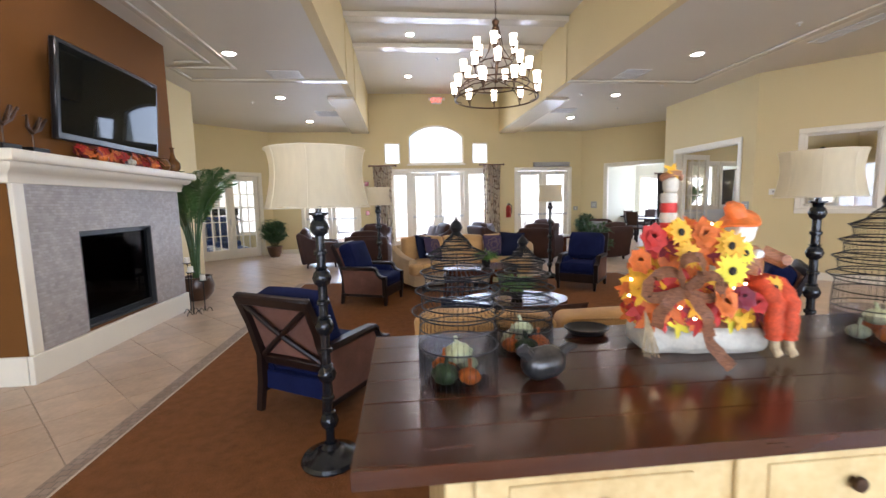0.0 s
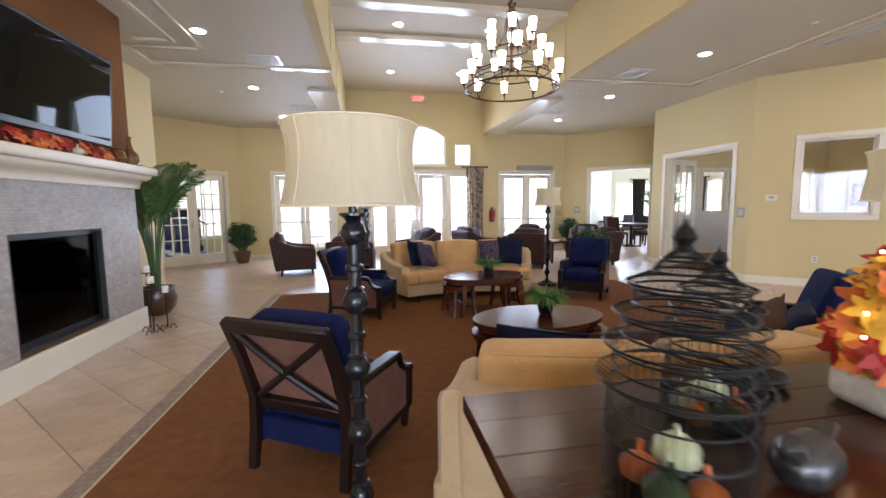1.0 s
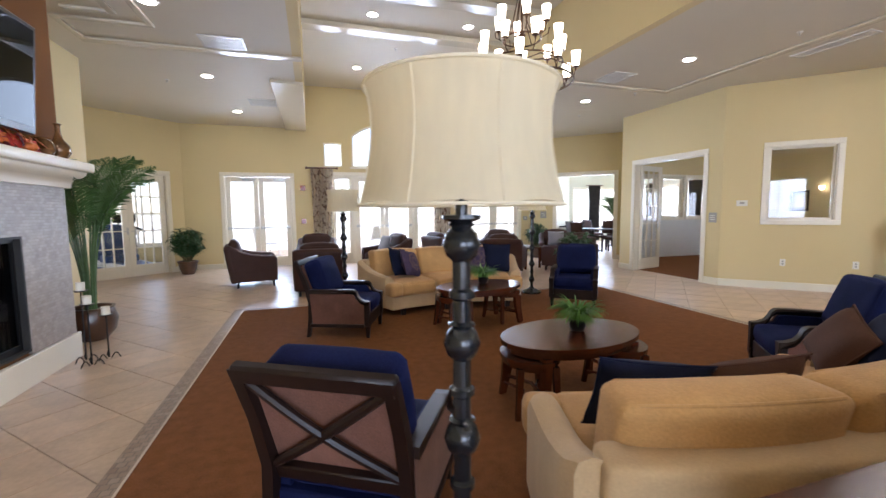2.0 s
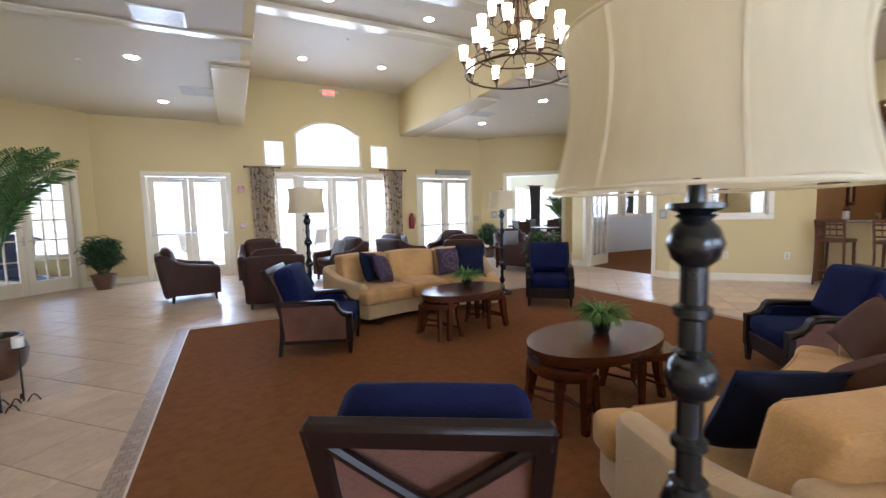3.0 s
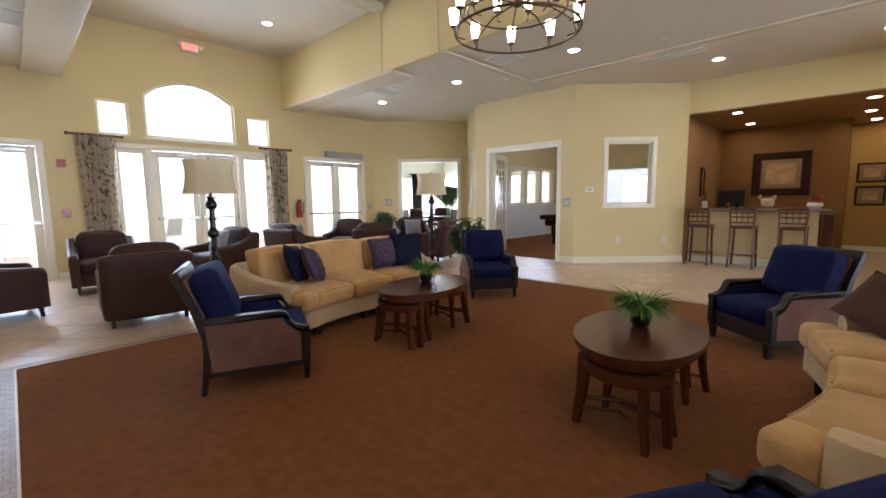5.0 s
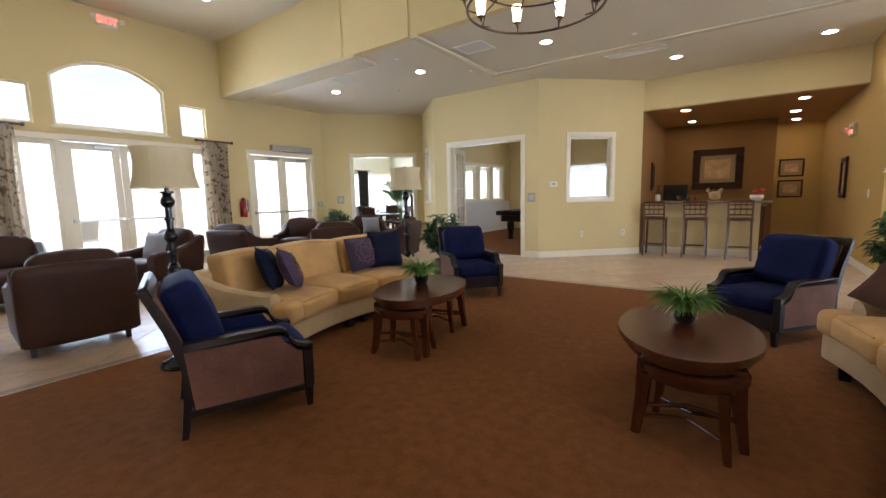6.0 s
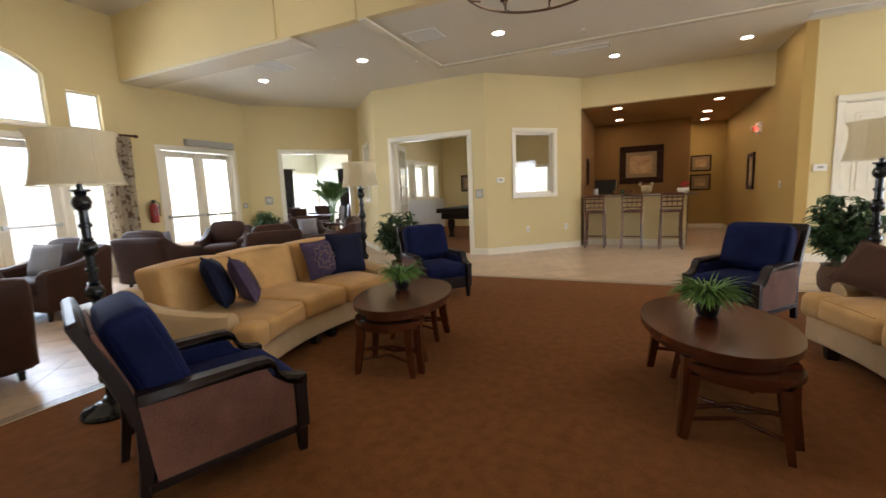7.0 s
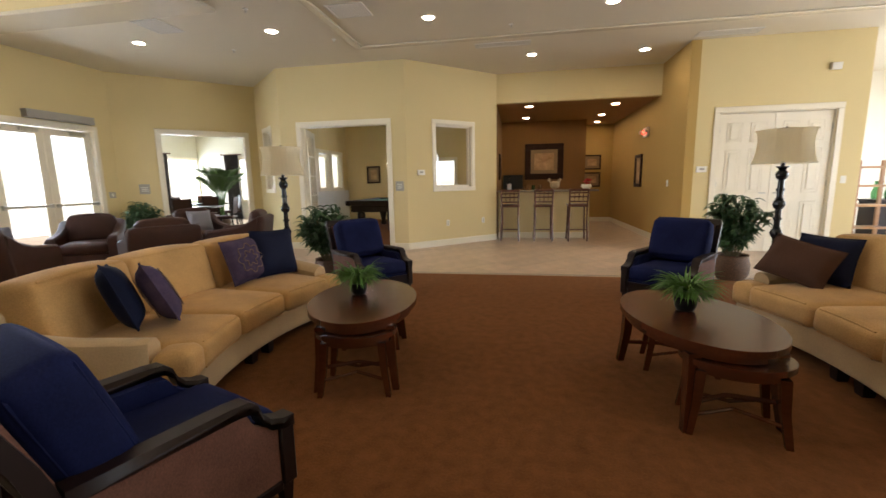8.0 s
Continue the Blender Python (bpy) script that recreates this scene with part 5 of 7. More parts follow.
# ---- chandelier ----
ch = thing("chandelier", "three-tier bronze ring chandelier with lit glass shades", "chandelier", m=pose(1.1, 4.76, 0))
Z0, CZ, CS = 0.0, 2.54, 0.84
HC = (HIGH - CZ) / CS
ch.matrix_basis = pose(1.1, 4.76, CZ) @ Matrix.Diagonal((0.87, 0.87, CS, 1))
part("canopy", lathe(bmesh.new(), [(0, HC - 0.06), (0.03, HC - 0.06), (0.07, HC - 0.02), (0.075, HC - 0.002), (0, HC - 0.002)], 24), M_BRONZE, ch)
bm = bmesh.new()
z = Z0 + 1.02
while z < HC - 0.07:
    k = round((z - Z0) / 0.035)
    tube(bm, [((0.011 * math.cos(t) if k % 2 else 0), (0 if k % 2 else 0.011 * math.cos(t)), z + 0.024 * math.sin(t)) for t in np.linspace(0, 2 * math.pi, 11)[:-1]], 0.003, 5, closed=True)
    z += 0.035
part("chain", bm, M_BRONZE, ch)
part("stem", lathe(bmesh.new(), [(0, Z0 + 0.2), (0.03, Z0 + 0.21), (0.012, Z0 + 0.26), (0.012, Z0 + 0.45), (0.04, Z0 + 0.5), (0.012, Z0 + 0.55), (0.015, Z0 + 0.86), (0.05, Z0 + 0.9), (0.03, Z0 + 0.93), (0.05, Z0 + 0.98), (0.015, Z0 + 1.02), (0, Z0 + 1.03)], 16), M_BRONZE, ch)
for rad, z, th in ((0.53, Z0, 0.011), (0.42, Z0 + 0.19, 0.009), (0.2, Z0 + 0.46, 0.009)):
    bm = bmesh.new()
    tube(bm, [(rad * math.cos(t), rad * math.sin(t), z) for t in np.linspace(0, 2 * math.pi, 65)[:-1]], th, 8, closed=True)
    part("ring", bm, M_BRONZE, ch)
bm = bmesh.new()
for k in range(9):
    a = 2 * math.pi * k / 9
    c, s = math.cos(a), math.sin(a)
    tube(bm, [(0.53 * c, 0.53 * s, Z0), (0.5 * c, 0.5 * s, Z0 + 0.12), (0.3 * c, 0.3 * s, Z0 + 0.22), (0.03 * c, 0.03 * s, Z0 + 0.24)], 0.007, 6)
for k in range(6):
    a = 2 * math.pi * (k + 0.5) / 6
    c, s = math.cos(a), math.sin(a)
    tube(bm, [(0.04 * c, 0.04 * s, Z0 + 0.9), (0.1 * c, 0.1 * s, Z0 + 0.62), (0.2 * c, 0.2 * s, Z0 + 0.46), (0.27 * c, 0.27 * s, Z0 + 0.5), (0.28 * c, 0.28 * s, Z0 + 0.56)], 0.006, 6)
part("spokes", bm, M_BRONZE, ch, "curved bronze spokes")
for count, rad, z, off in ((9, 0.55, Z0 + 0.1, 0.0), (9, 0.42, Z0 + 0.34, 0.5), (6, 0.26, Z0 + 0.6, 0.2)):
    for k in range(count):
        a = 2 * math.pi * (k + off) / count
        c, s = math.cos(a), math.sin(a)
        bm = lathe(bmesh.new(), [(0, z - 0.035), (0.01, z - 0.035), (0.012, z - 0.012), (0.034, z - 0.004), (0.036, z + 0.004), (0, z + 0.004)], 14, pose(rad * c, rad * s, 0))
        tube(bm, [(rad * c, rad * s, z - 0.03), (rad * c * 0.97, rad * s * 0.97, z - 0.09), (rad * c * 0.82, rad * s * 0.82, z - 0.12)], 0.006, 6)
        cup = part("cup", bm, M_BRONZE, ch, "bronze arm and cup")
        part("glass_shade", lathe(bmesh.new(), [(0.0, z + 0.005), (0.03, z + 0.006), (0.036, z + 0.05), (0.047, z + 0.15), (0.044, z + 0.15), (0, z + 0.1)], 16, pose(rad * c, rad * s, 0)), M_BULB, cup, "lit frosted glass shade")


# ---- downlights, vents, signs ----
def downlight(x, y, z, m_lens):
    d = thing("downlight", "lit round recessed ceiling downlight", "downlight", "recessed downlights", pose(x, y, z))
    part("trim_ring", lathe(bmesh.new(), [(0.075, -0.002), (0.078, -0.009), (0.1, -0.009), (0.106, -0.001), (0.075, -0.001)], 28), M_PLATE, d)
    part("lens", lathe(bmesh.new(), [(0, -0.006), (0.07, -0.006), (0.074, -0.001), (0, -0.001)], 24), m_lens, d, "glowing lens")


for x, y in ((4.4, -1.0), (4.4, 1.3), (4.4, 3.62), (4.4, 6.0), (4.38, 8.33), (4.37, 10.57), (-2.28, 1.45), (-2.28, 3.85), (-2.28, 6.24), (-2.26, 8.65), (-2.2, 11.02), (6.45, 4.56), (6.62, 2.64)):
    downlight(x, y, LOW, M_DISC)
for x, y in ((0.27, 8.3), (0.28, 10.92), (1.93, 8.3), (1.95, 10.83), (0.27, 2.0), (1.93, 2.0)):
    downlight(x, y, HIGH, M_DISC)
for x, y in ((8.25, 4.57), (9.95, 4.6), (8.4, 2.72), (9.95, 2.72), (11.3, 2.6)):
    downlight(x, y, 2.9, M_WARMDISC)


def vent(x, y, z, w, h, slats=7):
    v = thing("ceiling_vent", "white louvred ceiling air vent", "air vent", "ceiling vents", pose(x, y, z))
    bm = bmesh.new()
    for a in ((-w / 2, w / 2, -h / 2, -h / 2 + 0.03), (-w / 2, w / 2, h / 2 - 0.03, h / 2), (-w / 2, -w / 2 + 0.03, -h / 2 + 0.03, h / 2 - 0.03), (w / 2 - 0.03, w / 2, -h / 2 + 0.03, h / 2 - 0.03)):
        bx(bm, *a, -0.014, -0.002)
    part("frame", bm, M_ENAMEL, v)
    n = max(4, round(h / 0.05))
    for k in range(n):
        yy = -h / 2 + 0.03 + (h - 0.06) * (k + 0.5) / n
        part("slat", box(-w / 2 + 0.03, w / 2 - 0.03, yy - 0.016, yy + 0.016, -0.011, -0.008, m=pose(0, yy, -0.009, 4) @ pose(0, -yy, 0.009)), M_ENAMEL, v)
    part("backing", box(-w / 2 + 0.03, w / 2 - 0.03, -h / 2 + 0.03, h / 2 - 0.03, -0.0035, -0.002), M_ENAMEL, v)


for x, y, w, h in ((-1.77, 7.16, 0.5, 0.4), (3.93, 6.95, 0.42, 0.5), (5.75, 5.05, 0.22, 0.9), (3.85, 9.72, 0.5, 0.4), (6.0, 1.6, 0.25, 0.9), (-1.6, 10.1, 0.5, 0.5)):
    vent(x, y, LOW, w, h)

for x, y, z in ((-2.9, 9.0, LOW), (3.6, 8.2, LOW), (4.9, 7.6, LOW), (5.4, 6.0, LOW), (4.9, 4.9, LOW), (0.9, 9.6, HIGH), (5.0, 9.4, LOW)):
    s = thing("sprinkler", "small white ceiling sprinkler head", "sprinkler", "sprinklers", pose(x, y, z))
    part("rose", lathe(bmesh.new(), [(0, -0.002), (0.035, -0.002), (0.03, -0.012), (0, -0.014)], 16), M_PLATE, s)
    part("nozzle", lathe(bmesh.new(), [(0, -0.012), (0.01, -0.013), (0.008, -0.04), (0.018, -0.042), (0.018, -0.046), (0, -0.047)], 12), M_CHROME, s)


def letters(text, size, material, parent, at):
    cu = bpy.data.curves.new("writing", "FONT")
    cu.body, cu.size, cu.extrude, cu.align_x, cu.align_y = text, size, 0.002, "CENTER", "CENTER"
    tmp = bpy.data.objects.new("tmp", cu)
    me = bpy.data.meshes.new_from_object(tmp)
    bpy.data.objects.remove(tmp)
    me.materials.clear()
    me.materials.append(material)
    ob = new("lettering", me)
    ob.parent, ob.matrix_basis = parent, at
    return ob


def exit_sign(m):
    e = thing("exit_sign", "white exit sign with red letters and two lamps", "exit sign", "exit signs", m)
    part("housing", box(-0.15, 0.15, 0.002, 0.05, -0.1, 0.1, bev=0.008), M_PLATE, e)
    letters("EXIT", 0.15, M_EXIT, e, pose(0, 0.052, 0, 90, 0, 180))
    for s in (-1, 1):
        bm = lathe(bmesh.new(), [(0, 0), (0.03, 0), (0.045, 0.05), (0.04, 0.055), (0, 0.05)], 16, pose(s * 0.2, 0.05, 0.02, -90))
        tube(bm, [(s * 0.14, 0.03, 0.0), (s * 0.2, 0.04, 0.02)], 0.012, 8)
        part("emergency_lamp", bm, M_PLATE, e, "small white emergency lamp")


exit_sign(pose(1.13, 12.6, 4.38, 0, 0, 180))
exit_sign(pose(8.55, 2.0, 2.28, 0, 0, 0))


# ---- throw pillows on the sofas ----
def on_sofa(cx, cy, flip, ang, rad, lean, size, fab, label, z=0.465, roll=0, dz=0.0, w=None, turn=0.0):
    a, rad = radians(ang), rad + 0.15
    x, y = cx + flip * rad * math.sin(a), cy + flip * (-2.23 + rad * math.cos(a))
    face = -ang if flip > 0 else 180 - ang
    pillow(x, y, z + dz, size, fab, label, face + turn, lean=lean, roll=roll, w=w)


NAVY_L, PLUM_L, COCOA_L = "navy velvet throw pillow on the sofa", "plum patterned throw pillow with bronze rings", "cocoa brown throw pillow on the sofa"
on_sofa(1.08, 6.56, 1, -14.5, 2.62, 20, 0.4, M_INK, NAVY_L, roll=8, turn=30)
on_sofa(1.08, 6.56, 1, -12.5, 2.47, 24, 0.38, M_PATTERN, PLUM_L, roll=12, turn=34)
on_sofa(1.08, 6.56, 1, 10.5, 2.64, 18, 0.38, M_PATTERN, PLUM_L, roll=-3)
on_sofa(1.08, 6.56, 1, 16.5, 2.6, 14, 0.42, M_INK, NAVY_L, roll=2, turn=-8)
on_sofa(1.15, 2.9, -1, -17.2, 2.6, 24, 0.37, M_INK, NAVY_L, roll=3, turn=26)
on_sofa(1.15, 2.9, -1, -18.2, 2.43, 36, 0.34, M_COCOA, COCOA_L, roll=14, w=0.44, turn=24)
on_sofa(1.15, 2.9, -1, 15.0, 2.62, 24, 0.36, M_INK, NAVY_L, roll=-4, w=0.42, turn=-6)
on_sofa(1.15, 2.9, -1, 6.5, 2.62, 26, 0.35, M_COCOA, COCOA_L, roll=2, w=0.48)


# ---- brown club chairs by the windows ----
def club_chair(x, y, rz, cushion=None, label="dark brown leather club chair with sloping arms"):
    c = thing("club_chair", label, "armchair", "club chairs by the windows", pose(x, y, 0.003, 0, 0, rz) @ Matrix.Diagonal((1.1, 1.04, 1.05, 1)))
    for sx in (-1, 1):
        for sy in (-1, 1):
            part("leg", leg(bmesh.new(), sx * 0.3, sy * 0.28, 0, 0.17, 0.032, 0.05, 0, sy * 0.015), M_FRAME, c, "dark tapered wood leg")
        bm, rows = bmesh.new(), []
        for yy, top in ((-0.4, 0.74), (-0.34, 0.72), (-0.22, 0.64), (-0.05, 0.585), (0.12, 0.565), (0.26, 0.555), (0.33, 0.545), (0.355, 0.51)):
            x0, x1 = sx * 0.27, sx * 0.38
            prof = [(x0, 0.11), (x0, top - 0.03), (x0 + sx * 0.025, top), (x1 - sx * 0.025, top), (x1, top - 0.03), (x1 - sx * 0.01, 0.11)]
            rows.append([bm.verts.new((px, yy, pz)) for px, pz in prof])
        for a, b in zip(rows, rows[1:]):
            for i in range(6):
                bm.faces.new((a[i], a[(i + 1) % 6], b[(i + 1) % 6], b[i]))
        bm.faces.new(rows[0]), bm.faces.new(rows[-1])
        part("arm", bm, M_LEATHER, c)
    part("seat_base", box(-0.27, 0.27, -0.36, 0.34, 0.11, 0.3, bev=0.015), M_LEATHER, c)
    part("seat_cushion", soft(bmesh.new(), 0, 0.04, 0.37, 0.53, 0.62, 0.15, 0.045, 0.02), M_LEATHER, c)
    lean = pose(0, -0.34, 0.2, 9)
    part("back", soft(bmesh.new(), 0, -0.02, 0.22, 0.74, 0.12, 0.66, 0.045, 0.01, m=lean), M_LEATHER, c)
    part("back_cushion", soft(bmesh.new(), 0, 0.09, 0.4, 0.54, 0.16, 0.42, 0.06, 0.03, m=lean), M_LEATHER, c)
    if cushion:
        pillow(x, y, 0.46, 0.4, cushion, "pale grey throw pillow on a club chair", rz + 180, lean=18)
    return c


club_chair(-1.85, 9.85, -82)
club_chair(-0.66, 8.6, -4)
club_chair(-0.72, 11.0, 176)
club_chair(0.75, 10.5, 108, M_GREYFAB)
club_chair(2.35, 10.9, -70, M_GREYFAB)
club_chair(3.75, 11.3, 128)
club_chair(3.3, 9.6, -35, M_GREYFAB)
club_chair(4.75, 9.45, 20)
club_chair(5.15, 10.5, 150, M_GREYFAB)
t = thing("side_table", "low reddish wood table with magazines between club chairs", "side table", m=pose(4.1, 10.2, 0.003, 0, 0, 20))
part("tabletop", box(-0.3, 0.3, -0.3, 0.3, 0.47, 0.51, bev=0.008), M_TABLE, t)
for sx in (-1, 1):
    for sy in (-1, 1):
        part("leg", leg(bmesh.new(), sx * 0.25, sy * 0.25, 0, 0.47, 0.04, 0.05), M_TABLE, t)
for k in range(3):
    single("magazine", box(-0.1, 0.1, -0.14, 0.14, 0, 0.012, bev=0.002), M_PLATE, "thin pale magazine lying on a side table", "magazine", "magazines", pose(4.05 + 0.02 * k, 10.15, 0.514 + 0.0125 * k, 0, 0, 20 + 9 * k))

# ---- curtains ----
def curtain(x0, x1, fab, label, y=12.5, z0=0.05, z1=2.5, m=None, rod=True, group="curtains"):
    c = thing("curtain", label, "curtain", group, m)
    bm, rows, n = bmesh.new(), [], 90
    for k in range(11):
        u = k / 10
        row = []
        for i in range(n + 1):
            s = i / n
            squeeze = 1 - 0.12 * math.sin(math.pi * min(1, u * 1.1))
            xx = (x0 + x1) / 2 + (s - 0.5) * (x1 - x0) * squeeze
            row.append(bm.verts.new((xx, y + 0.035 * math.sin(s * 2 * math.pi * 6.5 + 0.5 * math.sin(3 * u)) * (0.75 + 0.25 * u), z0 + (z1 - z0) * u)))
        rows.append(row)
    for a, b in zip(rows, rows[1:]):
        for i in range(n):
            bm.faces.new((a[i], a[i + 1], b[i + 1], b[i]))
    bmesh.ops.solidify(bm, geom=bm.faces[:], thickness=0.003)
    part("drape", bm, fab, c)
    if rod:
        bm = bmesh.new()
        tube(bm, [(x0 - 0.08, y, z1 + 0.01), (x1 + 0.08, y, z1 + 0.01)], 0.02, 12)
        for xx in (x0 - 0.1, x1 + 0.1):
            lathe(bm, [(0, -0.03), (0.03, -0.02), (0.034, 0), (0.03, 0.02), (0, 0.03)], 14, pose(xx, y, z1 + 0.01, 0, 90))
        bx(bm, (x0 + x1) / 2 - 0.015, (x0 + x1) / 2 + 0.015, y, y + 0.098, z1 - 0.005, z1 + 0.025)
        part("rod", bm, M_STOOL, c, "short brown wood curtain rod")
    return c


curtain(-0.78, -0.22, M_CURTAIN, "brown leaf-print curtain panel on a wood rod")
curtain(2.48, 3.0, M_CURTAIN, "brown leaf-print curtain panel on a wood rod")
for x in (11.1,):
    curtain(x - 0.3, x + 0.3, M_DARKCURTAIN, "dark plain curtain in the dining room", y=16.85, z1=2.45, group="dining room curtains")
for y in (13.32, 15.45):
    curtain(-0.3, 0.3, M_DARKCURTAIN, "dark plain curtain in the dining room", y=0, z1=2.45, m=pose(12.85, y, 0, 0, 0, 90), group="dining room curtains")


# ---- console table and what stands on it ----
CT = 0.85
con = thing("console_table", "long console with walnut plank top and worn cream base", "console table", m=pose(0, 0, 0))
xs0, xs1, ys0, ys1 = -0.12, 2.36, 0.81, 1.69
for k in range(6):
    a = ys0 + (ys1 - ys0) * k / 6
    part("plank", box(xs0, xs1, a + 0.001, a + (ys1 - ys0) / 6 - 0.0006, CT - 0.045, CT - 0.0007 * (k % 2), bev=0.0015), M_CONSOLE, con)
part("body", box(xs0 + 0.2, xs1 - 0.2, ys0 + 0.1, ys1 - 0.1, 0.12, CT - 0.047, bev=0.006), M_CREAM, con, "worn cream painted cabinet body")
for k in range(3):
    w = (xs1 - xs0 - 0.5) / 3
    x0 = xs0 + 0.25 + k * w
    dr = part("drawer_front", box(x0 + 0.02, x0 + w - 0.02, ys0 + 0.082, ys0 + 0.1, 0.55, CT - 0.07, bev=0.006), M_CREAM, con, "worn cream drawer front")
    part("drawer_moulding", box(x0 + 0.1, x0 + w - 0.1, ys0 + 0.076, ys0 + 0.084, 0.61, CT - 0.12, bev=0.003), M_CREAM, dr)
    part("knob", lathe(bmesh.new(), [(0, 0.03), (0.018, 0.026), (0.02, 0.015), (0.008, 0.008), (0.01, 0)], 14, pose(x0 + w / 2, ys0 + 0.076, 0.67, 90)), M_BRONZE, dr, "bronze knob")
for x in (xs0 + 0.24, xs1 - 0.24):
    for y in (ys0 + 0.14, ys1 - 0.14):
        part("foot", lathe(bmesh.new(), [(0, 0), (0.045, 0), (0.06, 0.04), (0.04, 0.09), (0.06, 0.12), (0, 0.12)], 18, pose(x, y, 0)), M_FRAME, con, "dark turned foot")


def gourd(bm, x, y, z, r, ribs=8, flat=0.75):
    rings = []
    for k in range(9):
        t = math.pi * k / 8
        row = []
        for i in range(24):
            a = 2 * math.pi * i / 24
            rr = r * math.sin(t) * (1 + 0.07 * math.cos(ribs * a))
            row.append(bm.verts.new((x + rr * math.cos(a), y + rr * math.sin(a), z + r * flat * (1 - math.cos(t)))))
        rings.append(row)
    for a, b in zip(rings, rings[1:]):
        for i in range(24):
            bm.faces.new((a[i], a[(i + 1) % 24], b[(i + 1) % 24], b[i]))
    bmesh.ops.remove_doubles(bm, verts=bm.verts[:], dist=1e-5)
    tube(bm, [(x, y, z + 2 * r * flat - 0.004), (x + 0.008, y, z + 2 * r * flat + 0.025)], 0.006, 6)
    return bm


def cage_bowl(x, y, r, h, seed):
    """Wire cage of stacked hoops standing in a low glass bowl."""
    rnd = random.Random(seed)
    c = thing("wire_cage_jar", "dark wire birdcage cloche standing in a clear glass bowl", "jar", "wire cage jars", pose(x, y, CT))
    part("glass_bowl", lathe(bmesh.new(), [(0, 0.004), (r - 0.012, 0.004), (r, 0.02), (r + 0.002, 0.115), (r - 0.003, 0.115), (r - 0.006, 0.024), (r - 0.018, 0.01), (0, 0.01)], 36), M_DARKGLASS, c, "clear glass bowl")
    prof = [(r + 0.004, 0.012), (r + 0.004, 0.118), (r, 0.17), (r - 0.002, 0.205), (r + 0.022, 0.222), (r * 0.93, 0.236), (r * 0.95, 0.268), (r + 0.01, 0.282), (r * 0.82, 0.296), (r * 0.84, 0.326),
            (r * 0.95, 0.338), (r * 0.66, 0.352), (r * 0.68, 0.38), (r * 0.78, 0.39), (r * 0.42, 0.41), (r * 0.3, 0.43), (0.012, 0.45)]
    for rr, z in prof[1:-1]:
        z = z * h / 0.47
        part("hoop", tube(bmesh.new(), [(rr * math.cos(t), rr * math.sin(t), z) for t in np.linspace(0, 2 * math.pi, 41)[:-1]], 0.0023, 6, closed=True), M_BLACK, c)
    bm = bmesh.new()
    for k in range(44):
        a = 2 * math.pi * k / 44
        tube(bm, [(rr * math.cos(a), rr * math.sin(a), z * h / 0.47) for rr, z in prof], 0.0009, 4)
    part("wire_mesh", bm, M_BLACK, c, "fine dark upright wires")
    part("finial", lathe(bmesh.new(), [(0, 0.445), (0.02, 0.445), (0.012, 0.455), (0.02, 0.468), (0.014, 0.482), (0.005, 0.49), (0, 0.505)], 14, Matrix.Diagonal((1, 1, h / 0.47, 1))), M_BLACK, c)
    for k, (mt, nm) in enumerate(((M_PALEGOURD, "pale green"), (M_ORANGE, "orange"), (M_DARKGOURD, "dark green"), (M_ORANGE, "orange"), (M_PALEGOURD, "pale"))):
        a = 2 * math.pi * k / 4.6 + seed
        q = r * 0.5 if k < 4 else 0.0
        rr = rnd.uniform(0.032, 0.042)
        single("gourd", gourd(bmesh.new(), 0, 0, 0, rr), mt, f"small {nm} decorative gourd in a glass bowl", "gourd", "gourds", pose(x + q * math.cos(a), y + q * math.sin(a), CT + 0.011 + (0.05 if k == 4 else 0.0), rnd.uniform(-12, 12), rnd.uniform(-12, 12), 40 * k))


cage_bowl(0.16, 1.22, 0.115, 0.47, 1)
cage_bowl(0.42, 1.42, 0.1, 0.4, 2)
cage_bowl(1.74, 1.34, 0.13, 0.52, 3)
b = thing("bird_ornament", "dark mottled metal bird ornament on the console", "ornament", m=pose(0.42, 1.2, CT, 0, 0, 20))
part("body", soft(bmesh.new(), 0, 0, 0.05, 0.14, 0.09, 0.09, 0.042, 0.005), M_PEWTER, b)
part("tail", tube(bmesh.new(), [(0.05, 0, 0.06), (0.1, 0, 0.085), (0.13, 0, 0.08)], 0.02, 8, taper=[1, 0.7, 0.35]), M_PEWTER, b)
part("head", tube(bmesh.new(), [(-0.05, 0, 0.07), (-0.075, 0, 0.1), (-0.1, 0, 0.1)], 0.022, 8, taper=[1, 1, 0.25]), M_PEWTER, b)
t = thing("small_tray", "flat dark metal tray on the console", "tray", m=pose(0.74, 1.6, CT) @ Matrix.Diagonal((0.7, 0.6, 1, 1)))
part("plate", lathe(bmesh.new(), [(0, 0.003), (0.1, 0.003), (0.13, 0.025), (0.125, 0.027), (0.097, 0.008), (0, 0.008)], 28), M_BLACK, t)

# autumn arrangement: long pale log basket, silk flowers, bow, post and a seated cloth figure
arr = thing("autumn_arrangement", "autumn silk flower arrangement in a pale log basket", "arrangement", m=pose(1.045, 1.38, CT, 0, 0, -8) @ Matrix.Diagonal((0.86, 0.86, 1.0, 1)))
bm = soft(bmesh.new(), 0, 0, 0.052, 0.5, 0.2, 0.098, 0.035, 0.01, cuts=16)
for v in bm.verts:
    v.co.y += 0.006 * math.sin(37 * v.co.x) * (1 if v.co.y < 0 else -1)
    v.co.z += 0.006 * math.sin(29 * v.co.x + 1) * (v.co.z > 0.06)
part("basket", bm, M_BIRCH, arr, "pale birch bark basket")
part("basket_band", soft(bmesh.new(), 0.05, -0.012, 0.115, 0.36, 0.18, 0.045, 0.015, 0.0), M_PLAID, arr, "brown plaid band")
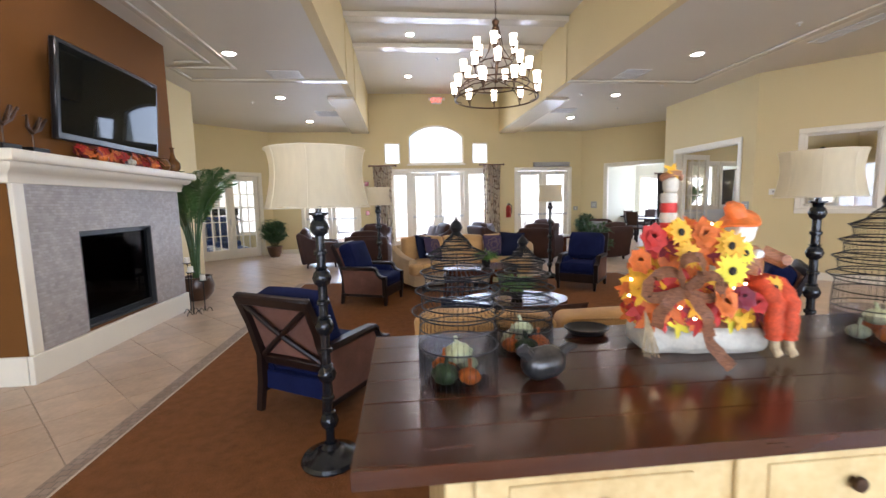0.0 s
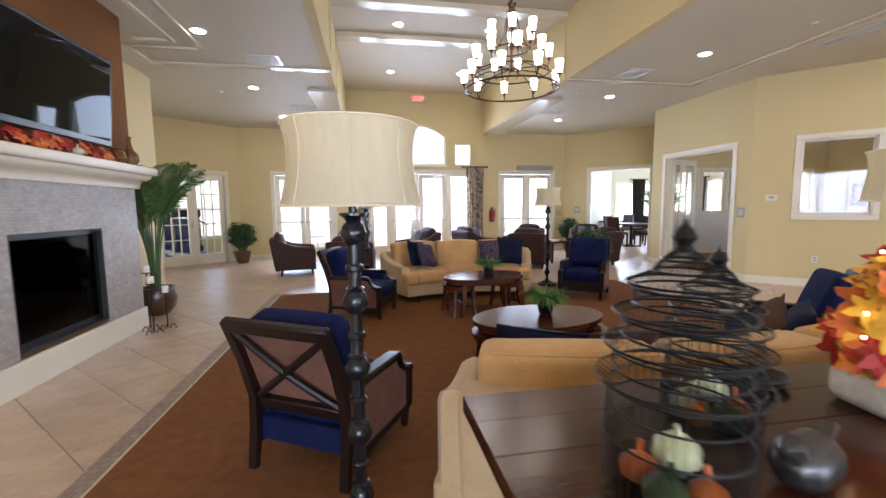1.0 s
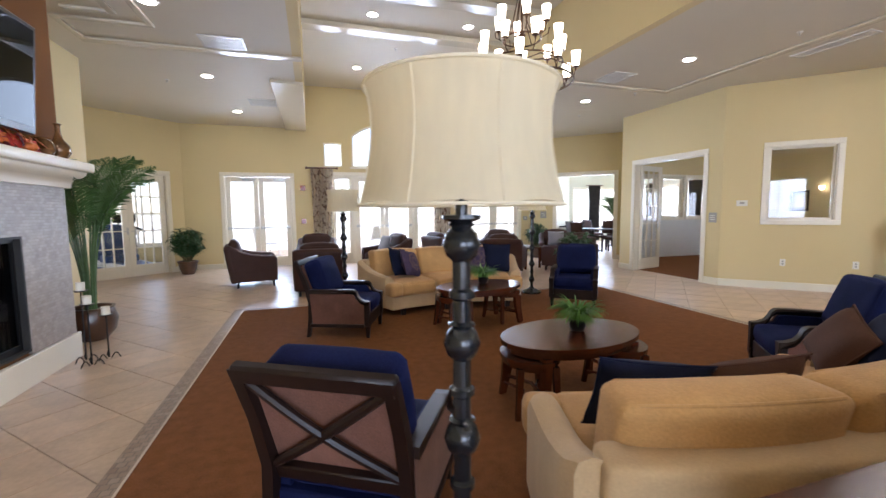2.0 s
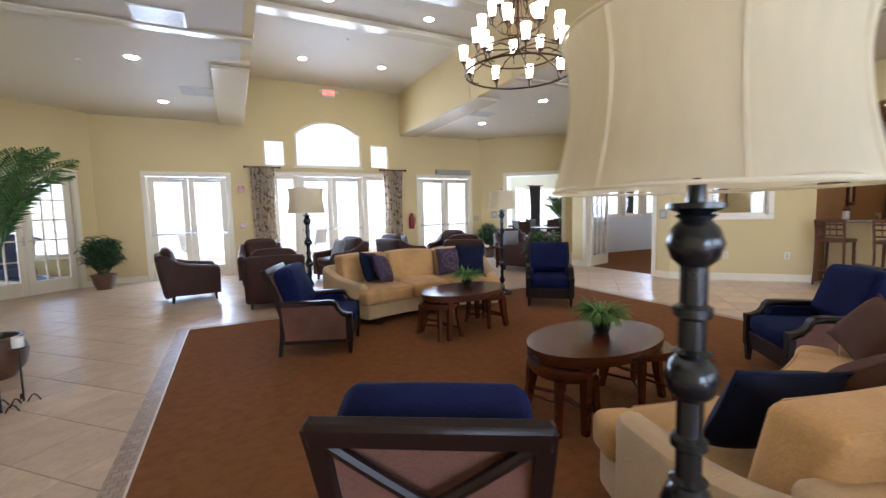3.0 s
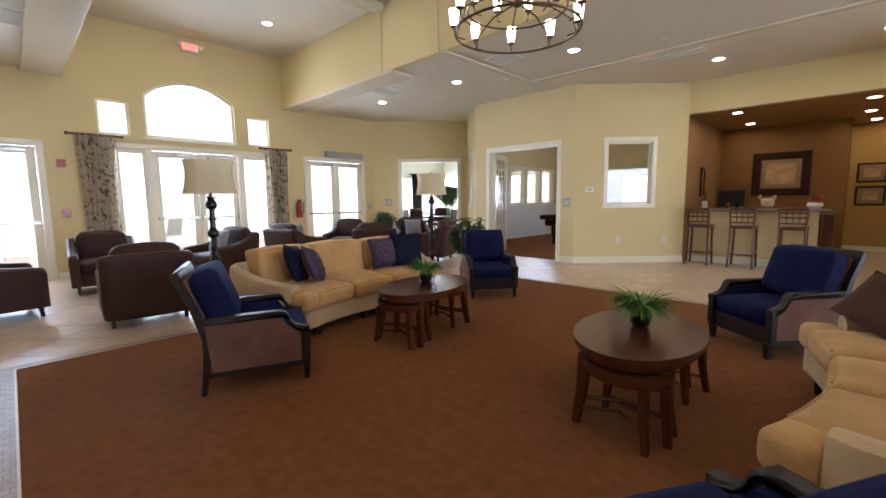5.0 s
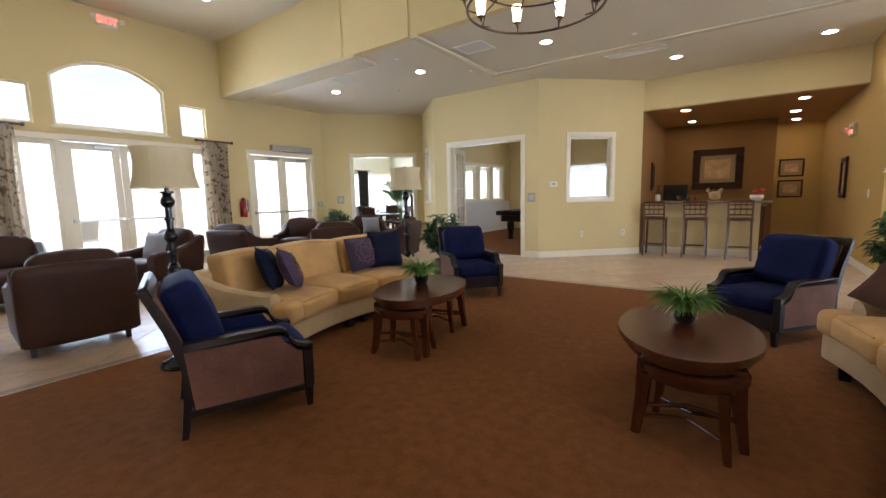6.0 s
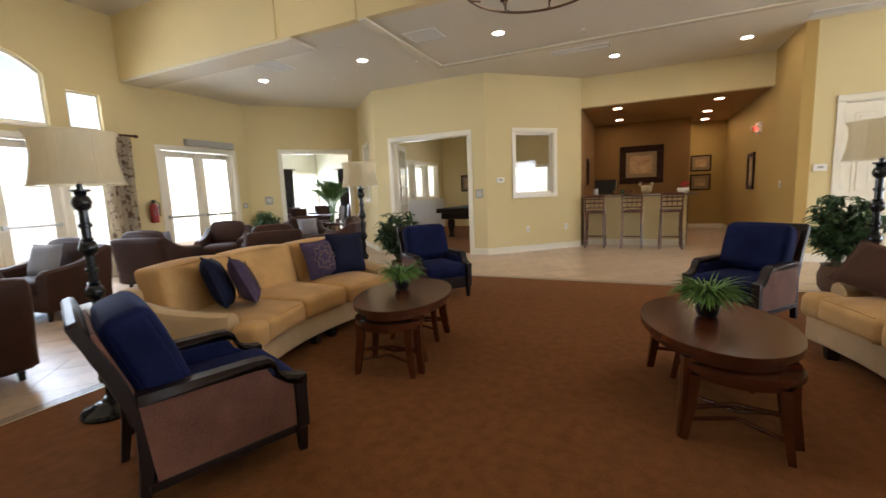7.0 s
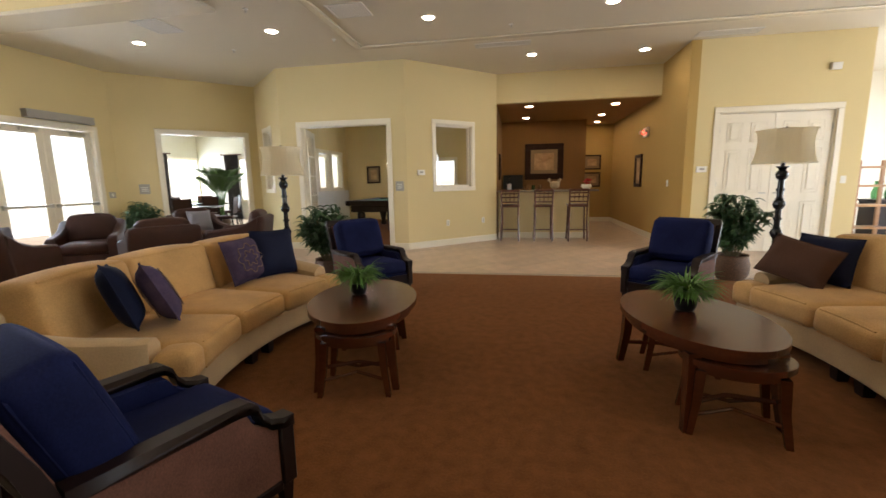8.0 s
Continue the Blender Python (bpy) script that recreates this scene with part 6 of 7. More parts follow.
part("moss_filling", soft(bmesh.new(), 0, 0, 0.17, 0.42, 0.2, 0.2, 0.08, 0.0), M_MAROON, arr, "dark red filling behind the flowers")
rnd = random.Random(7)


def flower(bm, ctr, n, r, w, nrm, mid=None):
    mid = mid or bm.verts.new(ctr)
    z = Vector(nrm).normalized()
    u = z.cross(Vector((0, 0, 1)) if abs(z.z) < 0.9 else Vector((1, 0, 0))).normalized()
    v = z.cross(u)
    for k in range(n):
        a = 2 * math.pi * k / n + rnd.uniform(-0.1, 0.1)
        d = math.cos(a) * u + math.sin(a) * v
        s = -math.sin(a) * u + math.cos(a) * v
        p = Vector(ctr)
        vs = [mid, bm.verts.new(p + d * r * 0.6 - s * w / 2 + z * r * 0.12), bm.verts.new(p + d * r + z * r * rnd.uniform(-0.15, 0.15)), bm.verts.new(p + d * r * 0.6 + s * w / 2 + z * r * 0.12)]
        bm.faces.new(vs)
    return mid


def maple(bm, ctr, r, nrm, spin):
    """A five-lobed silk leaf, cupped and toothed."""
    z = Vector(nrm).normalized()
    u = z.cross(Vector((0, 0, 1)) if abs(z.z) < 0.9 else Vector((1, 0, 0))).normalized()
    v = z.cross(u)
    p, rim = Vector(ctr), []
    for k in range(20):
        a = 2 * math.pi * k / 20 + spin
        lobe = (1.0, 0.72, 0.42, 0.66)[k % 4] * (1 - 0.25 * (1 - math.cos(a - spin)) / 2)
        rim.append(bm.verts.new(p + (math.cos(a) * u + math.sin(a) * v) * r * lobe + z * r * (0.25 * lobe * lobe * math.sin(2 * a) + 0.12 * lobe)))
    mid = bm.verts.new(p)
    for k in range(20):
        bm.faces.new((mid, rim[k], rim[(k + 1) % 20]))


def spot():
    a, e = (rnd.uniform(math.pi, 2 * math.pi) if rnd.random() < 0.72 else rnd.uniform(0, math.pi)), rnd.uniform(-0.1, 1.4)
    n = Vector((math.cos(a) * math.cos(e), math.sin(a) * math.cos(e) * 0.8, math.sin(e)))
    drop = 0.06 * max(0, n.x)
    return Vector((n.x * 0.26 - 0.01, n.y * 0.19, 0.15 + n.z * 0.28 - drop)), n


for k in range(270):
    p, n = spot()
    mt = (M_ORPETAL, M_REDPETAL, M_ORPETAL, M_YELLOW, M_REDPETAL, M_ORPETAL, M_MAROON, M_YELLOW, M_ORPETAL)[k % 9]
    bm = bmesh.new()
    maple(bm, p + n * rnd.uniform(-0.02, 0.025), rnd.uniform(0.04, 0.078), n + Vector((rnd.uniform(-0.4, 0.4), -0.5, rnd.uniform(-0.4, 0.4))), rnd.uniform(0, 6.28))
    part("silk_leaf", bm, mt, arr)
for x, y, z, r, mt in ((-0.14, -0.13, 0.43, 0.055, M_YELLOW), (0.03, -0.16, 0.385, 0.058, M_YELLOW), (0.01, -0.205, 0.31, 0.06, M_LEMON), (-0.13, -0.17, 0.36, 0.05, M_YELLOW), (0.09, -0.15, 0.36, 0.045, M_LEMON), (0.19, -0.17, 0.25, 0.04, M_YELLOW)):
    bm = bmesh.new()
    mid = flower(bm, (x, y, z), 14, r, r * 0.36, (rnd.uniform(-0.3, 0.3), -1, 0.3))
    flower(bm, (x, y - 0.006, z), 12, r * 0.7, r * 0.3, (rnd.uniform(-0.2, 0.2), -1, 0.3), mid)
    f = part("sunflower", bm, mt, arr, "yellow silk sunflower")
    part("seed_head", lathe(bmesh.new(), [(0, 0.01), (r * 0.16, 0.008), (r * 0.24, 0)], 12, pose(x, y - 0.008, z, 90)), M_SOIL, f)
for x, y, z, r, mt in ((-0.23, -0.11, 0.41, 0.055, M_REDPETAL), (-0.27, -0.09, 0.33, 0.05, M_ORPETAL), (-0.01, -0.215, 0.21, 0.055, M_ORPETAL), (0.07, -0.19, 0.22, 0.045, M_MAROON), (-0.04, -0.12, 0.42, 0.05, M_ORPETAL), (0.13, -0.18, 0.2, 0.04, M_REDPETAL)):
    bm = bmesh.new()
    mid = flower(bm, (x, y, z), 7, r, r * 0.95, (rnd.uniform(-0.3, 0.3), -1, 0.4))
    flower(bm, (x, y - 0.012, z), 6, r * 0.65, r * 0.7, (rnd.uniform(-0.3, 0.3), -1, 0.4), mid)
    part("poppy", bm, mt, arr, "open silk poppy")
for x, z in ((-0.13, 0.12), (0.07, 0.135)):
    bm = bmesh.new()
    maple(bm, (x, -0.13, z), 0.055, (0, -1, 0.2), 1.2)
    part("pale_leaf", bm, M_LEMON, arr, "yellow-green silk leaf")
for x, y, z in ((0.16, -0.1, 0.36), (0.27, -0.06, 0.34), (0.2, -0.03, 0.43), (-0.2, -0.15, 0.19)):
    bm = bmesh.new()
    for k in range(5):
        soft(bm, x + rnd.uniform(-0.014, 0.014), y + rnd.uniform(-0.01, 0.01), z + rnd.uniform(-0.014, 0.014), 0.034, 0.034, 0.03, 0.014, 0.0, cuts=4)
    part("cotton_puff", bm, M_PLATE, arr, "white cotton puff")


def ribbon(pts, w, wave=0.008):
    bm, prev, P = bmesh.new(), None, [Vector(p) for p in pts]
    n = 6 * (len(P) - 1)
    for i in range(n + 1):
        u = i / 6
        j = min(len(P) - 2, int(u))
        p0, p1, p2, p3 = P[max(0, j - 1)], P[j], P[j + 1], P[min(len(P) - 1, j + 2)]
        t = u - j
        q = 0.5 * (2 * p1 + (p2 - p0) * t + (2 * p0 - 5 * p1 + 4 * p2 - p3) * t * t + (3 * p1 - p0 - 3 * p2 + p3) * t ** 3)
        d = (p2 - p1).normalized()
        sd = d.cross(Vector((0, -0.75, 0.65))).normalized() * w / 2
        off = Vector((0, -wave * math.sin(1.3 * i), 0))
        row = [bm.verts.new(q + sd + off), bm.verts.new(q - off * 0.5), bm.verts.new(q - sd + off)]
        if prev:
            bm.faces.new((prev[0], prev[1], row[1], row[0]))
            bm.faces.new((prev[1], prev[2], row[2], row[1]))
        prev = row
    bmesh.ops.solidify(bm, geom=bm.faces[:], thickness=0.002)
    part("ribbon", bm, M_PLAID, arr, "brown plaid ribbon")


for pts, w in (([(-0.14, -0.18, 0.25), (-0.2, -0.22, 0.31), (-0.27, -0.2, 0.29), (-0.27, -0.17, 0.22), (-0.15, -0.19, 0.24)], 0.042),
               ([(-0.14, -0.18, 0.25), (-0.08, -0.23, 0.3), (-0.03, -0.22, 0.27), (-0.05, -0.2, 0.22), (-0.13, -0.19, 0.24)], 0.038),
               ([(-0.15, -0.19, 0.26), (-0.19, -0.24, 0.34), (-0.13, -0.25, 0.36), (-0.1, -0.22, 0.3), (-0.14, -0.2, 0.25)], 0.038),
               ([(-0.14, -0.2, 0.25), (-0.09, -0.24, 0.17), (-0.07, -0.23, 0.09), (-0.03, -0.25, 0.04), (-0.01, -0.27, 0.015)], 0.05),
               ([(-0.15, -0.2, 0.25), (-0.22, -0.2, 0.2), (-0.24, -0.17, 0.12)], 0.045)):
    ribbon(pts, w)
# seated cloth figure with a floppy hat
sx, sz = 0.17, 0.3
bm = soft(bmesh.new(), sx + 0.02, 0.0, sz, 0.13, 0.1, 0.15, 0.045, 0.0, cuts=6)
tube(bm, [(sx - 0.03, -0.03, sz + 0.05), (sx - 0.07, -0.1, sz + 0.01), (sx - 0.02, -0.14, sz + 0.0)], 0.026, 8, taper=[1, 1, 0.7])
tube(bm, [(sx + 0.07, -0.03, sz + 0.05), (sx + 0.12, -0.08, sz + 0.02), (sx + 0.1, -0.12, sz + 0.03)], 0.026, 8, taper=[1, 1, 0.7])
doll = part("cloth_figure", bm, M_PLAID, arr, "stuffed plaid cloth figure")
part("stuffed_head", soft(bmesh.new(), sx - 0.005, -0.02, sz + 0.125, 0.085, 0.08, 0.095, 0.04, 0.0, cuts=6), M_PLATE, doll, "white stuffed head")
hat = lathe(bmesh.new(), [(0, 0.1), (0.02, 0.1), (0.045, 0.075), (0.05, 0.03), (0.1, 0.008), (0.1, 0.0), (0, 0.02)], 24)
for v in hat.verts:
    v.co.z += 0.016 * math.sin(2.0 * math.atan2(v.co.y, v.co.x)) * (v.co.xy.length > 0.06)
    v.co.x -= 0.5 * max(0, v.co.z - 0.05)
bmesh.ops.transform(hat, matrix=pose(sx - 0.03, -0.02, sz + 0.155, 12, -16, 0) @ Matrix.Scale(0.78, 4), verts=hat.verts[:])
part("cloth_hat", hat, M_ORPETAL, doll, "floppy orange cloth hat")
for dx in (0.0, 0.055):
    pts = [(sx + dx, -0.06, 0.25), (sx + dx, -0.15, 0.255), (sx + 0.02 + dx, -0.185, 0.2), (sx + 0.015 + dx, -0.19, 0.13), (sx + 0.02 + dx, -0.185, 0.085)]
    bm = tube(bmesh.new(), [Vector(pts[int(u)]).lerp(Vector(pts[min(4, int(u) + 1)]), u - int(u)) for u in np.linspace(0, 4, 17)], 0.029, 12, taper=[1.05 + 0.07 * math.sin(2.4 * k) + 0.06 * math.sin(1.1 * k + 9 * dx) - 0.012 * abs(k - 8) for k in range(17)])
    part("stuffed_leg", bm, M_REDCLOTH, doll, "crumpled red-orange cloth trouser leg")
    part("straw_foot", tube(bmesh.new(), [(sx + 0.02 + dx, -0.185, 0.09), (sx + 0.025 + dx, -0.19, 0.05), (sx + 0.035 + dx, -0.2, 0.03)], 0.015, 8), M_BURLAP, doll, "straw foot")
# striped post with a small straw head
for k, z in enumerate((0.385, 0.42, 0.455, 0.49, 0.525)):
    part("striped_post", lathe(bmesh.new(), [(0, z), (0.03, z), (0.034, z + 0.016), (0.031, z + 0.034), (0, z + 0.034)], 16, pose(-0.11, 0.03, 0)), M_REDPETAL if k % 2 else M_BIRCH, arr, "banded cloth post")
part("post_dowel", lathe(bmesh.new(), [(0, 0.1), (0.02, 0.1), (0.02, 0.41), (0, 0.41)], 10, pose(-0.11, 0.03, 0)), M_BURLAP, arr)
part("straw_head", soft(bmesh.new(), -0.11, 0.02, 0.59, 0.06, 0.058, 0.068, 0.028, 0.0, cuts=5), M_BIRCH, arr, "round stuffed straw head")
bm = bmesh.new()
maple(bm, (-0.115, -0.005, 0.635), 0.045, (0.2, -1, 0.8), 0.4)
part("head_leaf", bm, M_YELLOW, arr, "gold leaf cap")
bm = tube(bmesh.new(), [(-0.15, 0.02, 0.612), (-0.13, -0.01, 0.625), (-0.09, -0.01, 0.625), (-0.07, 0.02, 0.612)], 0.012, 8)
part("head_band", bm, M_PLAID, arr, "brown plaid head band")
for k in range(26):
    p, n = spot()
    part("fairy_light", lathe(bmesh.new(), [(0, -0.005), (0.004, -0.002), (0.004, 0.002), (0, 0.005)], 8, pose(*(p + n * 0.035))), M_FAIRY, arr, "tiny lit fairy light")
for x0 in (-0.25, 0.26):
    bm = bmesh.new()
    for k in range(16):
        a = rnd.uniform(-0.5, 0.5)
        tube(bm, [(x0, -0.1, 0.16), (x0 + 0.03 * a, -0.14, 0.1), (x0 + 0.07 * a, -0.16, 0.01 + 0.05 * rnd.random())], 0.002, 4)
    tagged(part("raffia", bm, M_BURLAP, arr, "straw raffia tuft"), kind="stuff")

# ---- mantel decorations ----
MZ = 1.857
v = thing("bottle_vase", "tall amber glazed bottle vase on the mantel", "vase", m=pose(-2.92, 5.83, MZ))
part("body", lathe(bmesh.new(), [(0, 0), (0.05, 0), (0.085, 0.06), (0.08, 0.12), (0.035, 0.18), (0.02, 0.24), (0.02, 0.3), (0.032, 0.31), (0.026, 0.314), (0.014, 0.3), (0, 0.29)], 26), M_AMBER, v)
v = thing("round_vase", "squat amber glazed vase on the mantel", "vase", m=pose(-2.95, 5.65, MZ))
part("body", lathe(bmesh.new(), [(0, 0), (0.06, 0), (0.09, 0.06), (0.07, 0.13), (0.05, 0.15), (0.055, 0.16), (0.04, 0.15), (0, 0.14)], 26), M_AMBER, v)
for k in range(9):
    y = 4.3 + 0.145 * k
    if k in (1, 4, 7):
        single("small_pumpkin", gourd(bmesh.new(), 0, 0, 0, 0.05), M_BIRCH if k == 4 else M_ORANGE, "small decorative pumpkin on the mantel", "pumpkin", "mantel pumpkins", pose(-2.87, y, MZ))
    g = thing("leaf_cluster", "cluster of orange silk autumn leaves on the mantel", "decoration", "mantel leaves", pose(-2.93, y, MZ))
    for j in range(9):
        bm = bmesh.new()
        flower(bm, (rnd.uniform(-0.06, 0.07), rnd.uniform(-0.09, 0.09), 0.045 + rnd.uniform(0, 0.07)), 5, 0.06, 0.04, (1, rnd.uniform(-0.5, 0.5), rnd.uniform(0.2, 1)))
        part("silk_leaf", bm, (M_ORPETAL, M_REDPETAL, M_MAROON)[j % 3], g)
    part("twig", tube(bmesh.new(), [(-0.02, -0.09, 0.006), (0.01, 0, 0.02), (0, 0.09, 0.006)], 0.005, 6), M_STEM, g)
for y, h in ((3.52, 0.34), (3.78, 0.3)):
    s = thing("antler_sculpture", "bronze branching sculpture on a dark block", "sculpture", "mantel sculptures", pose(-2.95, y, MZ))
    part("block", box(-0.06, 0.06, -0.08, 0.08, 0, 0.045, bev=0.004), M_BLACK, s)
    bm = bmesh.new()
    tube(bm, [(0, 0, 0.045), (0, 0.0, h * 0.55)], 0.006, 6)
    for a, l in ((0.0, 0.16), (0.9, 0.12), (-0.8, 0.14), (2.4, 0.1)):
        tube(bm, [(0, 0, h * 0.55), (0, l * 0.5 * math.cos(a), h * 0.7), (0.02, l * math.cos(a) * 0.8, h), (0, l * math.cos(a), h * 0.95)], 0.016, 8, taper=[1, 0.9, 0.5, 0.2])
    part("branches", bm, M_BRONZE, s)

# candle stands on the floor by the hearth
for x, y, h in ((-2.72, 5.62, 0.56), (-2.66, 5.8, 0.42), (-2.83, 5.78, 0.66)):
    c = thing("candle_stand", "black scrolled metal candle stand with an ivory candle", "candle holder", "hearth candle stands", pose(x, y, 0.003))
    bm = bmesh.new()
    tube(bm, [(0, 0, 0.02), (0, 0, h)], 0.007, 8)
    for k in range(3):
        a = 2 * math.pi * k / 3
        pts = [((0.02 + 0.075 * u + 0.0) * math.cos(a), (0.02 + 0.075 * u) * math.sin(a), 0.012 + 0.05 * math.sin(math.pi * u)) for u in np.linspace(0, 1, 9)]
        tube(bm, pts, 0.005, 6)
    part("stand", bm, M_BLACK, c)
    part("dish", lathe(bmesh.new(), [(0, h), (0.045, h), (0.055, h + 0.012), (0.05, h + 0.013), (0, h + 0.006)], 20), M_BLACK, c)
    part("candle", lathe(bmesh.new(), [(0, h + 0.007), (0.034, h + 0.007), (0.034, h + 0.085), (0.028, h + 0.082), (0, h + 0.08)], 20), M_CANDLE, c, "ivory pillar candle")


# ---- bar ----
bar = thing("bar_counter", "tan bar counter with a granite top and pale plinth", "bar counter", m=pose(0, 0, 0))
part("front_wall", box(8.0, 8.12, 3.25, 5.22, 0.003, 1.03), M_WALL, bar, "yellow painted counter front")
part("plinth", box(7.978, 7.998, 3.25, 5.22, 0.003, 0.13, bev=0.005), M_WHITE, bar, "cream painted plinth")
part("countertop", box(7.75, 8.3, 3.1, 5.23, 1.032, 1.075, bev=0.012), M_GRANITE, bar, "speckled granite counter top")
part("end_cabinet", box(8.13, 8.75, 3.22, 3.5, 0.003, 0.98, bev=0.008), M_STOOL, bar, "dark wood end cabinet")
back_bar = thing("back_bar_cabinet", "dark wood back bar cabinet with a granite top", "cabinet", m=pose(0, 0, 0))
part("body", box(10.15, 10.68, 3.1, 5.2, 0.003, 0.9, bev=0.006), M_STOOL, back_bar)
part("top", box(10.1, 10.69, 3.08, 5.22, 0.902, 0.94, bev=0.008), M_GRANITE, back_bar)


def bar_stool(y):
    s = thing("bar_stool", "dark wood bar stool with a lattice back", "bar stool", "bar stools", pose(7.66, y, 0.003, 0, 0, -90))
    W = 0.19
    for sx in (-1, 1):
        part("front_leg", leg(bmesh.new(), sx * (W - 0.02), W - 0.02, 0, 0.72, 0.035, 0.036, sx * 0.02, 0.02), M_STOOL, s)
        part("back_leg", tube(bmesh.new(), [(sx * W, -W - 0.04, 0), (sx * (W - 0.015), -W + 0.01, 0.45), (sx * (W - 0.015), -W, 0.74), (sx * (W - 0.005), -W - 0.07, 1.09)], 0.019, 8), M_STOOL, s)
        part("side_stretcher", tube(bmesh.new(), [(sx * (W - 0.005), -W + 0.0, 0.28), (sx * (W - 0.005), W, 0.28)], 0.012, 8), M_STOOL, s)
    part("foot_rail", tube(bmesh.new(), [(-W + 0.01, W, 0.2), (W - 0.01, W, 0.2)], 0.014, 8), M_STOOL, s)
    part("rear_stretcher", tube(bmesh.new(), [(-W + 0.01, -W - 0.01, 0.25), (W - 0.01, -W - 0.01, 0.25)], 0.012, 8), M_STOOL, s)
    part("seat", soft(bmesh.new(), 0, 0, 0.745, 0.41, 0.4, 0.055, 0.02, 0.006), M_STOOL, s)
    for z, yy in ((0.83, -0.215), (0.93, -0.23), (1.01, -0.247), (1.08, -0.258)):
        part("back_slat", box(-W + 0.02, W - 0.02, yy - 0.011, yy + 0.011, z - 0.014 - (0.02 if z > 1.05 else 0), z + 0.014, bev=0.004), M_STOOL, s)
    for x in (-0.085, 0.0, 0.085):
        part("back_spindle", tube(bmesh.new(), [(x, -0.217, 0.83), (x, -0.258, 1.07)], 0.008, 6), M_STOOL, s)
    return s


for y in (4.95, 4.25, 3.55):
    bar_stool(y)


def picture(m, w, h, border=0.1, label="dark wood framed print with a pale mat", mat=0.08):
    p = thing("framed_picture", label, "picture", "framed pictures", m)
    bm = bmesh.new()
    for a in ((-w / 2, w / 2, -h / 2, -h / 2 + border), (-w / 2, w / 2, h / 2 - border, h / 2), (-w / 2, -w / 2 + border, -h / 2 + border, h / 2 - border), (w / 2 - border, w / 2, -h / 2 + border, h / 2 - border)):
        bx(bm, a[0], a[1], 0.002, 0.04, a[2], a[3], bev=0.01)
    part("frame", bm, M_PICFRAME, p)
    part("mat_board", box(-w / 2 + border, w / 2 - border, 0.004, 0.012, -h / 2 + border, h / 2 - border), M_MAT, p)
    part("print", box(-w / 2 + border + mat, w / 2 - border - mat, 0.0125, 0.015, -h / 2 + border + mat, h / 2 - border - mat), M_PAPER, p)
    return p


picture(pose(10.7, 4.08, 1.8, 0, 0, 90), 1.05, 0.98, 0.16, "large landscape print in a wide dark frame", 0.1)
picture(pose(12.0, 2.58, 1.8, 0, 0, 90), 0.5, 0.44, 0.04)
picture(pose(12.0, 2.58, 1.28, 0, 0, 90), 0.5, 0.44, 0.04)
picture(pose(9.05, 2.0, 1.46), 0.55, 0.75, 0.08, "dark framed still life on the hall wall")
picture(pose(8.9, 5.25, 1.62, 0, 0, 180), 0.3, 0.62, 0.06, "narrow dark framed picture beside the bar")
picture(pose(13.0, 9.9, 1.6, 0, 0, 90), 0.5, 0.6, 0.05, "small framed picture in the billiard room")
m = thing("bar_monitor", "black flat monitor on the back bar", "monitor", m=pose(10.35, 4.93, 0.942, 0, 0, 90))
part("screen", box(-0.27, 0.27, -0.02, 0.02, 0.12, 0.5, bev=0.008), M_GLOSSBLACK, m)
part("stand", box(-0.1, 0.1, -0.06, 0.06, 0, 0.012, bev=0.004), M_GLOSSBLACK, m)
part("neck", box(-0.03, 0.03, -0.012, 0.012, 0.012, 0.13), M_GLOSSBLACK, m)
b = thing("decanter", "clear glass decanter on the bar", "bottle", m=pose(8.05, 4.98, 1.077))
part("body", lathe(bmesh.new(), [(0, 0), (0.055, 0), (0.06, 0.02), (0.055, 0.16), (0.02, 0.22), (0.018, 0.28), (0.028, 0.29), (0.03, 0.32), (0, 0.34)], 20), M_DARKGLASS, b)
part("water", lathe(bmesh.new(), [(0, 0.006), (0.05, 0.006), (0.05, 0.14), (0, 0.14)], 18), M_PLATE, b, "pale filling")
b = thing("rooster_ornament", "pale ceramic rooster ornament on the bar", "ornament", m=pose(8.1, 3.98, 1.077, 0, 0, 80))
part("body", soft(bmesh.new(), 0, 0, 0.1, 0.2, 0.11, 0.16, 0.06, 0.0, cuts=6), M_BURLAP, b)
part("tail", tube(bmesh.new(), [(0.07, 0, 0.12), (0.13, 0, 0.2), (0.12, 0, 0.25)], 0.045, 8, taper=[1, 0.8, 0.4]), M_BURLAP, b)
part("neck", tube(bmesh.new(), [(-0.06, 0, 0.14), (-0.1, 0, 0.21), (-0.1, 0, 0.24)], 0.04, 8, taper=[1, 0.8, 0.5]), M_BURLAP, b)
b = thing("flower_bowl", "red flowers in a round white bowl on the bar", "flowers", m=pose(8.05, 3.32, 1.077))
part("bowl", lathe(bmesh.new(), [(0, 0), (0.07, 0), (0.11, 0.05), (0.1, 0.1), (0.095, 0.1), (0, 0.09)], 24), M_PLATE, b, "white ceramic bowl")
bm = bmesh.new()
for k in range(14):
    flower(bm, (rnd.uniform(-0.08, 0.08), rnd.uniform(-0.08, 0.08), 0.12 + rnd.uniform(0, 0.08)), 6, 0.05, 0.035, (rnd.uniform(-1, 1), rnd.uniform(-1, 1), 1))
part("blooms", bm, M_REDPETAL, b, "red silk blooms")
for k, y in enumerate((4.6, 4.45, 4.3)):
    g = thing("bar_glass", "small clear glass jar on the bar", "jar", "bar jars", pose(8.12, y, 1.077))
    part("body", lathe(bmesh.new(), [(0, 0), (0.035, 0), (0.04, 0.02), (0.04, 0.1), (0.036, 0.1), (0.034, 0.01), (0, 0.008)], 16), M_GREENGLASS if k == 1 else M_AMBER, g)


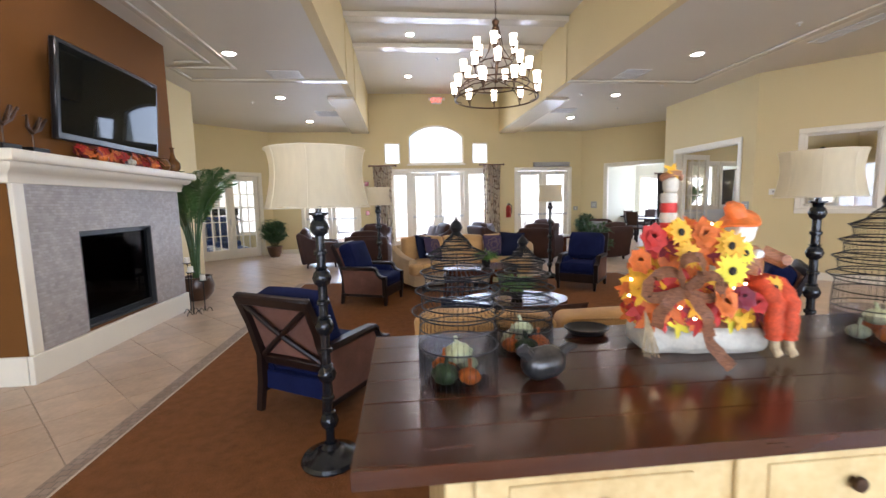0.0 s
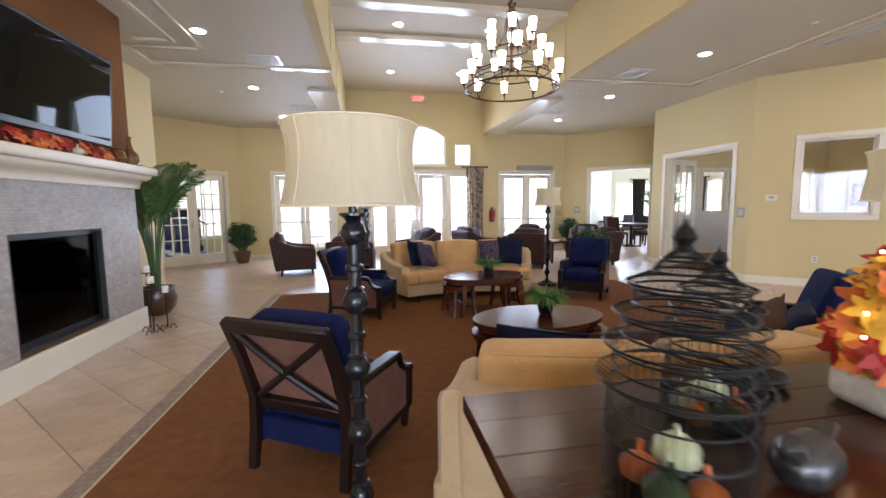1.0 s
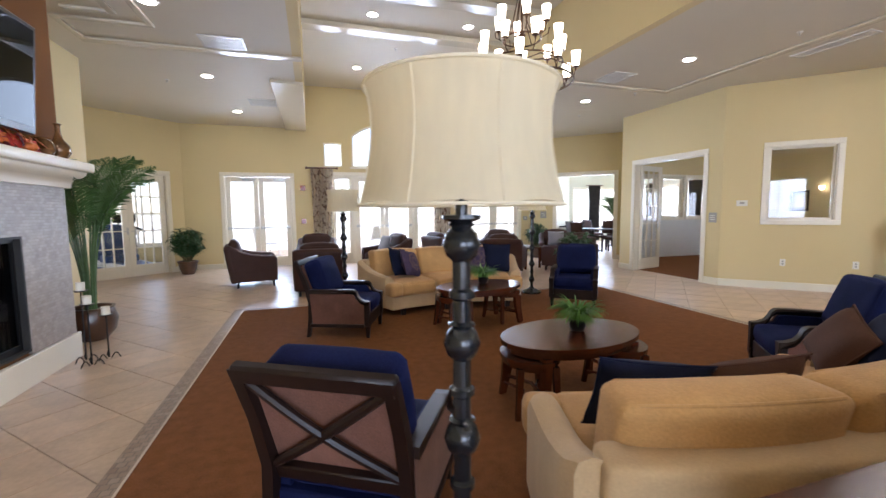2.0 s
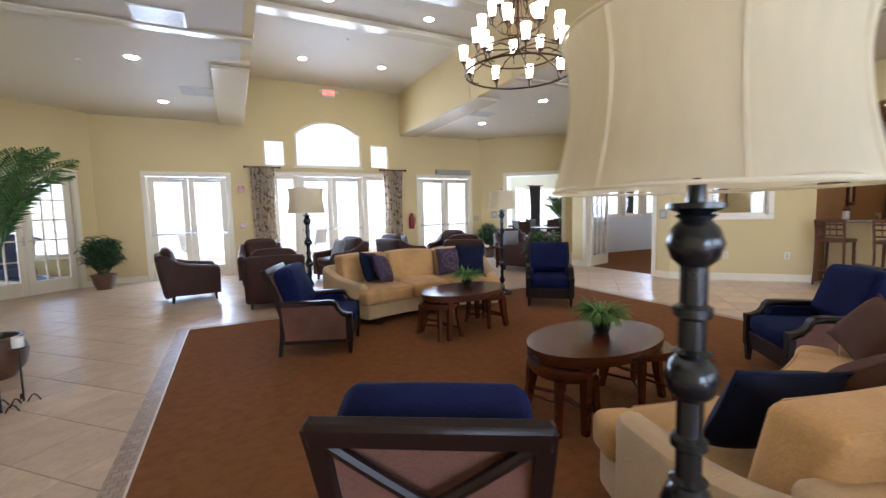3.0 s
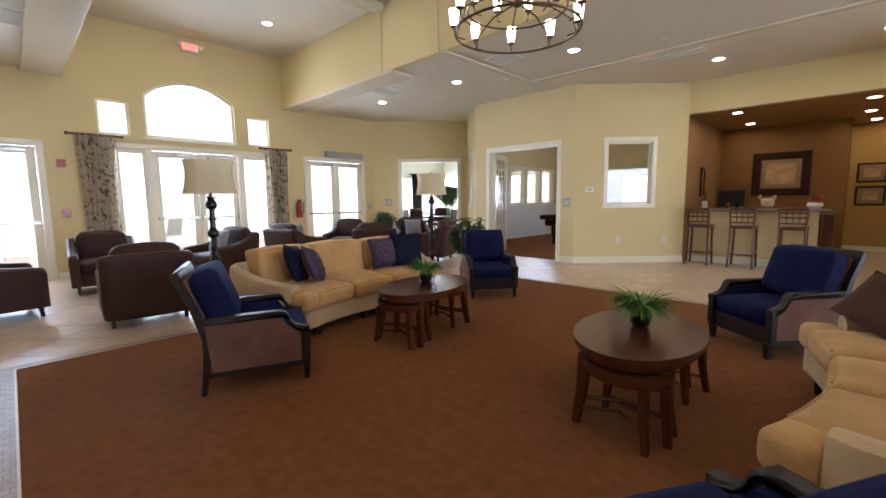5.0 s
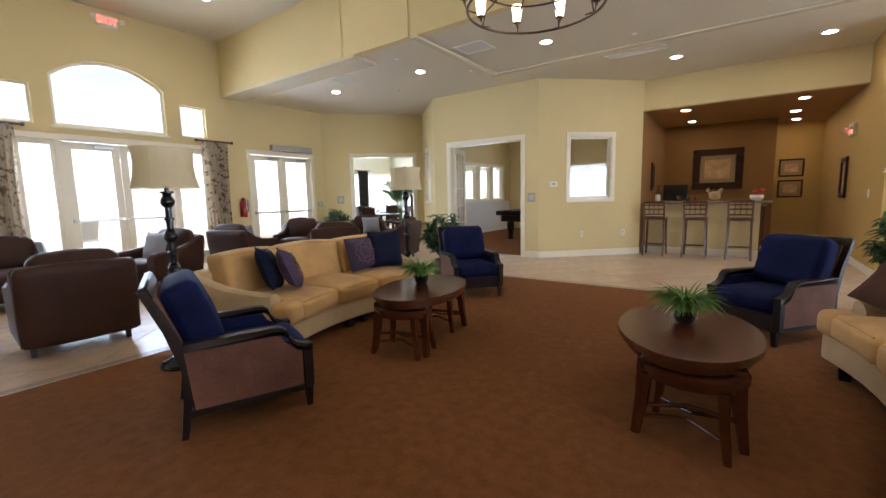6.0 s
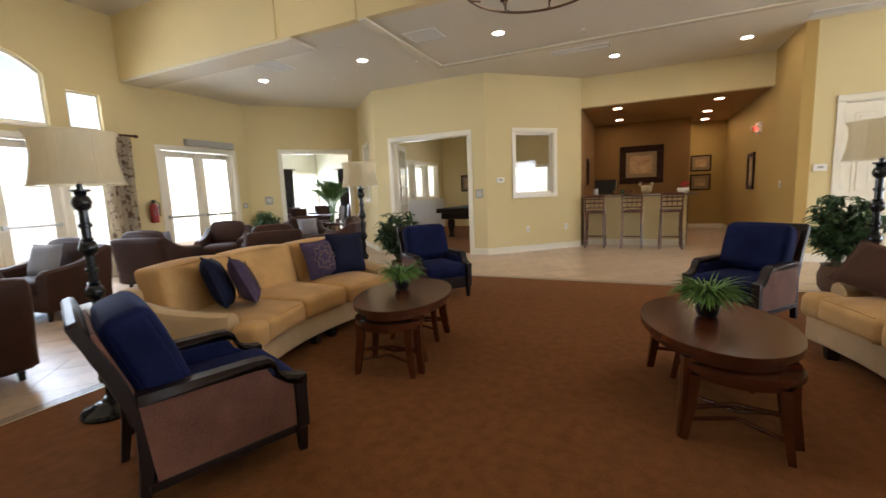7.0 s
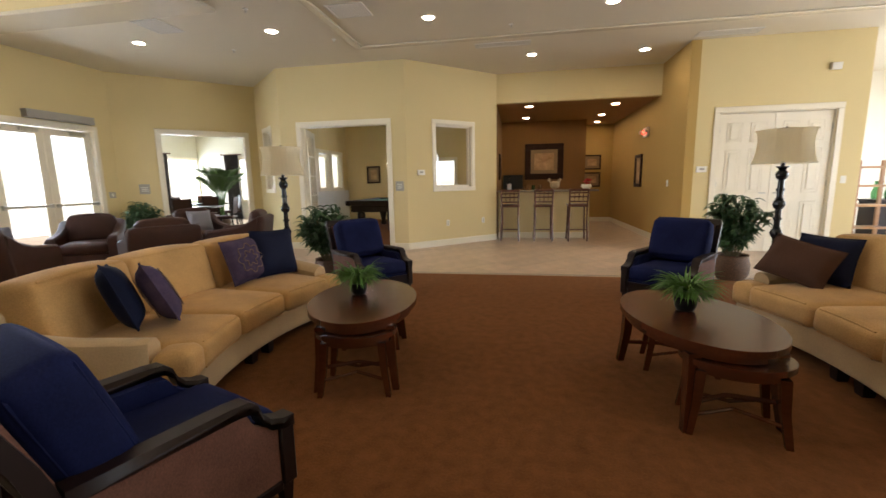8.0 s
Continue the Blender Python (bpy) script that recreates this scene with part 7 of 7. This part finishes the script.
# ---- wall plates and safety gear ----
def plate(name, p0, p1, s, z, w, h, label, mt=None, d=0.012, category="wall plate"):
    t = thing(name, label, category, "wall plates", along(p0, p1))
    part("plate", box(s - w / 2, s + w / 2, 0.002, d, z - h / 2, z + h / 2, bev=0.003), mt or M_PLATE, t)
    if name == "power_outlet":
        for dz in (-0.022, 0.022):
            part("socket", box(s - 0.014, s + 0.014, d, d + 0.003, z + dz - 0.012, z + dz + 0.012, bev=0.002), M_GREYPLATE, t)
    elif name == "light_switch":
        part("toggle", box(s - 0.016, s + 0.016, d, d + 0.006, z - 0.03, z + 0.03, bev=0.003), M_PLATE, t)
    elif name == "thermostat":
        part("display", box(s - 0.035, s + 0.035, d, d + 0.003, z - 0.012, z + 0.02), M_GREYPLATE, t)
    elif name == "door_sign":
        for k in range(3):
            part("writing_bar", box(s - w * 0.3, s + w * 0.3, d, d + 0.002, z + 0.035 - 0.035 * k - 0.006, z + 0.035 - 0.035 * k + 0.006), M_PLATE, t)
    return t


B0, B1, E0, E1 = Q["bar_e"], Q["nose"], Q["nose"], Q["nose_b"]
L45 = span(B0, B1)
plate("power_outlet", B0, B1, L45 - 0.91, 0.46, 0.075, 0.12, "white power outlet low on the yellow wall")
plate("power_outlet", B0, B1, L45 - 1.83, 0.46, 0.075, 0.12, "white power outlet low on the yellow wall")
plate("thermostat", B0, B1, L45 - 0.3, 1.47, 0.16, 0.1, "white thermostat on the yellow wall", d=0.03)
plate("door_sign", E0, E1, 0.15, 1.22, 0.16, 0.18, "small grey plaque beside the paned door", M_GREYPLATE, 0.01)
plate("light_switch", Q["turn"], Q["hall"], 0.75, 1.18, 0.08, 0.12, "white light switch on the hall wall")
plate("thermostat", Q["end"], Q["turn"], 2.33, 1.41, 0.16, 0.1, "white thermostat beside the panelled door", d=0.03)
plate("alarm_siren", Q["end"], Q["turn"], 0.52, 2.95, 0.14, 0.1, "white alarm siren high on the wall", d=0.06, category="alarm")
plate("light_switch", Q["end"], Q["turn"], 0.22, 1.2, 0.08, 0.12, "white light switch beside the panelled door")
plate("fire_alarm_pull", N0, N1, north(-0.98), 2.0, 0.12, 0.13, "red fire alarm box on the yellow wall", M_RED, 0.04, "fire alarm")
plate("fire_alarm_pull", N0, N1, north(-0.98), 1.15, 0.11, 0.13, "small red pull station beside the doors", M_RED, 0.04, "fire alarm")
plate("light_switch", N0, N1, north(5.4), 1.15, 0.14, 0.12, "grey switch plate beside the glass doors", M_GREYPLATE)
plate("door_operator", N0, N1, north(4.6), 2.5, 1.1, 0.13, "long grey automatic door operator above the doors", M_GREYPLATE, 0.12, "door operator")
plate("door_sign", Q["nook"], Q["north_e"], 2.25, 1.25, 0.18, 0.2, "small brown plaque beside the opening", M_GREYPLATE, 0.01)
f = thing("fire_extinguisher", "red fire extinguisher hung on the wall", "fire extinguisher", m=pose(3.25, 12.5, 0.92))
part("cylinder", lathe(bmesh.new(), [(0, 0), (0.07, 0), (0.078, 0.02), (0.078, 0.3), (0.05, 0.36), (0.022, 0.38), (0, 0.38)], 20), M_RED, f)
part("valve", box(-0.02, 0.02, -0.06, 0.03, 0.38, 0.43, bev=0.006), M_BLACK, f)
part("hose", tube(bmesh.new(), [(0.02, -0.03, 0.4), (0.09, -0.03, 0.36), (0.095, -0.02, 0.12)], 0.011, 8), M_BLACK, f)
part("wall_hook", box(-0.02, 0.02, 0.03, 0.098, 0.3, 0.4), M_CHROME, f)


# ---- billiard room ----
pt = thing("pool_table", "dark carved wood pool table with green baize", "pool table", m=pose(10.3, 8.6, 0.006, 0, 0, 0))
part("bed", box(-1.15, 1.15, -0.6, 0.6, 0.74, 0.79), M_BAIZE, pt, "green baize bed")
bm = bmesh.new()
for a in ((-1.28, 1.28, -0.73, -0.6), (-1.28, 1.28, 0.6, 0.73), (-1.28, -1.15, -0.6, 0.6), (1.15, 1.28, -0.6, 0.6)):
    bx(bm, *a, 0.7, 0.83, bev=0.012)
part("rail", bm, M_FRAME, pt)
part("skirt", box(-1.18, 1.18, -0.63, 0.63, 0.52, 0.7, bev=0.02), M_FRAME, pt)
for sx in (-1, 1):
    for sy in (-1, 1):
        part("leg", lathe(bmesh.new(), [(0, 0), (0.08, 0), (0.09, 0.06), (0.06, 0.12), (0.1, 0.3), (0.11, 0.42), (0.09, 0.52), (0, 0.52)], 16, pose(sx * 0.95, sy * 0.42, 0)), M_FRAME, pt)
for y in (6.4, 9.3):
    s = thing("wall_sconce", "small lit wall sconce in the billiard room", "wall lamp", "billiard room sconces", pose(12.99, y, 1.9, 0, 0, 90))
    part("arm", tube(bmesh.new(), [(0, 0.0, -0.05), (0, 0.08, -0.06), (0, 0.1, 0.0)], 0.01, 8), M_BRONZE, s)
    part("shade", lathe(bmesh.new(), [(0.03, 0), (0.05, 0.02), (0.07, 0.1), (0.066, 0.1), (0, 0.06)], 16, pose(0, 0.1, 0)), M_BULB, s)
for x, y in ((8.2, 7.2), (10.4, 7.2), (8.6, 9.6), (11.0, 9.6)):
    downlight(x, y, LOW, M_DISC)


# ---- dining room ----
def dining_set(x, y, rz):
    t = thing("dining_table", "dark square dining table", "dining table", "dining tables", pose(x, y, 0.004, 0, 0, rz))
    part("tabletop", box(-0.5, 0.5, -0.5, 0.5, 0.72, 0.76, bev=0.008), M_FRAME, t)
    part("pedestal", lathe(bmesh.new(), [(0, 0), (0.28, 0), (0.26, 0.03), (0.05, 0.08), (0.045, 0.68), (0.15, 0.72), (0, 0.72)], 20), M_FRAME, t)
    for k in range(4):
        m = pose(x, y, 0.004, 0, 0, rz + 90 * k) @ pose(0, -0.68, 0)
        c = thing("dining_chair", "dark high-backed dining chair", "dining chair", "dining chairs", m)
        for sx in (-1, 1):
            part("front_leg", leg(bmesh.new(), sx * 0.2, 0.2, 0, 0.43, 0.03, 0.045), M_FRAME, c)
            part("back_post", tube(bmesh.new(), [(sx * 0.2, -0.24, 0), (sx * 0.2, -0.2, 0.45), (sx * 0.2, -0.27, 1.0)], 0.022, 8), M_FRAME, c)
        part("seat", soft(bmesh.new(), 0, 0, 0.455, 0.46, 0.45, 0.07, 0.025, 0.01), M_LEATHER, c)
        part("backrest", box(-0.2, 0.2, -0.015, 0.015, 0.1, 0.54, bev=0.01, m=pose(0, -0.2, 0.45, 7.5)), M_LEATHER, c)


for x, y, rz in ((8.3, 13.2, 20), (10.4, 14.6, 45), (9.0, 15.6, 10), (11.6, 12.6, 30)):
    dining_set(x, y, rz)
palm(9.6, 13.5, 2.0, "feathery palm in the dining room", spread=0.75)
for x, y in ((7.8, 13.0), (10.3, 13.0), (8.6, 15.5), (11.2, 15.5)):
    downlight(x, y, LOW, M_DISC)


# ---- exercise room ----
for x, y, rz in ((-5.9, 12.6, 40), (-6.9, 11.6, 40), (-5.6, 13.9, 40), (-4.95, 13.0, 40), (-6.3, 13.3, 40)):
    t = thing("treadmill", "black and white treadmill with a blue deck", "treadmill", "exercise machines", pose(x, y, 0.004, 0, 0, rz))
    part("deck", box(-0.38, 0.38, -0.85, 0.85, 0.0, 0.18, bev=0.02), M_PLATE, t, "white deck housing")
    part("belt", box(-0.25, 0.25, -0.82, 0.7, 0.182, 0.195), M_BLUEMAT, t, "dark blue belt")
    for sx in (-1, 1):
        part("upright", tube(bmesh.new(), [(sx * 0.34, 0.6, 0.15), (sx * 0.34, 0.75, 1.2)], 0.035, 8), M_GREYPLATE, t)
        part("handrail", tube(bmesh.new(), [(sx * 0.34, 0.72, 1.05), (sx * 0.34, 0.1, 0.95)], 0.025, 8), M_BLACK, t)
    part("motor_hood", box(-0.36, 0.36, 0.5, 0.95, 0.181, 0.36, bev=0.05, seg=2), M_BLUEMAT, t, "dark blue motor hood")
    part("front_shroud", box(-0.3, 0.3, 0.66, 0.74, 0.37, 1.1, bev=0.02), M_BLUEMAT, t, "dark blue front shroud")
    part("console", box(-0.4, 0.4, -0.05, 0.05, 1.15, 1.4, bev=0.02, m=pose(0, 0.74, 0)), M_BLACK, t)


# ---- lobby beyond the wall end ----
s = thing("ladder_shelf", "open pine shelf in the bright lobby", "shelf", m=pose(7.3, -1.46, 0.003, 0, 0, 90))
for x in (-0.3, 0.3):
    for y in (-0.16, 0.16):
        part("post", box(x - 0.03, x + 0.03, y - 0.02, y + 0.02, 0, 1.52, bev=0.004), M_PINE, s)
for z in (0.3, 0.7, 1.05, 1.38):
    part("shelf_board", box(-0.27, 0.27, -0.18, 0.18, z, z + 0.035, bev=0.004), M_PINE, s)
c = thing("lobby_cabinet", "dark wood cabinet in the lobby", "cabinet", m=pose(8.2, -2.62, 0.003, 0, 0, 90))
part("body", box(-0.5, 0.5, -0.25, 0.25, 0.0, 0.74, bev=0.008), M_FRAME, c)
part("top", box(-0.54, 0.54, -0.28, 0.28, 0.742, 0.78, bev=0.008), M_FRAME, c)
for y in (-2.22, -2.45):
    v = thing("glass_vase", "tall green glass vase on a dark cabinet", "vase", "lobby vases", pose(8.2, y, 0.785))
    part("body", lathe(bmesh.new(), [(0, 0), (0.06, 0), (0.08, 0.1), (0.04, 0.25), (0.03, 0.34), (0.045, 0.36), (0.04, 0.36), (0.024, 0.33), (0.03, 0.25), (0.07, 0.1), (0.05, 0.01), (0, 0.008)], 20), M_GREENGLASS, v)
for x, y in ((7.6, -2.2), (2.0, -2.5), (-1.5, -2.5)):
    downlight(x, y, LOW, M_DISC)


# ---- patio ----
rail = thing("patio_railing", "white metal railing along the patio", "railing", m=pose(0, 0, -0.02))
part("top_rail", box(-7, 15, 20.97, 21.03, 1.0, 1.05), M_PLATE, rail)
part("bottom_rail", box(-7, 15, 20.98, 21.02, 0.15, 0.19), M_PLATE, rail)
for k in range(12):
    part("post", box(-7 + 2 * k - 0.04, -7 + 2 * k + 0.04, 20.96, 21.04, 0, 1.06), M_PLATE, rail)
for k in range(4):
    part("middle_rail", box(-7, 15, 20.985, 21.015, 0.35 + 0.16 * k, 0.365 + 0.16 * k), M_PLATE, rail)
for x, y in ((-2.2, 15.6), (1.3, 16.4), (4.3, 15.4)):
    c = thing("patio_chair", "pale metal patio chair on the concrete", "chair", "patio chairs", pose(x, y, -0.018, 0, 0, 25 * x))
    for sx in (-1, 1):
        part("side_frame", tube(bmesh.new(), [(sx * 0.26, 0.28, 0.01), (sx * 0.26, 0.26, 0.62), (sx * 0.26, -0.2, 0.62), (sx * 0.26, -0.3, 0.01)], 0.014, 8), M_GREYPLATE, c)
    part("seat", box(-0.25, 0.25, -0.22, 0.25, 0.4, 0.43, bev=0.01), M_GREYPLATE, c)
    part("backrest", box(-0.25, 0.25, -0.02, 0.02, 0.03, 0.5, bev=0.01, m=pose(0, -0.22, 0.42, 12)), M_GREYPLATE, c)


# ---- floor tiles, laid at forty-five degrees ----
TS, JOINT = 0.45, 0.004
tile_floor = tagged(new("floor"), "beige stone tiles laid diagonally with thin joints", kind="structure")
U, V = Vector((1, 1)).normalized(), Vector((-1, 1)).normalized()


def clip(poly, axis, value, keep_below):
    out = []
    for k, p in enumerate(poly):
        q = poly[(k + 1) % len(poly)]
        a, b = (p[axis] <= value) == keep_below, (q[axis] <= value) == keep_below
        if a:
            out.append(p)
        if a != b:
            s = (value - p[axis]) / (q[axis] - p[axis])
            out.append((p[0] + s * (q[0] - p[0]), p[1] + s * (q[1] - p[1])))
    return out


def tile_mesh(bm, poly):
    cxm, cym = sum(p[0] for p in poly) / len(poly), sum(p[1] for p in poly) / len(poly)
    top = [(p[0] + (cxm - p[0]) * 0.006, p[1] + (cym - p[1]) * 0.006) for p in poly]
    lo, hi = [bm.verts.new((*p, -0.005)) for p in poly], [bm.verts.new((*p, 0.003)) for p in top]
    bm.faces.new(hi)
    n = len(poly)
    for i in range(n):
        bm.faces.new((lo[i], lo[(i + 1) % n], hi[(i + 1) % n], hi[i]))


half = (TS - JOINT) / 2
bm = bmesh.new()
tile_mesh(bm, [tuple(U * a + V * b) for a, b in ((-half, -half), (half, -half), (half, half), (-half, half))])
shared = mesh_from("tile", bm, M_TILE)
O = Vector((-1.75, 3.5))
near, rest = 0, bmesh.new()
bands = ((-5.8, CX0 - 0.131, -4.1, 12.75), (CX1 + 0.131, 12.1, -4.1, 12.75), (CX0 - 0.131, CX1 + 0.131, CY1 + 0.131, 12.75), (CX0 - 0.131, CX1 + 0.131, -4.1, CY0 - 0.131))
for i in range(-40, 41):
    for j in range(-40, 41):
        c = O + U * (TS * (i + 0.5)) + V * (TS * (j + 0.5))
        if not (-6.2 < c.x < 12.5 and -4.5 < c.y < 13.1):
            continue
        full = [tuple(c + U * a + V * b) for a, b in ((-half, -half), (half, -half), (half, half), (-half, half))]
        for x0, x1, y0, y1 in bands:
            poly = clip(clip(clip(clip(full, 0, x1, True), 0, x0, False), 1, y1, True), 1, y0, False)
            if len(poly) < 3:
                continue
            whole = len(poly) == 4 and all(x0 + 0.001 < p[0] < x1 - 0.001 and y0 + 0.001 < p[1] < y1 - 0.001 for p in poly)
            if whole and near < 300 and ((x1 < 0 and -3.0 < c.x and 1.2 < c.y < 9.0) or (y0 > 7 and c.y < 10.4 and c.x < 4.5) or (x0 > 4 and c.x < 7.6 and 1.6 < c.y < 9)):
                tile = new("tile", shared)
                tile.parent, tile.location = tile_floor, (c.x, c.y, 0)
                near += 1
            else:
                tile_mesh(rest, poly)
ob = new("tile_field", mesh_from("tile_field", rest, M_TILE))
ob.parent = tile_floor
tagged(ob, "the remaining beige floor tiles", kind="stuff")
